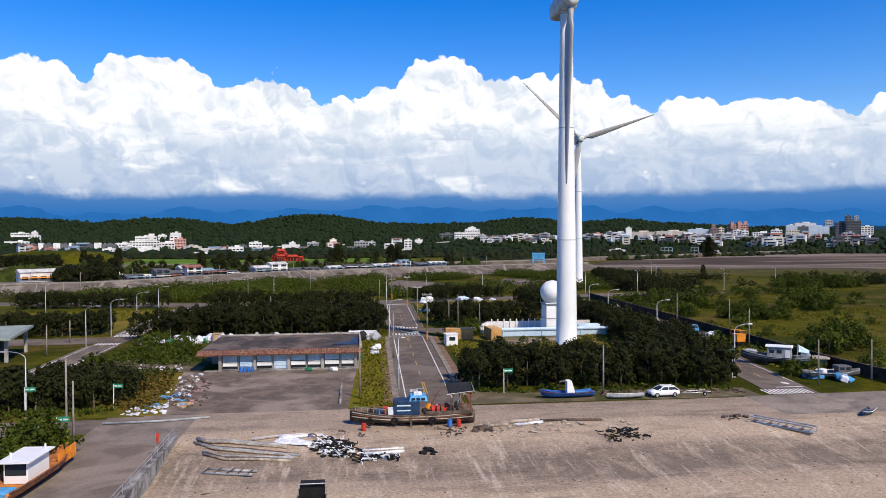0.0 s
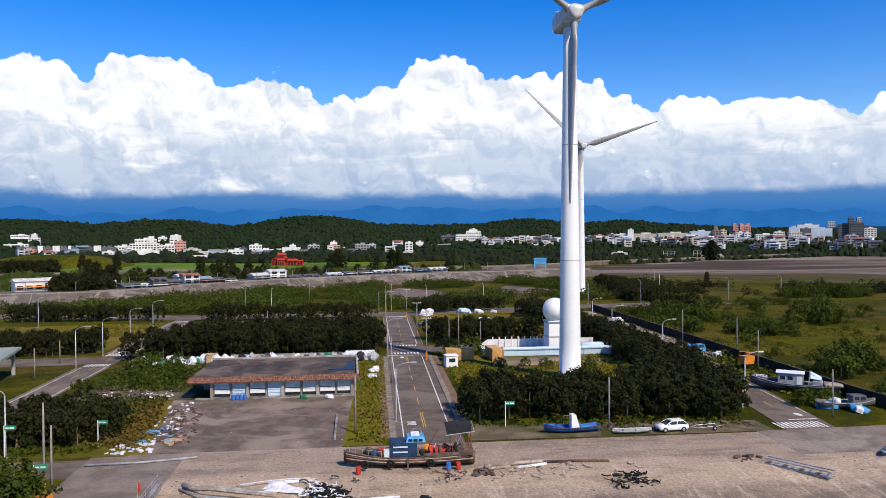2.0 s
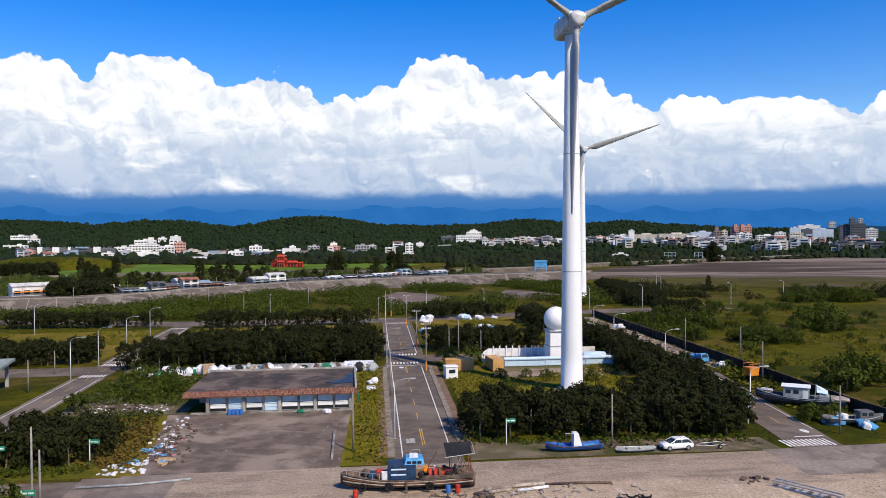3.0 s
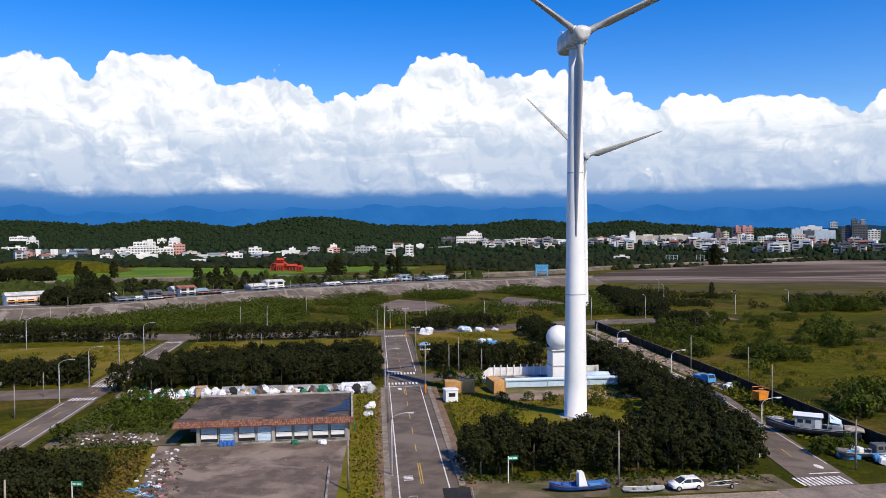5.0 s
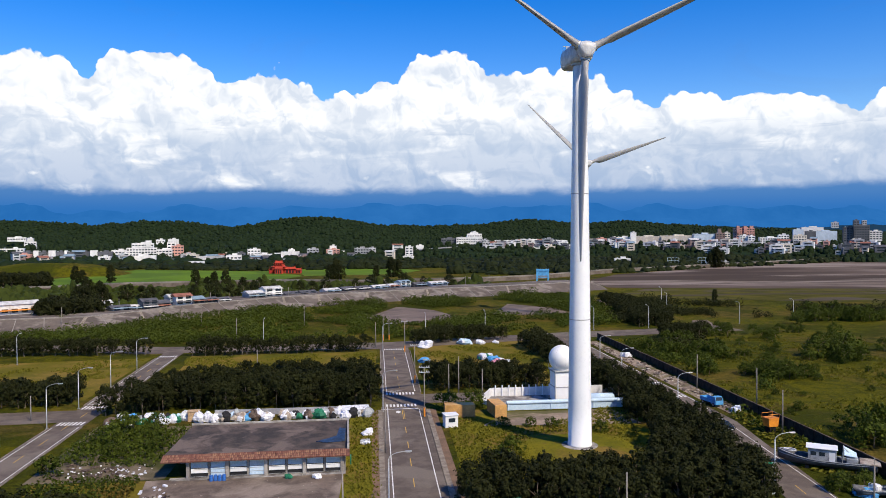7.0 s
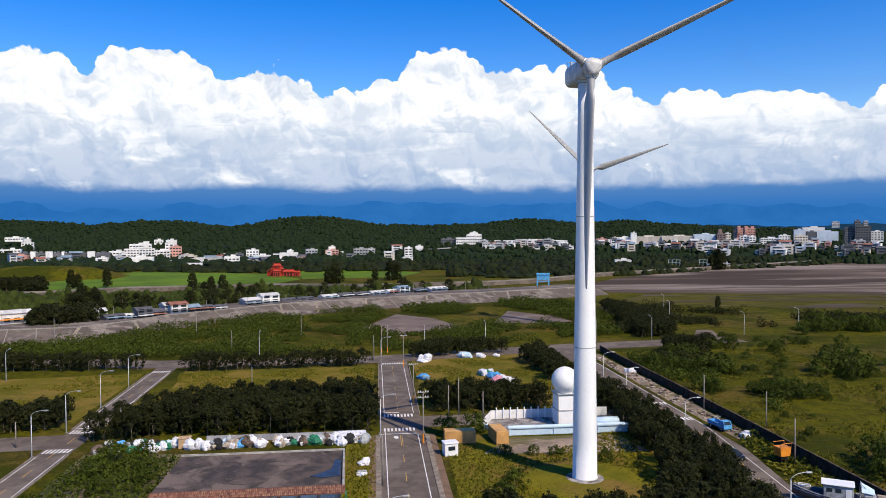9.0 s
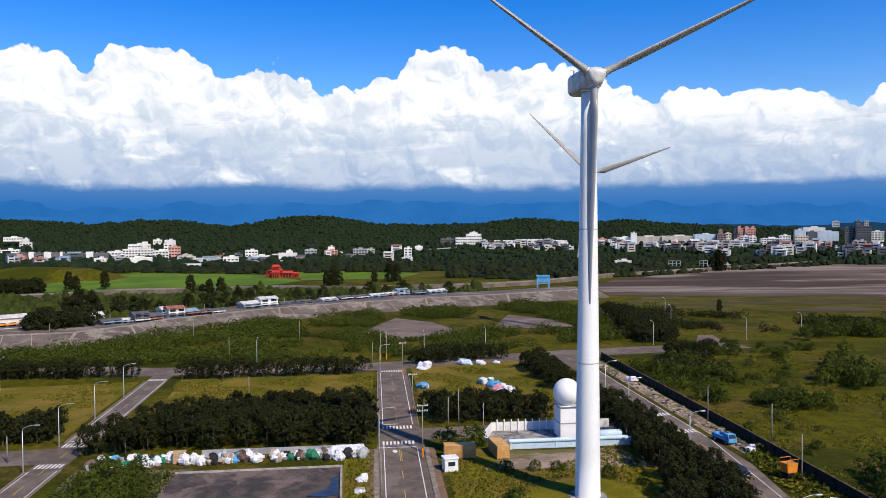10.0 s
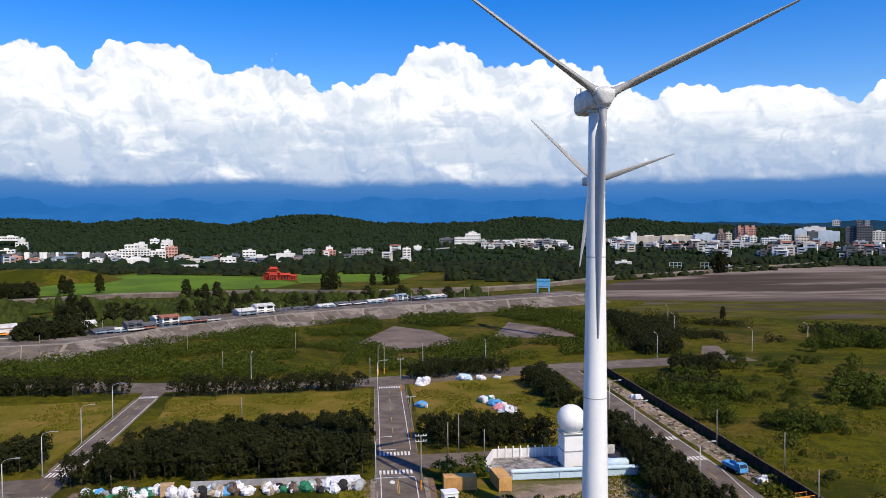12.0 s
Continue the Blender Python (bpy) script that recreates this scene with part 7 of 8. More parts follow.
def work_boat():
    ob = thing("work_boat", 4.6, 78.0, 0.05, -2, "large weathered wooden work boat aground with a blue wheelhouse", "boat")
    L, B, H = 15.4, 3.9, 1.35
    hull = part("hull", hull_geo(L, B, H, 0.55, 0.5), WOOD_OLD, ob, "dark weathered timber hull", True)
    for f, m in ((1.0, WOOD_OLD), (0.8, BAMBOO), (0.62, RUST), (0.4, BAMBOO)):
        for side in (-1, 1):
            part("strake", strake(L, B, H, 0.55, 0.5, f, side, 0.085), m, hull, "pale rubbing rail" if m != WOOD_OLD else "")
    house = part("wheelhouse", Geo().box(-2.3, -1.2, 1.0, 0.9, 1.2, 2.95, 0.06), NAVY, ob, "dark blue wheelhouse")
    part("wheelhouse_top", Geo().rings([[(-0.4, -1.25, 2.95), (1.9, -1.25, 2.95), (1.9, 1.25, 2.95), (-0.4, 1.25, 2.95)], [(-0.2, -1.0, 3.5), (1.7, -1.0, 3.5), (1.7, 1.0, 3.5), (-0.2, 1.0, 3.5)]]), SKY_BLUE, ob, "light blue cabin top")
    for i in range(3):
        part("window", Geo().box(-0.1 + 0.6 * i, -1.27, 3.05, 0.35 + 0.6 * i, -1.2, 3.35), GLASS_DARK, house)
    for z in (2.35, 1.75):
        part("writing_bar", Geo().box(-1.9, -1.24, z, -0.2, -1.2, z + 0.16), PALE_BLUE, house)
    part("roof_box", Geo().box(0.2, -0.4, 3.5, 1.2, 0.4, 3.85, 0.05), PLASTIC_WHITE, ob)
    part("white_panel", Geo().box(-3.0, -1.3, 1.15, -2.35, -1.2, 2.3, 0.03), PLASTIC_WHITE, ob, "white board")
    part("hatch", Geo().box(-4.5, -0.9, 1.1, -2.5, 0.9, 1.7, 0.08), NAVY, ob)
    for x in (2.4, 3.0, 3.5):
        part("winch_drum", Geo().tube([(x, -0.9, 1.75), (x + 0.35, -0.9, 1.75)], [0.62, 0.62], 16).moved(Matrix.Identity(4)), RED if x < 3.2 else RUST, ob, "red winch drum")
    part("winch_frame", Geo().tube([(2.0, -0.6, 1.0), (2.4, -0.6, 2.5), (4.0, -0.6, 2.3), (4.2, -0.6, 1.0)], 0.07, 6), RUST, ob)
    part("engine_box", Geo().box(3.8, -0.9, 1.1, 5.0, 0.6, 1.9, 0.08), RED, ob, "red engine casing")
    posts = [(5.0, -1.4), (5.0, 1.4), (7.2, -1.3), (7.2, 1.3), (6.1, -1.4), (6.1, 1.4)]
    for x, y in posts:
        part("post", Geo().tube([(x, y, 1.2), (x, y, 4.0)], 0.05, 6), RUST, ob)
    part("awning", Geo().rings([[(4.4, -1.7, 3.85), (7.3, -1.6, 4.15), (7.4, 1.6, 4.6), (4.3, 1.7, 4.5)], [(4.4, -1.7, 3.92), (7.3, -1.6, 4.22), (7.4, 1.6, 4.67), (4.3, 1.7, 4.57)]]), DARK, ob, "torn black awning")
    part("awning_rail", Geo().tube([(4.2, -1.7, 3.8), (7.6, -1.6, 4.15), (7.6, 1.6, 4.6)], 0.05, 6), STEEL, ob)
    part("brace", Geo().tube([(5.0, -1.4, 1.3), (6.1, -1.4, 3.9)], 0.045, 6), STEEL, ob)
    part("brace", Geo().tube([(7.2, -1.35, 1.4), (6.1, -1.4, 3.9)], 0.045, 6), RUST, ob)
    part("rag", Geo().ball((5.4, -1.3, 2.3), 0.4, 6, 8, (0.6, 0.5, 1.6), 0.2), DARK, ob, "dark cloth hanging from the frame")
    for x, y, r, m in ((2.2, 0.5, 0.45, ORANGE), (3.3, 0.7, 0.4, PLASTIC_WHITE), (4.3, 0.3, 0.5, RUST), (1.5, -0.9, 0.35, DARK), (-3.3, -0.9, 0.35, RUST), (-4.8, 0.4, 0.4, WOOD_OLD), (4.6, -1.1, 0.38, DARK)):
        part("gear_piece", Geo().ball((x, y, 1.45 + r * 0.6), r, 6, 9, (1.1, 0.9, 1.1), 0.25), m, ob)
    for k in range(6):
        x = -7.0 + 0.75 * k
        w = 0.35 + 0.28 * k
        part("rail_post", Geo().tube([(x, -w, 1.5), (x, -w, 2.2)], 0.03, 5), STEEL, ob)
    part("bow_rail", Geo().tube([(-7.2, 0, 2.35), (-7.0, -0.35, 2.25), (-5.5, -0.95, 2.2), (-3.25, -1.7, 2.1)], 0.03, 5), STEEL, ob)
    part("gunwale_board", Geo().box(1.6, -1.95, 1.5, 7.4, -1.8, 1.85, 0.03), WOOD_OLD, ob)
    part("hanging_frame", Geo().tube([(-0.2, 0.8, 2.95), (0.6, 0.8, 4.1), (1.4, 0.8, 4.1), (1.6, 0.8, 3.0)], 0.04, 5), STEEL, ob)
    part("netting", Geo().ball((6.2, 0, 1.6), 0.9, 7, 12, (1.2, 1.1, 0.7), 0.15), WOOD_OLD, ob)
    for x in (-3.6, -2.6, -1.2, 1.9):
        part("locker", Geo().box(x, 0.2, 1.05, x + 0.7, 1.2, 1.05 + random.uniform(0.5, 1.1), 0.05), random.choice((NAVY, RED, GREY_BOAT)), ob)
    part("mast", Geo().tube([(1.8, 0.6, 1.1), (3.4, 0.2, 4.0)], 0.06, 6), RUST, ob)
    for x in (-2.2, 2.4, -5.2):
        part("tyre", Geo().rings([[(x + (0.36 + 0.14 * math.cos(b)) * math.cos(a), -2.1 - 0.12 * math.sin(b), 0.75 + (0.36 + 0.14 * math.cos(b)) * math.sin(a)) for b in [2 * math.pi * j / 8 for j in range(8)]] for a in [2 * math.pi * i / 16 for i in range(17)]], False), BLACK_RUBBER, ob)
    for x in (-0.2,):
        part("prop", Geo().box(x - 0.1, -2.25, 0, x + 0.1, -2.05, 1.4), WOOD_OLD, ob)


work_boat()
barrel(-1.4, 75.1, RED, "red steel barrel beside the boat")
barrel(9.0, 75.4, PLASTIC_BLUE, "blue plastic barrel beside the boat")
barrel(10.1, 75.4, RED, "red and white barrel beside the boat")


def blue_boat():
    ob = thing("fishing_boat", 27.8, 90.0, 0.05, 2, "small bright blue fishing boat with a white wheelhouse", "boat")
    L, B, H = 7.8, 2.1, 0.75
    hull = part("hull", hull_geo(L, B, H, 0.55, 0.25), BLUE, ob, "bright blue hull", True)
    part("strake", strake(L, B, H, 0.55, 0.25, 0.62, -1, 0.05), RUST, hull)
    part("strake", strake(L, B, H, 0.55, 0.25, 1.0, -1, 0.05), BLUE, hull)
    part("wheelhouse", Geo().rings([[(-0.1, -0.55, 0.5), (1.1, -0.55, 0.5), (1.1, 0.55, 0.5), (-0.1, 0.55, 0.5)], [(-0.1, -0.5, 2.4), (0.55, -0.5, 2.4), (0.55, 0.5, 2.4), (-0.1, 0.5, 2.4)]]), WHITE, ob, "white wheelhouse")
    part("gantry", Geo().tube([(-1.2, -0.5, 0.5), (-1.2, -0.5, 2.4), (0.0, -0.5, 2.4)], 0.04, 6), STEEL, ob)
    part("locker", Geo().box(-2.2, -0.4, 0.45, -1.4, 0.4, 0.95, 0.04), BLUE, ob)
    part("deck_board", Geo().box(1.5, -0.6, 0.45, 3.2, 0.6, 0.6), SKY_BLUE, ob)


blue_boat()


def skiff(x, y, L, turn, material, label):
    ob = thing("skiff", x, y, ground_z(x, y) + 0.04, turn, label, "boat", "skiffs")
    hull = part("hull", hull_geo(L, L * 0.27, 0.42, 0.2, 0.05, 10, 0.28), material, ob, "", True)
    for k in (-0.15, 0.2):
        part("thwart", Geo().box(L * k, -L * 0.11, 0.3, L * k + 0.25, L * 0.11, 0.34), BAMBOO, ob)
    part("strake", strake(L, L * 0.27, 0.42, 0.2, 0.05, 1.0, -1, 0.04), WHITE, hull)


skiff(36.0, 88.4, 5.4, 178, GREY_BOAT, "narrow grey skiff on the verge")
skiff(63.5, 75.0, 4.5, 40, NAVY, "small dark blue skiff on the ramp")


def grey_boat():
    ob = thing("trawler", 73.2, 110.8, 0.25, -33, "laid-up grey trawler with a long cabin on blocks", "boat")
    L, B, H = 14.0, 3.6, 1.25
    hull = part("hull", hull_geo(L, B, H, 0.9, 0.3), surface("faded slate hull", (0.11, 0.115, 0.125), (0.07, 0.07, 0.075), 0.6, 0.7), ob, "faded slate-grey hull", True)
    for f in (1.0, 0.7):
        for side in (-1, 1):
            part("strake", strake(L, B, H, 0.9, 0.3, f, side, 0.07), GREY_BOAT, hull, "pale rail")
    cabin = part("cabin", Geo().box(-2.6, -1.3, 0.95, 1.4, 1.3, 3.0, 0.08), GREY_BOAT, ob, "pale grey cabin")
    part("cabin_roof", Geo().box(-2.9, -1.5, 3.0, 1.6, 1.5, 3.12, 0.04), WHITE, ob)
    part("door", Geo().box(0.4, -1.34, 1.0, 1.2, -1.3, 2.6), WHITE, cabin)
    for i in range(2):
        part("window", Geo().box(-2.2 + 1.2 * i, -1.33, 1.9, -1.4 + 1.2 * i, -1.29, 2.5), GLASS_DARK, cabin)
    part("gear_frame", Geo().tube([(2.2, -1.2, 1.0), (2.4, -1.2, 3.3), (2.4, 1.2, 3.3), (2.2, 1.2, 1.0)], 0.07, 6), STEEL, ob)
    part("gear_frame", Geo().tube([(2.4, 0, 3.3), (4.2, 0, 1.6)], 0.06, 6), STEEL, ob)
    part("net_bin", Geo().box(2.8, -0.9, 1.0, 4.4, 0.9, 1.9, 0.1), GREY_BOAT, ob)
    part("canvas", Geo().rings([[(2.5, -1.0, 2.3), (4.2, -0.8, 2.1), (4.2, 0.8, 2.4), (2.5, 1.0, 3.2)], [(2.5, -1.0, 2.36), (4.2, -0.8, 2.16), (4.2, 0.8, 2.46), (2.5, 1.0, 3.26)]]), PALE_BLUE, ob, "pale canvas flap")
    part("stern_deck", Geo().box(4.6, -1.7, 1.35, 7.4, 1.7, 1.55, 0.04), BAMBOO, ob)
    part("coil", Geo().tube([(-5.2 + 0.9 * math.cos(a), 0.6 * math.sin(a), 1.9 + 0.03 * a) for a in [0.5 * i for i in range(24)]], 0.06, 6), PLASTIC_WHITE, ob)
    for x in (-3, 0.5, 4):
        part("block", Geo().box(x, -1.2, -0.3, x + 0.6, 1.2, 0.15, 0.03), WOOD_OLD, ob)


grey_boat()


def second_boat():
    ob = thing("trawler", 74.2, 98.2, 0.1, 176, "small derelict grey boat beside blue tarpaulins", "boat")
    L, B, H = 9.0, 2.6, 0.95
    hull = part("hull", hull_geo(L, B, H, 0.5, 0.3), surface("worn grey hull", (0.17, 0.175, 0.18), (0.10, 0.10, 0.105), 0.7, 0.7), ob, "worn grey hull", True)
    part("strake", strake(L, B, H, 0.5, 0.3, 0.8, 1, 0.07), GREY_BOAT, hull)
    cabin = part("cabin", Geo().box(-2.6, -0.9, 0.7, -0.4, 0.9, 1.95, 0.06), surface("dull cabin", (0.13, 0.13, 0.135), None, 0.8, 0.7), ob)
    for i in range(2):
        part("window", Geo().box(-2.4 + 1.0 * i, 0.88, 1.3, -1.7 + 1.0 * i, 0.93, 1.75), GLASS_DARK, cabin)
    part("rail", Geo().tube([(0.5, 1.1, 0.9), (0.5, 1.1, 1.5), (3.5, 1.0, 1.5), (3.5, 1.0, 0.9)], 0.04, 6), STEEL, ob)


second_boat()


def orange_boat():
    ob = thing("dredger", -33.4, 60.5, 0.05, -93, "orange-planked flat boat with a white cabin", "boat")
    L, B, H = 15.5, 4.2, 1.2
    hull = part("hull", hull_geo(L, B, H, 0.25, 0.1, 14, 0.6), RUST_ORANGE, ob, "rust-orange hull", True)
    for f in (1.0, 0.7, 0.5):
        part("strake", strake(L, B, H, 0.25, 0.1, f, -1, 0.08), RUST, hull)
        part("strake", strake(L, B, H, 0.25, 0.1, f, 1, 0.08), RUST, hull)
    cabin = part("cabin", Geo().box(-1.8, -1.1, 0.6, 2.6, 1.1, 2.6, 0.05), WHITE, ob, "white cabin")
    part("cabin_roof", Geo().rings([[(-2.2, -1.5, 2.6), (3.2, -1.5, 2.6), (3.2, 1.5, 2.6), (-2.2, 1.5, 2.6)], [(-2.2, -1.5, 2.72), (3.2, -1.5, 2.72), (3.2, 1.5, 2.72), (-2.2, 1.5, 2.72)]]), WHITE, ob)
    part("window", Geo().box(2.58, -0.95, 1.35, 2.63, 0.95, 2.4), GLASS_DARK, cabin)
    part("vent", Geo().tube([(-1.4, 0.9, 2.7), (-1.4, 0.9, 3.2)], 0.1, 8), WHITE, ob)
    part("vent", Geo().tube([(1.6, -0.9, 2.7), (1.6, -0.9, 3.2)], 0.1, 8), WHITE, ob)
    for i in range(9):
        part("plank", Geo().box(-6.4 + 0.45 * i, -1.5, 0.62, -6.1 + 0.45 * i, 1.5, 1.0), RUST_ORANGE, ob)
    for i in range(10):
        part("rib", Geo().box(-6.6 + 0.42 * i, 1.5, 0.6, -6.45 + 0.42 * i, 1.7, 1.9), ORANGE, ob)
    for i in range(5):
        part("deck_plank", Geo().box(3.4 + 0.6 * i, -1.5, 0.6, 3.85 + 0.6 * i, 1.5, 0.75), ORANGE, ob)
    part("tarpaulin", Geo().box(5.6, -1.6, 0.9, 7.4, 1.6, 1.3, 0.1), SKY_BLUE, ob)


orange_boat()


# ---- vehicles ----
def car(x, y, turn, paint, label, z=0.0):
    """A compact SUV: lofted body, glasshouse, wheels, lamps."""
    ob = thing("car", x, y, z, turn, label, "car", "parked cars")
    rows = []
    for k, w, lo, hi in ((-2.2, 0.72, 0.45, 0.72), (-2.1, 0.84, 0.32, 0.86), (-1.3, 0.91, 0.26, 0.98), (0.0, 0.92, 0.26, 1.0), (1.4, 0.91, 0.28, 1.02), (2.05, 0.86, 0.34, 1.0), (2.2, 0.74, 0.45, 0.85)):
        rows.append([(k, -w, lo + 0.1), (k, -w * 0.94, lo), (k, w * 0.94, lo), (k, w, lo + 0.1), (k, w, hi - 0.12), (k, w * 0.93, hi), (k, -w * 0.93, hi), (k, -w, hi - 0.12)])
    body = part("body", Geo().rings(rows), paint, ob, "", True)
    cab = []
    for z0, a, b, w in ((0.96, -1.3, 2.1, 0.86), (1.22, -0.8, 1.86, 0.80), (1.44, -0.25, 1.45, 0.70)):
        cab.append([(a, -w, z0), (b, -w, z0), (b, w, z0), (a, w, z0)])
    part("glasshouse", Geo().rings(cab), GLASS_DARK, ob)
    part("roof", Geo().box(-0.38, -0.72, 1.43, 1.5, 0.72, 1.53, 0.05), paint, ob)
    for lower, upper in ((-1.22, -0.32), (0.42, 0.45), (2.02, 1.42)):
        for s in (-1, 1):
            part("pillar", Geo().tube([(lower, s * 0.86, 0.96), (upper, s * 0.71, 1.46)], 0.055, 5), paint, ob)
    for px in (-1.35, 1.35):
        for s in (-1, 1):
            wheel = part("wheel", Geo().tube([(px, s * 0.72, 0.34), (px, s * 0.94, 0.34)], 0.34, 18), BLACK_RUBBER, ob)
            part("rim", Geo().tube([(px, s * 0.93, 0.34), (px, s * 0.955, 0.34)], 0.21, 12), STEEL, wheel)
    for s in (-1, 1):
        part("headlight", Geo().box(-2.19, s * 0.62 - 0.14, 0.66, -2.08, s * 0.62 + 0.14, 0.8, 0.02), PLASTIC_WHITE, ob)
        part("tail_light", Geo().box(2.1, s * 0.66 - 0.1, 0.8, 2.2, s * 0.66 + 0.1, 1.0, 0.02), RED, ob)
        part("mirror", Geo().box(-0.85, s * 0.98 - 0.08, 1.0, -0.68, s * 0.98 + 0.08, 1.14, 0.02), paint, ob)
    part("bumper", Geo().box(-2.26, -0.7, 0.3, -2.1, 0.7, 0.5, 0.03), BLACK_RUBBER, ob)
    part("number_plate", Geo().box(-2.28, -0.25, 0.42, -2.25, 0.25, 0.54), WHITE, ob)


car(41.7, 88.8, 4, surface("white car paint", (0.82, 0.82, 0.82), (0.78, 0.78, 0.78), 0.2, 0.25, bump=0.0, spec=0.6), "white compact SUV parked on the apron", 0.03)
car(68.4, 134.6, 102, surface("black car paint", (0.012, 0.012, 0.014), (0.016, 0.016, 0.018), 0.2, 0.2, bump=0.0, spec=0.6), "black car on the narrow street", 0.03)


def trailer(x, y, turn):
    ob = thing("boat_trailer", x, y, ground_z(x, y) + 0.03, turn, "empty grey boat trailer", "trailer")
    for s in (-0.7, 0.7):
        part("beam", Geo().tube([(-2.2, s * 0.1, 0.45), (-1.0, s, 0.5), (2.0, s, 0.5)], 0.05, 6), STEEL, ob)
        wheel = part("wheel", Geo().tube([(0.9, s * 1.15, 0.3), (0.9, s * 1.4, 0.3)], 0.3, 14), BLACK_RUBBER, ob)
        part("rim", Geo().tube([(0.9, s * 1.39, 0.3), (0.9, s * 1.42, 0.3)], 0.16, 10), STEEL, wheel)
    for k in (-0.8, 0.4, 1.8):
        part("cross_bar", Geo().tube([(k, -0.7, 0.5), (k, 0.7, 0.5)], 0.045, 6), STEEL, ob)


trailer(46.6, 88.8, 8)


def truck(x, y, z, turn, paint, label, open_bed=True):
    ob = thing("truck", x, y, z, turn, label, "truck", "trucks")
    part("chassis", Geo().box(-2.6, -0.8, 0.5, 2.6, 0.8, 0.75), BLACK_RUBBER, ob)
    cab = part("cab", Geo().rings([[(-2.7, -0.95, 0.55), (-1.2, -0.95, 0.55), (-1.2, 0.95, 0.55), (-2.7, 0.95, 0.55)], [(-2.7, -0.95, 1.35), (-1.2, -0.95, 1.35), (-1.2, 0.95, 1.35), (-2.7, 0.95, 1.35)], [(-2.35, -0.85, 2.15), (-1.2, -0.85, 2.15), (-1.2, 0.85, 2.15), (-2.35, 0.85, 2.15)]]), paint, ob)
    part("windscreen", Geo().rings([[(-2.7, -0.8, 1.42), (-2.66, -0.8, 1.42), (-2.66, 0.8, 1.42), (-2.7, 0.8, 1.42)], [(-2.4, -0.72, 2.08), (-2.36, -0.72, 2.08), (-2.36, 0.72, 2.08), (-2.4, 0.72, 2.08)]]), GLASS_DARK, cab)
    part("bed", Geo().box(-1.1, -1.0, 0.75, 2.7, 1.0, 0.9), paint, ob)
    for s in (-1.0, 0.94):
        part("side_board", Geo().box(-1.1, s, 0.9, 2.7, s + 0.06, 1.5), paint, ob)
    part("tail_board", Geo().box(2.64, -0.94, 0.9, 2.7, 0.94, 1.5), paint, ob)
    part("head_board", Geo().box(-1.1, -0.94, 0.9, -1.04, 0.94, 1.9), paint, ob)
    for px in (-1.9, 1.6):
        for s in (-1, 1):
            wheel = part("wheel", Geo().tube([(px, s * 0.75, 0.4), (px, s * 1.0, 0.4)], 0.4, 16), BLACK_RUBBER, ob)
            part("rim", Geo().tube([(px, s * 0.99, 0.4), (px, s * 1.02, 0.4)], 0.22, 10), STEEL, wheel)
    return ob


truck(75.4, 154.0, 0.0, 100, SKY_BLUE, "light blue truck parked on the bare strip")
t = truck(-6.3, 50.9, ground_z(-6.3, 50.9) + 0.05, -90, BLACK_RUBBER, "black pickup truck carrying a white bundle")
part("cargo", Geo().ball((1.0, 0.1, 1.15), 0.75, 6, 10, (1.3, 0.9, 0.5), 0.12), PLASTIC_WHITE, t, "white bundle")
t.scale = (1.2, 1.25, 1.15)
part("rack", Geo().tube([(-1.0, -0.95, 1.4), (-1.0, -0.95, 2.3), (-1.0, 0.95, 2.3), (-1.0, 0.95, 1.4)], 0.05, 6), STEEL, t)


def loader(x, y):
    ob = thing("lift_bucket", x, y, 0.3, 12, "orange lift bucket on a dark stand", "machine")
    part("stand", Geo().box(-0.7, -0.6, -0.3, 0.7, 0.6, 0.9, 0.05), BLACK_RUBBER, ob)
    part("bucket", Geo().rings([[(-1.0, -0.8, 0.9), (1.0, -0.8, 0.9), (1.0, 0.8, 0.9), (-1.0, 0.8, 0.9)], [(-1.2, -0.9, 2.5), (1.2, -0.9, 2.5), (1.2, 0.9, 2.5), (-1.2, 0.9, 2.5)]]), ORANGE, ob, "orange bucket")
    part("rail", Geo().tube([(-1.2, -0.9, 2.5), (-1.2, -0.9, 3.2), (1.2, -0.9, 3.2), (1.2, -0.9, 2.5)], 0.06, 6), ORANGE, ob)
    part("rail", Geo().tube([(-1.2, 0.9, 2.5), (-1.2, 0.9, 3.2), (1.2, 0.9, 3.2), (1.2, 0.9, 2.5)], 0.06, 6), ORANGE, ob)


loader(75.9, 131.6)


# ---- timber, pipes, heaps ----
def log(points, r, material, label, group="loose poles and pipes", name="pole"):
    x, y = points[0]
    ob = thing(name, x, y, ground_z(x, y), 0, label, name, group)
    part("shaft", Geo().tube([(a - x, b - y, ground_z(a, b) - ground_z(x, y) + r + 0.03 + dz) for (a, b), dz in zip(points, [0] * len(points))], r, 8), material, ob, "", True)
    return ob


def bundle_of_poles(lines, count, r, materials, label):
    """Slender bent poles that lie side by side, each one a thing."""
    for i in range(count):
        pts = [(a + random.uniform(-0.25, 0.25), b + (i - count / 2) * 2.1 * r + random.uniform(-0.1, 0.1)) for a, b in lines]
        if i % 2:
            pts = pts[:-1] + [((pts[-1][0] + pts[-2][0]) / 2 + random.uniform(-1, 1.2), (pts[-1][1] + pts[-2][1]) / 2)]
        log(pts, r * random.uniform(0.8, 1.15), materials[i % len(materials)], label)


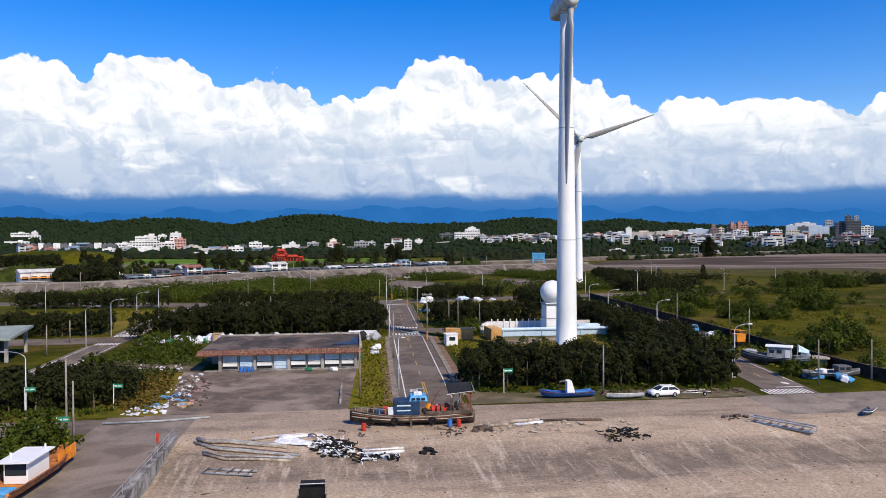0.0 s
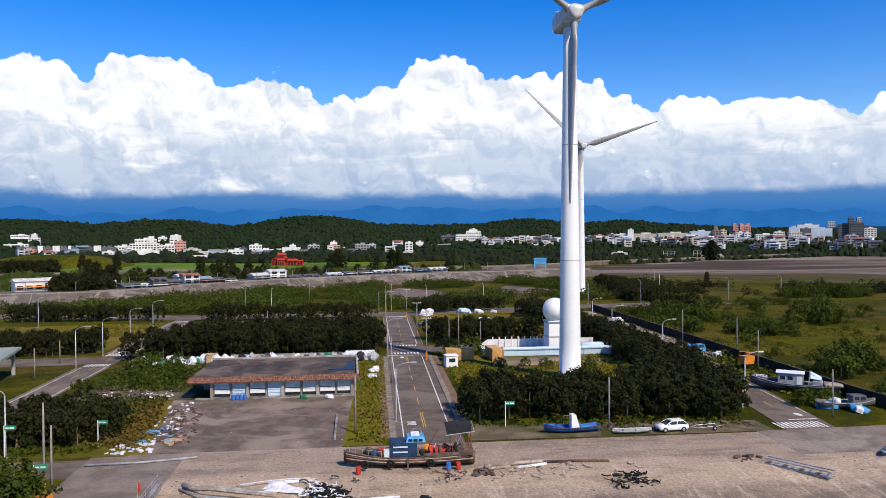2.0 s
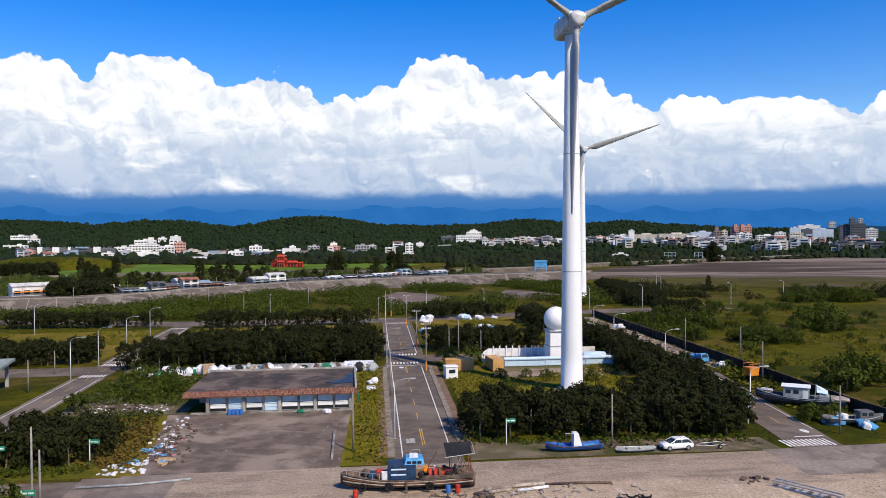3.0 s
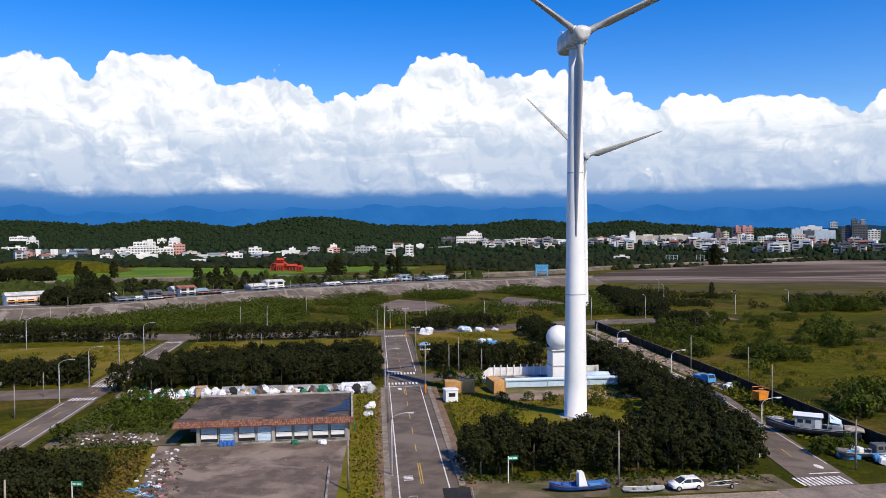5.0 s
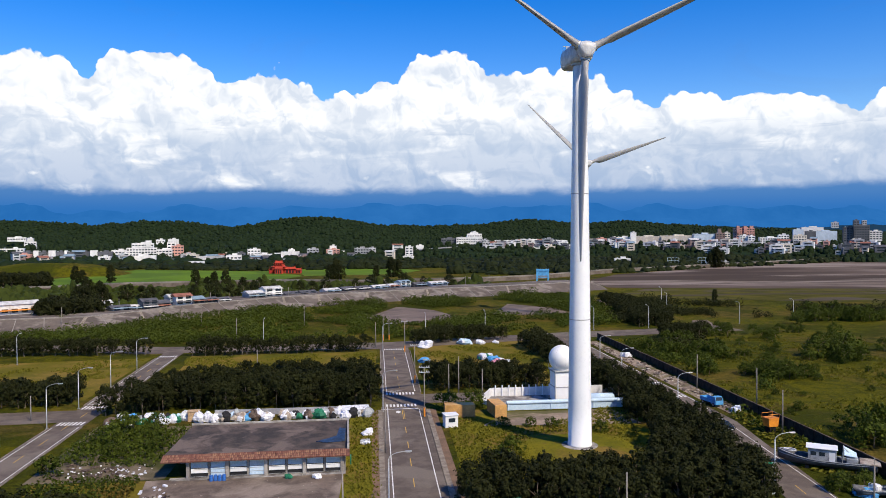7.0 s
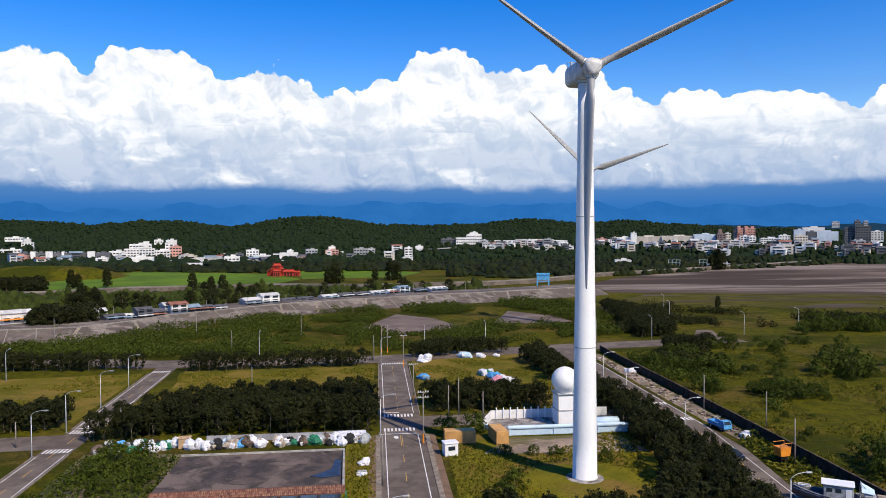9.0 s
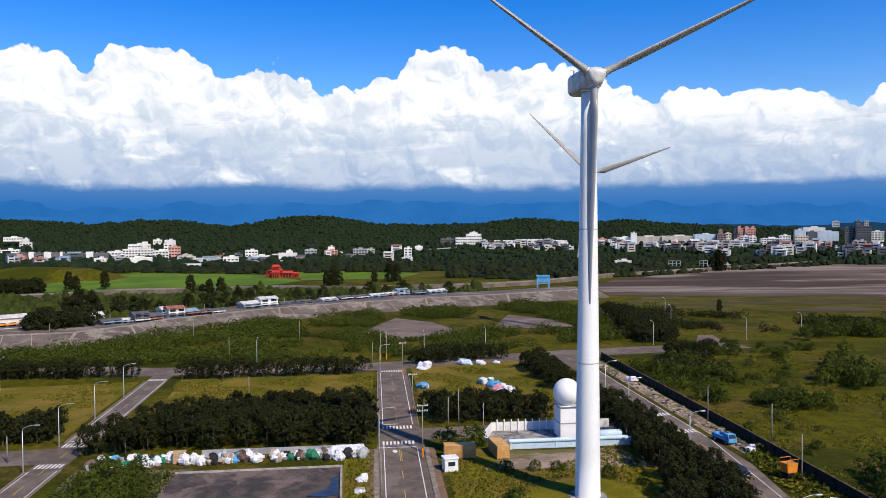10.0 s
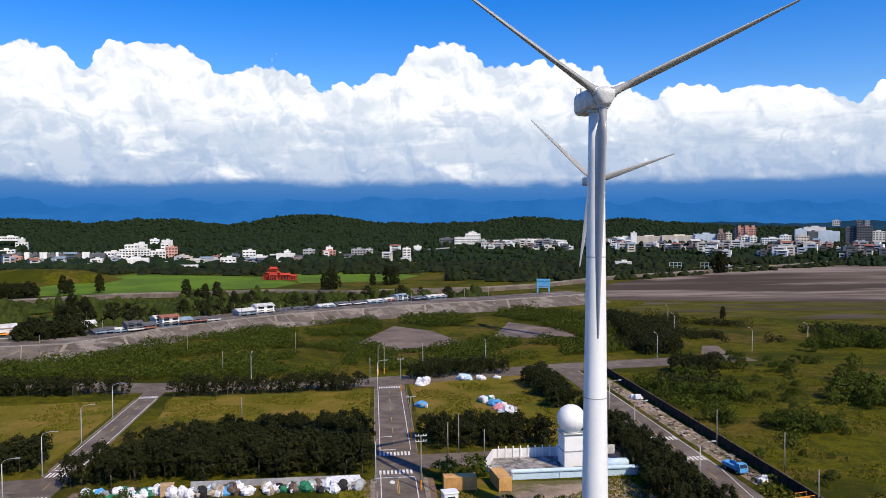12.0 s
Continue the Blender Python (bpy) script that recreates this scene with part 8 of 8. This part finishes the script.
bundle_of_poles([(-20.4, 73.6), (-19.0, 72.3), (-16.9, 72.2), (-13.0, 70.6), (-10.0, 69.6)], 3, 0.16, (BAMBOO, GREY_BOAT, BAMBOO), "long bent pale pole lying on the ramp")
bundle_of_poles([(-20.2, 72.2), (-17.7, 70.0), (-14.6, 69.0), (-10.2, 67.4), (-8.6, 66.6)], 3, 0.15, (BAMBOO, GREY_BOAT, WOOD_OLD), "long bent grey pole lying on the ramp")
bundle_of_poles([(-18.8, 68.6), (-16.3, 67.0), (-13.1, 66.6), (-9.2, 65.9)], 3, 0.17, (BAMBOO, WOOD_OLD, GREY_BOAT), "long weathered pole lying on the ramp")
bundle_of_poles([(-14.1, 72.6), (-11.4, 73.7), (-8.9, 74.0), (-6.0, 74.2)], 2, 0.14, (BAMBOO, PLASTIC_WHITE), "weathered brown pole on the apron")
bundle_of_poles([(-11.0, 73.2), (-8.6, 73.2), (-6.4, 73.6)], 2, 0.15, (PLASTIC_WHITE,), "short white float pipe on the apron")


def raft():
    """The frame of a broken raft: two poles and rungs."""
    ob = thing("broken_raft", -15.2, 63.1, ground_z(-15.2, 63.1) + 0.1, -15, "broken grey raft frame lying on the ramp", "raft")
    for s in (-0.6, 0.6):
        part("beam", Geo().tube([(-2.6, s, 0.1), (0, s, 0.06), (2.7, s * 0.9, 0.12)], 0.15, 8), GREY_BOAT, ob, "", True)
    for k in (-2.3, -1.2, 0.1, 1.3, 2.3):
        part("rung", Geo().tube([(k, -0.75, 0.24), (k + random.uniform(-0.2, 0.2), 0.75, 0.24)], 0.07, 6), WOOD_OLD, ob)


raft()


def sheet_pile():
    """Loose white sheets slumped over one another."""
    ob = thing("sheet_pile", -9.4, 71.0, ground_z(-9.4, 71.0) + 0.02, -18, "pile of crumpled white sheeting on the ramp", "heap")
    for k, (a, b, s, h) in enumerate(((0, 0, 1.0, 0.5), (-0.8, 0.5, 0.8, 0.7), (0.9, -0.3, 0.75, 0.4))):
        geo = Geo()
        for j in range(9):
            for i in range(13):
                u, v = i / 6 - 1, j / 4 - 1
                geo.v.append((a + 1.9 * s * u, b + 0.9 * s * v, 0.03 * (k + 1) + h * max(0, 1 - u * u) * max(0, 1 - v * v) + 0.10 * abs(noise.noise((u * 2.5 + k, v * 2.5, 7)))))
        geo.f = [(j * 13 + i, j * 13 + i + 1, (j + 1) * 13 + i + 1, (j + 1) * 13 + i) for j in range(8) for i in range(12)]
        part("sheet", geo, PLASTIC_WHITE, ob)


sheet_pile()
for i in range(4):
    log([(-2.0 + 0.2 * i, 67.7 - 0.42 * i), (0.5, 67.8 - 0.42 * i), (2.9, 67.9 - 0.4 * i)], 0.17, PLASTIC_WHITE if i % 2 else BAMBOO, "short pale float pipe", name="pipe")
log([(13.2, 75.3), (17.0, 76.2), (20.4, 76.6)], 0.22, BAMBOO, "bleached tree trunk on the apron")
log([(13.5, 74.5), (16.2, 75.2)], 0.2, BAMBOO, "bleached tree trunk on the apron")
log([(16.8, 74.6), (19.6, 75.3), (20.6, 75.6)], 0.2, PLASTIC_WHITE, "white plastic float pipe", name="pipe")
log([(20.5, 76.5), (24.5, 76.5), (28.2, 76.1)], 0.16, WOOD_OLD, "dark pole on the apron")
log([(-33.5, 82.2), (-27.0, 82.6), (-20.9, 83.9)], 0.14, GREY_BOAT, "long pale grey pipe along the verge", name="pipe")
for i in range(3):
    log([(-19.6 + 0.45 * i, 52.0), (-19.2 + 0.45 * i, 55.5)], 0.16, PLASTIC_WHITE, "white float pipe by the wall", name="pipe")


def truss(x, y, turn):
    ob = thing("steel_truss", x, y, ground_z(x, y) + 0.05, turn, "grey steel truss lying on the ramp", "truss")
    for s in (-0.5, 0.5):
        for z in (0.1, 0.75):
            part("chord", Geo().tube([(-3.8, s, z), (3.8, s, z)], 0.085, 6), STEEL, ob)
    for i in range(9):
        k = -3.8 + 0.95 * i
        for s in (-0.5, 0.5):
            part("strut", Geo().tube([(k, s, 0.1), (min(k + 0.95, 3.8), s, 0.75)], 0.035, 5), STEEL, ob)
        part("rung", Geo().tube([(k, -0.5, 0.75), (k, 0.5, 0.75)], 0.035, 5), STEEL, ob)
    for i in range(12):
        k = -3.75 + 0.63 * i
        part("deck_plank", Geo().box(k, -0.46, 0.16, k + 0.52, 0.46, 0.21, 0.01), GREY_BOAT if i % 3 else WOOD_OLD, ob)


truss(48.9, 70.2, -55)


def heap(x, y, r, h, material, label, name="tarpaulin_heap", category="heap", group="covered heaps", turn=None):
    """A crumpled covered heap."""
    ob = thing(name, x, y, ground_z(x, y), random.uniform(0, 360) if turn is None else turn, label, category, group)
    g = Geo().ball((0, 0, h * 0.3), r, 6, 9, (1.15, 0.8, h / r * 0.62), 0.2, -0.5)
    g.v = [(a, b, max(c, -0.05)) for a, b, c in g.v]
    part("cover", g, material, ob)
    for i in range(4):
        a = random.uniform(0, 6.28)
        k = random.uniform(0.25, 0.55) * r
        piece = Geo().box(-k, -k * 0.7, 0, k, k * 0.7, k * random.uniform(0.8, 1.8), k * 0.2)
        piece.moved(Matrix.Translation((r * 0.75 * math.cos(a), r * 0.6 * math.sin(a), random.uniform(-0.05, h * 0.35))) @ Matrix.Rotation(random.uniform(0, 3), 4, "Z") @ Matrix.Rotation(random.uniform(-0.5, 0.5), 4, "X"))
        part("package", piece, random.choice((material, material, material, GREY_BOAT, PLASTIC_WHITE)), ob)
    return ob


rng = random.Random(3)
stock = [(PLASTIC_WHITE, "white plastic sheeting over stored gear"), (PLASTIC_WHITE, "white plastic sheeting over stored gear"), (BAMBOO, "pile of bleached timber and nets"), (PALE_BLUE, "pale blue sheet over stored gear"), (SKY_BLUE, "bright blue sheet over stored gear"), (GREEN_TARP, "green sheet over stored gear"), (DARK, "black sheet over stored gear"), (GREY_BOAT, "grey sheet over stored gear"), (WOOD_OLD, "pile of old timber and nets")]
for i in range(74):
    x = -47 + 49.5 * i / 73 + rng.uniform(-0.5, 0.5)
    m, words = rng.choice(stock) if -34 > x or x > -27 else stock[0]
    if -27 < x < -15 and rng.random() < 0.25:
        continue
    heap(x, 154.0 + rng.uniform(-1.4, 1.6), rng.uniform(0.7, 1.45), rng.uniform(1.1, 2.2), m, words, "gear_heap", "heap", "stored gear behind the workshop")
ob = thing("crate", -33, 153.6, 0.0, 5, "tan plywood crate behind the workshop", "crate")
part("box", Geo().box(0, 0, 0, 2.2, 1.8, 1.9, 0.04), CARDBOARD, ob)
part("lid", Geo().box(-0.1, -0.1, 1.9, 2.3, 1.9, 2.0, 0.02), CARDBOARD, ob)
setting("wall_back_yard", Geo().box(-28.5, 157.6, 0, 1.5, 157.9, 1.2), TOWN_GREY, "low grey wall behind the workshop", "wall")
ob = thing("lean_to", -2.6, 153.0, 0, 2, "low white sheet-roofed lean-to", "shelter")
part("roof", Geo().rings([[(-0.2, 0, 1.5), (5.2, 0, 1.5), (5.2, 2.6, 1.8), (-0.2, 2.6, 1.8)], [(-0.2, 0, 1.6), (5.2, 0, 1.6), (5.2, 2.6, 1.9), (-0.2, 2.6, 1.9)]]), PLASTIC_WHITE, ob)
for a in (0, 4.9):
    for b in (0.1, 2.4):
        part("post", Geo().box(a, b, 0, a + 0.1, b + 0.1, 1.6), STEEL, ob)

for x, y, r, h, m, words in ((35.5, 246.5, 2.3, 1.9, PALE_BLUE, "pale blue tarpaulin tent in the fallow plot"), (41, 246, 1.6, 1.2, PLASTIC_WHITE, "white covered heap in the fallow plot"), (46, 247, 1.2, 0.9, PLASTIC_WHITE, "white covered heap in the fallow plot"),
                             (19.3, 214, 2.1, 1.5, SKY_BLUE, "blue tarpaulin heap in the fallow plot"), (37.2, 217.5, 2.2, 1.6, GREEN_TARP, "green tarpaulin heap in the fallow plot"), (38.6, 213, 2.2, 1.7, SKY_BLUE, "bright blue tarpaulin heap"),
                             (39.4, 208.5, 2.0, 1.4, PINK, "pink and white covered heap"), (40.3, 204.5, 2.3, 1.4, PLASTIC_WHITE, "white plastic covered heap"), (21.6, 241, 2.4, 0.8, PLASTIC_WHITE, "flat white sheet in the fallow plot"),
                             (71.5, 98.8, 1.7, 0.9, SKY_BLUE, "light blue tarpaulin beside the boats"), (74.8, 96.0, 1.6, 0.8, SKY_BLUE, "light blue tarpaulin beside the boats"), (77.6, 147.6, 1.3, 0.8, PLASTIC_WHITE, "white scrap heap beside the truck"), (-10.2, 116.6, 0.6, 0.7, GREEN_TARP, "green covered bundle at the workshop"),
                             (-5.8, 116.2, 0.8, 0.7, PLASTIC_WHITE, "white scrap machine at the workshop"), (2.0, 140, 1.4, 0.7, PLASTIC_WHITE, "white plastic scrap on the verge"), (1.6, 134, 1.0, 0.5, PLASTIC_WHITE, "white plastic scrap on the verge"), (79, 215, 1.6, 1.0, PLASTIC_WHITE, "white scrap in the bare strip")):
    heap(x, y, r, h, m, words)


def tangle(outline, count, material, label):
    """Bent hoses, ropes and strips in a loose heap."""
    geo = Geo()
    xs, ys = [p[0] for p in outline], [p[1] for p in outline]
    n = 0
    while n < count:
        x, y = random.uniform(min(xs), max(xs)), random.uniform(min(ys), max(ys))
        if not inside(outline, x, y):
            continue
        n += 1
        a, z = random.uniform(0, 6.28), ground_z(x, y) + random.uniform(0.05, 0.45)
        pts, bend = [], random.uniform(-0.9, 0.9)
        for k in range(5):
            pts.append((x, y, max(z + 0.15 * math.sin(k * 1.3 + a), ground_z(x, y) + 0.05)))
            x, y, a = x + 0.32 * math.cos(a), y + 0.32 * math.sin(a), a + bend
        geo.tube(pts, random.uniform(0.04, 0.11), 5)
    return tagged(part("scrap", geo, material), label, "scrap", "", "stuff")


def rubble(name, outline, count, sizes, material, label, category="rubble"):
    """Broken pieces that nobody could count."""
    geo = Geo()
    xs, ys = [p[0] for p in outline], [p[1] for p in outline]
    n = 0
    while n < count:
        x, y = random.uniform(min(xs), max(xs)), random.uniform(min(ys), max(ys))
        if not inside(outline, x, y):
            continue
        n += 1
        s = random.uniform(*sizes)
        b = Geo().box(-s * random.uniform(0.5, 1.2), -s * 0.5, 0, s * random.uniform(0.5, 1.2), s * 0.5, s * random.uniform(0.25, 0.7))
        geo.add(b.moved(Matrix.Translation((x, y, ground_z(x, y) + 0.03)) @ Matrix.Rotation(random.uniform(0, 6.28), 4, "Z") @ Matrix.Rotation(random.uniform(-0.3, 0.3), 4, "X")).v, b.f)
    return tagged(part(name, geo, material), label, category, "", "stuff")


rubble("rubbish", [(-29.5, 92), (-26.0, 92), (-27.5, 116), (-31, 114)], 60, (0.08, 0.4), PLASTIC_WHITE, "white plastic rubbish along the yard edge")
rubble("rubbish", [(-28.0, 93), (-24.5, 93), (-25.5, 108), (-28.5, 108)], 14, (0.1, 0.35), PINK, "pink and red rubbish along the yard edge")
rubble("rubbish", [(-29, 92), (-23, 90), (-24.5, 112), (-30, 112)], 50, (0.1, 0.5), WOOD_OLD, "dark wooden rubbish along the yard edge")
rubble("rubbish", [(-26.8, 90.5), (-25, 90.5), (-25, 93), (-26.8, 93)], 5, (0.6, 1.1), CARDBOARD, "flattened cardboard in the yard")
rubble("rubbish", [(-33, 86.8), (-27, 87.2), (-28, 92), (-33, 91)], 34, (0.15, 0.5), PLASTIC_WHITE, "white rubbish and rubble on the verge")
tangle([(76.6, 146), (79, 146), (79.6, 166), (77.4, 166)], 40, WOOD_OLD, "tangled dark scrap round the truck")
tangle([(76.6, 146), (79, 146), (79.6, 166), (77.4, 166)], 16, GREY_BOAT, "tangled grey scrap round the truck")
tangle([(-30, 92), (-24, 92), (-25, 112), (-30, 112)], 30, WOOD_OLD, "broken sticks among the yard rubbish")
tangle([(-31, 88), (-25, 90), (-26, 100), (-31, 98)], 16, SKY_BLUE, "blue ropes among the yard rubbish")
rubble("rubble", [(-46, 121), (-33, 119.5), (-31, 126), (-45, 127)], 55, (0.1, 0.35), PLASTIC_WHITE, "white rubbish in the weeds")
rubble("rubble", [(-47, 120), (-36, 119), (-35, 124), (-47, 128)], 80, (0.15, 0.5), WOOD_OLD, "broken brown rubble beside the yard")
rubble("rubble", [(75.5, 148), (79.4, 150), (80.2, 205), (79, 240), (76, 240), (75.4, 180)], 160, (0.15, 0.6), BAMBOO, "pale broken rubble on the bare strip")
rubble("rubble", [(75.5, 148), (79.4, 150), (80.2, 205), (79, 240), (76, 240), (75.4, 180)], 110, (0.15, 0.6), WOOD_OLD, "dark scrap timber on the bare strip")
SCRAP_HEAP = [(-7.2, 69.2), (-5.6, 72.8), (-4.2, 71.6), (-2.8, 69.4), (-2.0, 65.4), (-4.6, 65.8)]
tangle(SCRAP_HEAP, 85, BLACK_RUBBER, "tangle of black hoses and net ropes")
tangle(SCRAP_HEAP, 50, PLASTIC_WHITE, "white hoses and strips among black nets")
tangle([(-2.2, 64.8), (2.4, 64.8), (2.4, 66.0), (-2.0, 66.0)], 22, BLACK_RUBBER, "black hoses beside the pipes")
tangle([(-2.2, 64.8), (2.4, 64.8), (2.4, 65.8), (-2.0, 65.8)], 12, PLASTIC_WHITE, "white hoses beside the pipes")
tangle([(-14, 73), (12, 71), (14, 75), (0, 73.5)], 16, WOOD_OLD, "driftwood sticks scattered on the apron")
tangle([(10, 71.5), (32, 70), (34, 76), (12, 76)], 26, BAMBOO, "pale driftwood sticks on the apron")
tangle([(26, 67.8), (31, 67.5), (31.5, 72), (27, 72.5)], 18, BLACK_RUBBER, "heap of dark driftwood and black nets")
tangle([(26, 67.8), (31, 67.5), (31.5, 72), (27, 72.5)], 5, LEAF_YELLOW, "dry stalks on the driftwood")
rubble("scrap", [(-6.6, 66.2), (-3.6, 65.8), (-2.6, 70.5), (-6.2, 71.5)], 45, (0.12, 0.4), BLACK_RUBBER, "heap of black rubber and net scraps", "scrap")
rubble("scrap", [(-6.4, 66.6), (-3.8, 66.2), (-3.0, 70.0), (-6.0, 71.0)], 40, (0.1, 0.35), PLASTIC_WHITE, "white scraps among black nets", "scrap")
rubble("scrap", [(-2.0, 65.2), (2.6, 65.4), (2.4, 66.4), (-1.8, 66.2)], 22, (0.12, 0.35), BLACK_RUBBER, "black floats under the pipes", "scrap")
rubble("scrap", [(4.6, 66.0), (6.0, 65.6), (6.2, 67.2), (5.0, 67.6)], 16, (0.2, 0.6), BLACK_RUBBER, "small heap of black scrap", "scrap")
rubble("scrap", [(26, 68.0), (30.5, 67.6), (31, 71.8), (27, 72)], 20, (0.15, 0.45), BLACK_RUBBER, "small heap of dark driftwood and scrap", "scrap")
rubble("scrap", [(11.6, 72.8), (13.8, 72.8), (14, 74.8), (12, 75)], 26, (0.2, 0.6), WOOD_OLD, "dark driftwood beside the boat", "scrap")
rubble("scrap", [(44, 74), (47, 74), (47, 76), (44, 76)], 12, (0.2, 0.6), WOOD_OLD, "dark driftwood on the apron", "scrap")
rubble("pebbles", [(-22, 48), (70, 48), (75, 76), (-22, 76)], 700, (0.03, 0.13), BAMBOO, "scattered stones and chips on the ramp", "stones")
rubble("pebbles", [(-22, 48), (70, 48), (75, 76), (-22, 76)], 160, (0.03, 0.15), WOOD_OLD, "scattered driftwood chips on the ramp", "chips")
rubble("chips", [(-27, 87), (-3.5, 87), (-2.5, 116), (-28, 116)], 70, (0.03, 0.14), BAMBOO, "chips and litter on the yard", "chips")
rubble("weeds", [(24, 90), (55, 89.6), (55, 91.5), (24, 92)], 60, (0.2, 0.5), WOOD_OLD, "dead wood under the trees", "dead wood")
tagged(setting("yard_edge", Geo().box(-4.6, 90, 0, -4.3, 104, 0.35, 0.03), WALL_CONCRETE, "low concrete edge in the yard", "kerb"))
for x, y, s, st in ((-38, 62, 1.5, BUSHES), (-40, 66, 1.7, BUSHES), (-37.5, 69, 1.2, BUSHES), (-42, 60, 1.8, BUSHES), (-39, 57, 1.4, BUSHES), (-43, 69, 1.6, BUSHES), (-36, 72.6, 0.9, BUSHES), (-35.3, 66.8, 1.5, BUSHES), (-35.0, 69.4, 1.4, BUSHES), (-36.0, 64.0, 1.4, BUSHES), (-36.6, 70.6, 1.7, BUSHES), (72.6, 101, 1.1, BUSHES), (68.5, 100.5, 1.0, BUSHES), (70.5, 103, 0.9, BUSHES)):
    plant(st, x, y, s, "bushes near the shore")
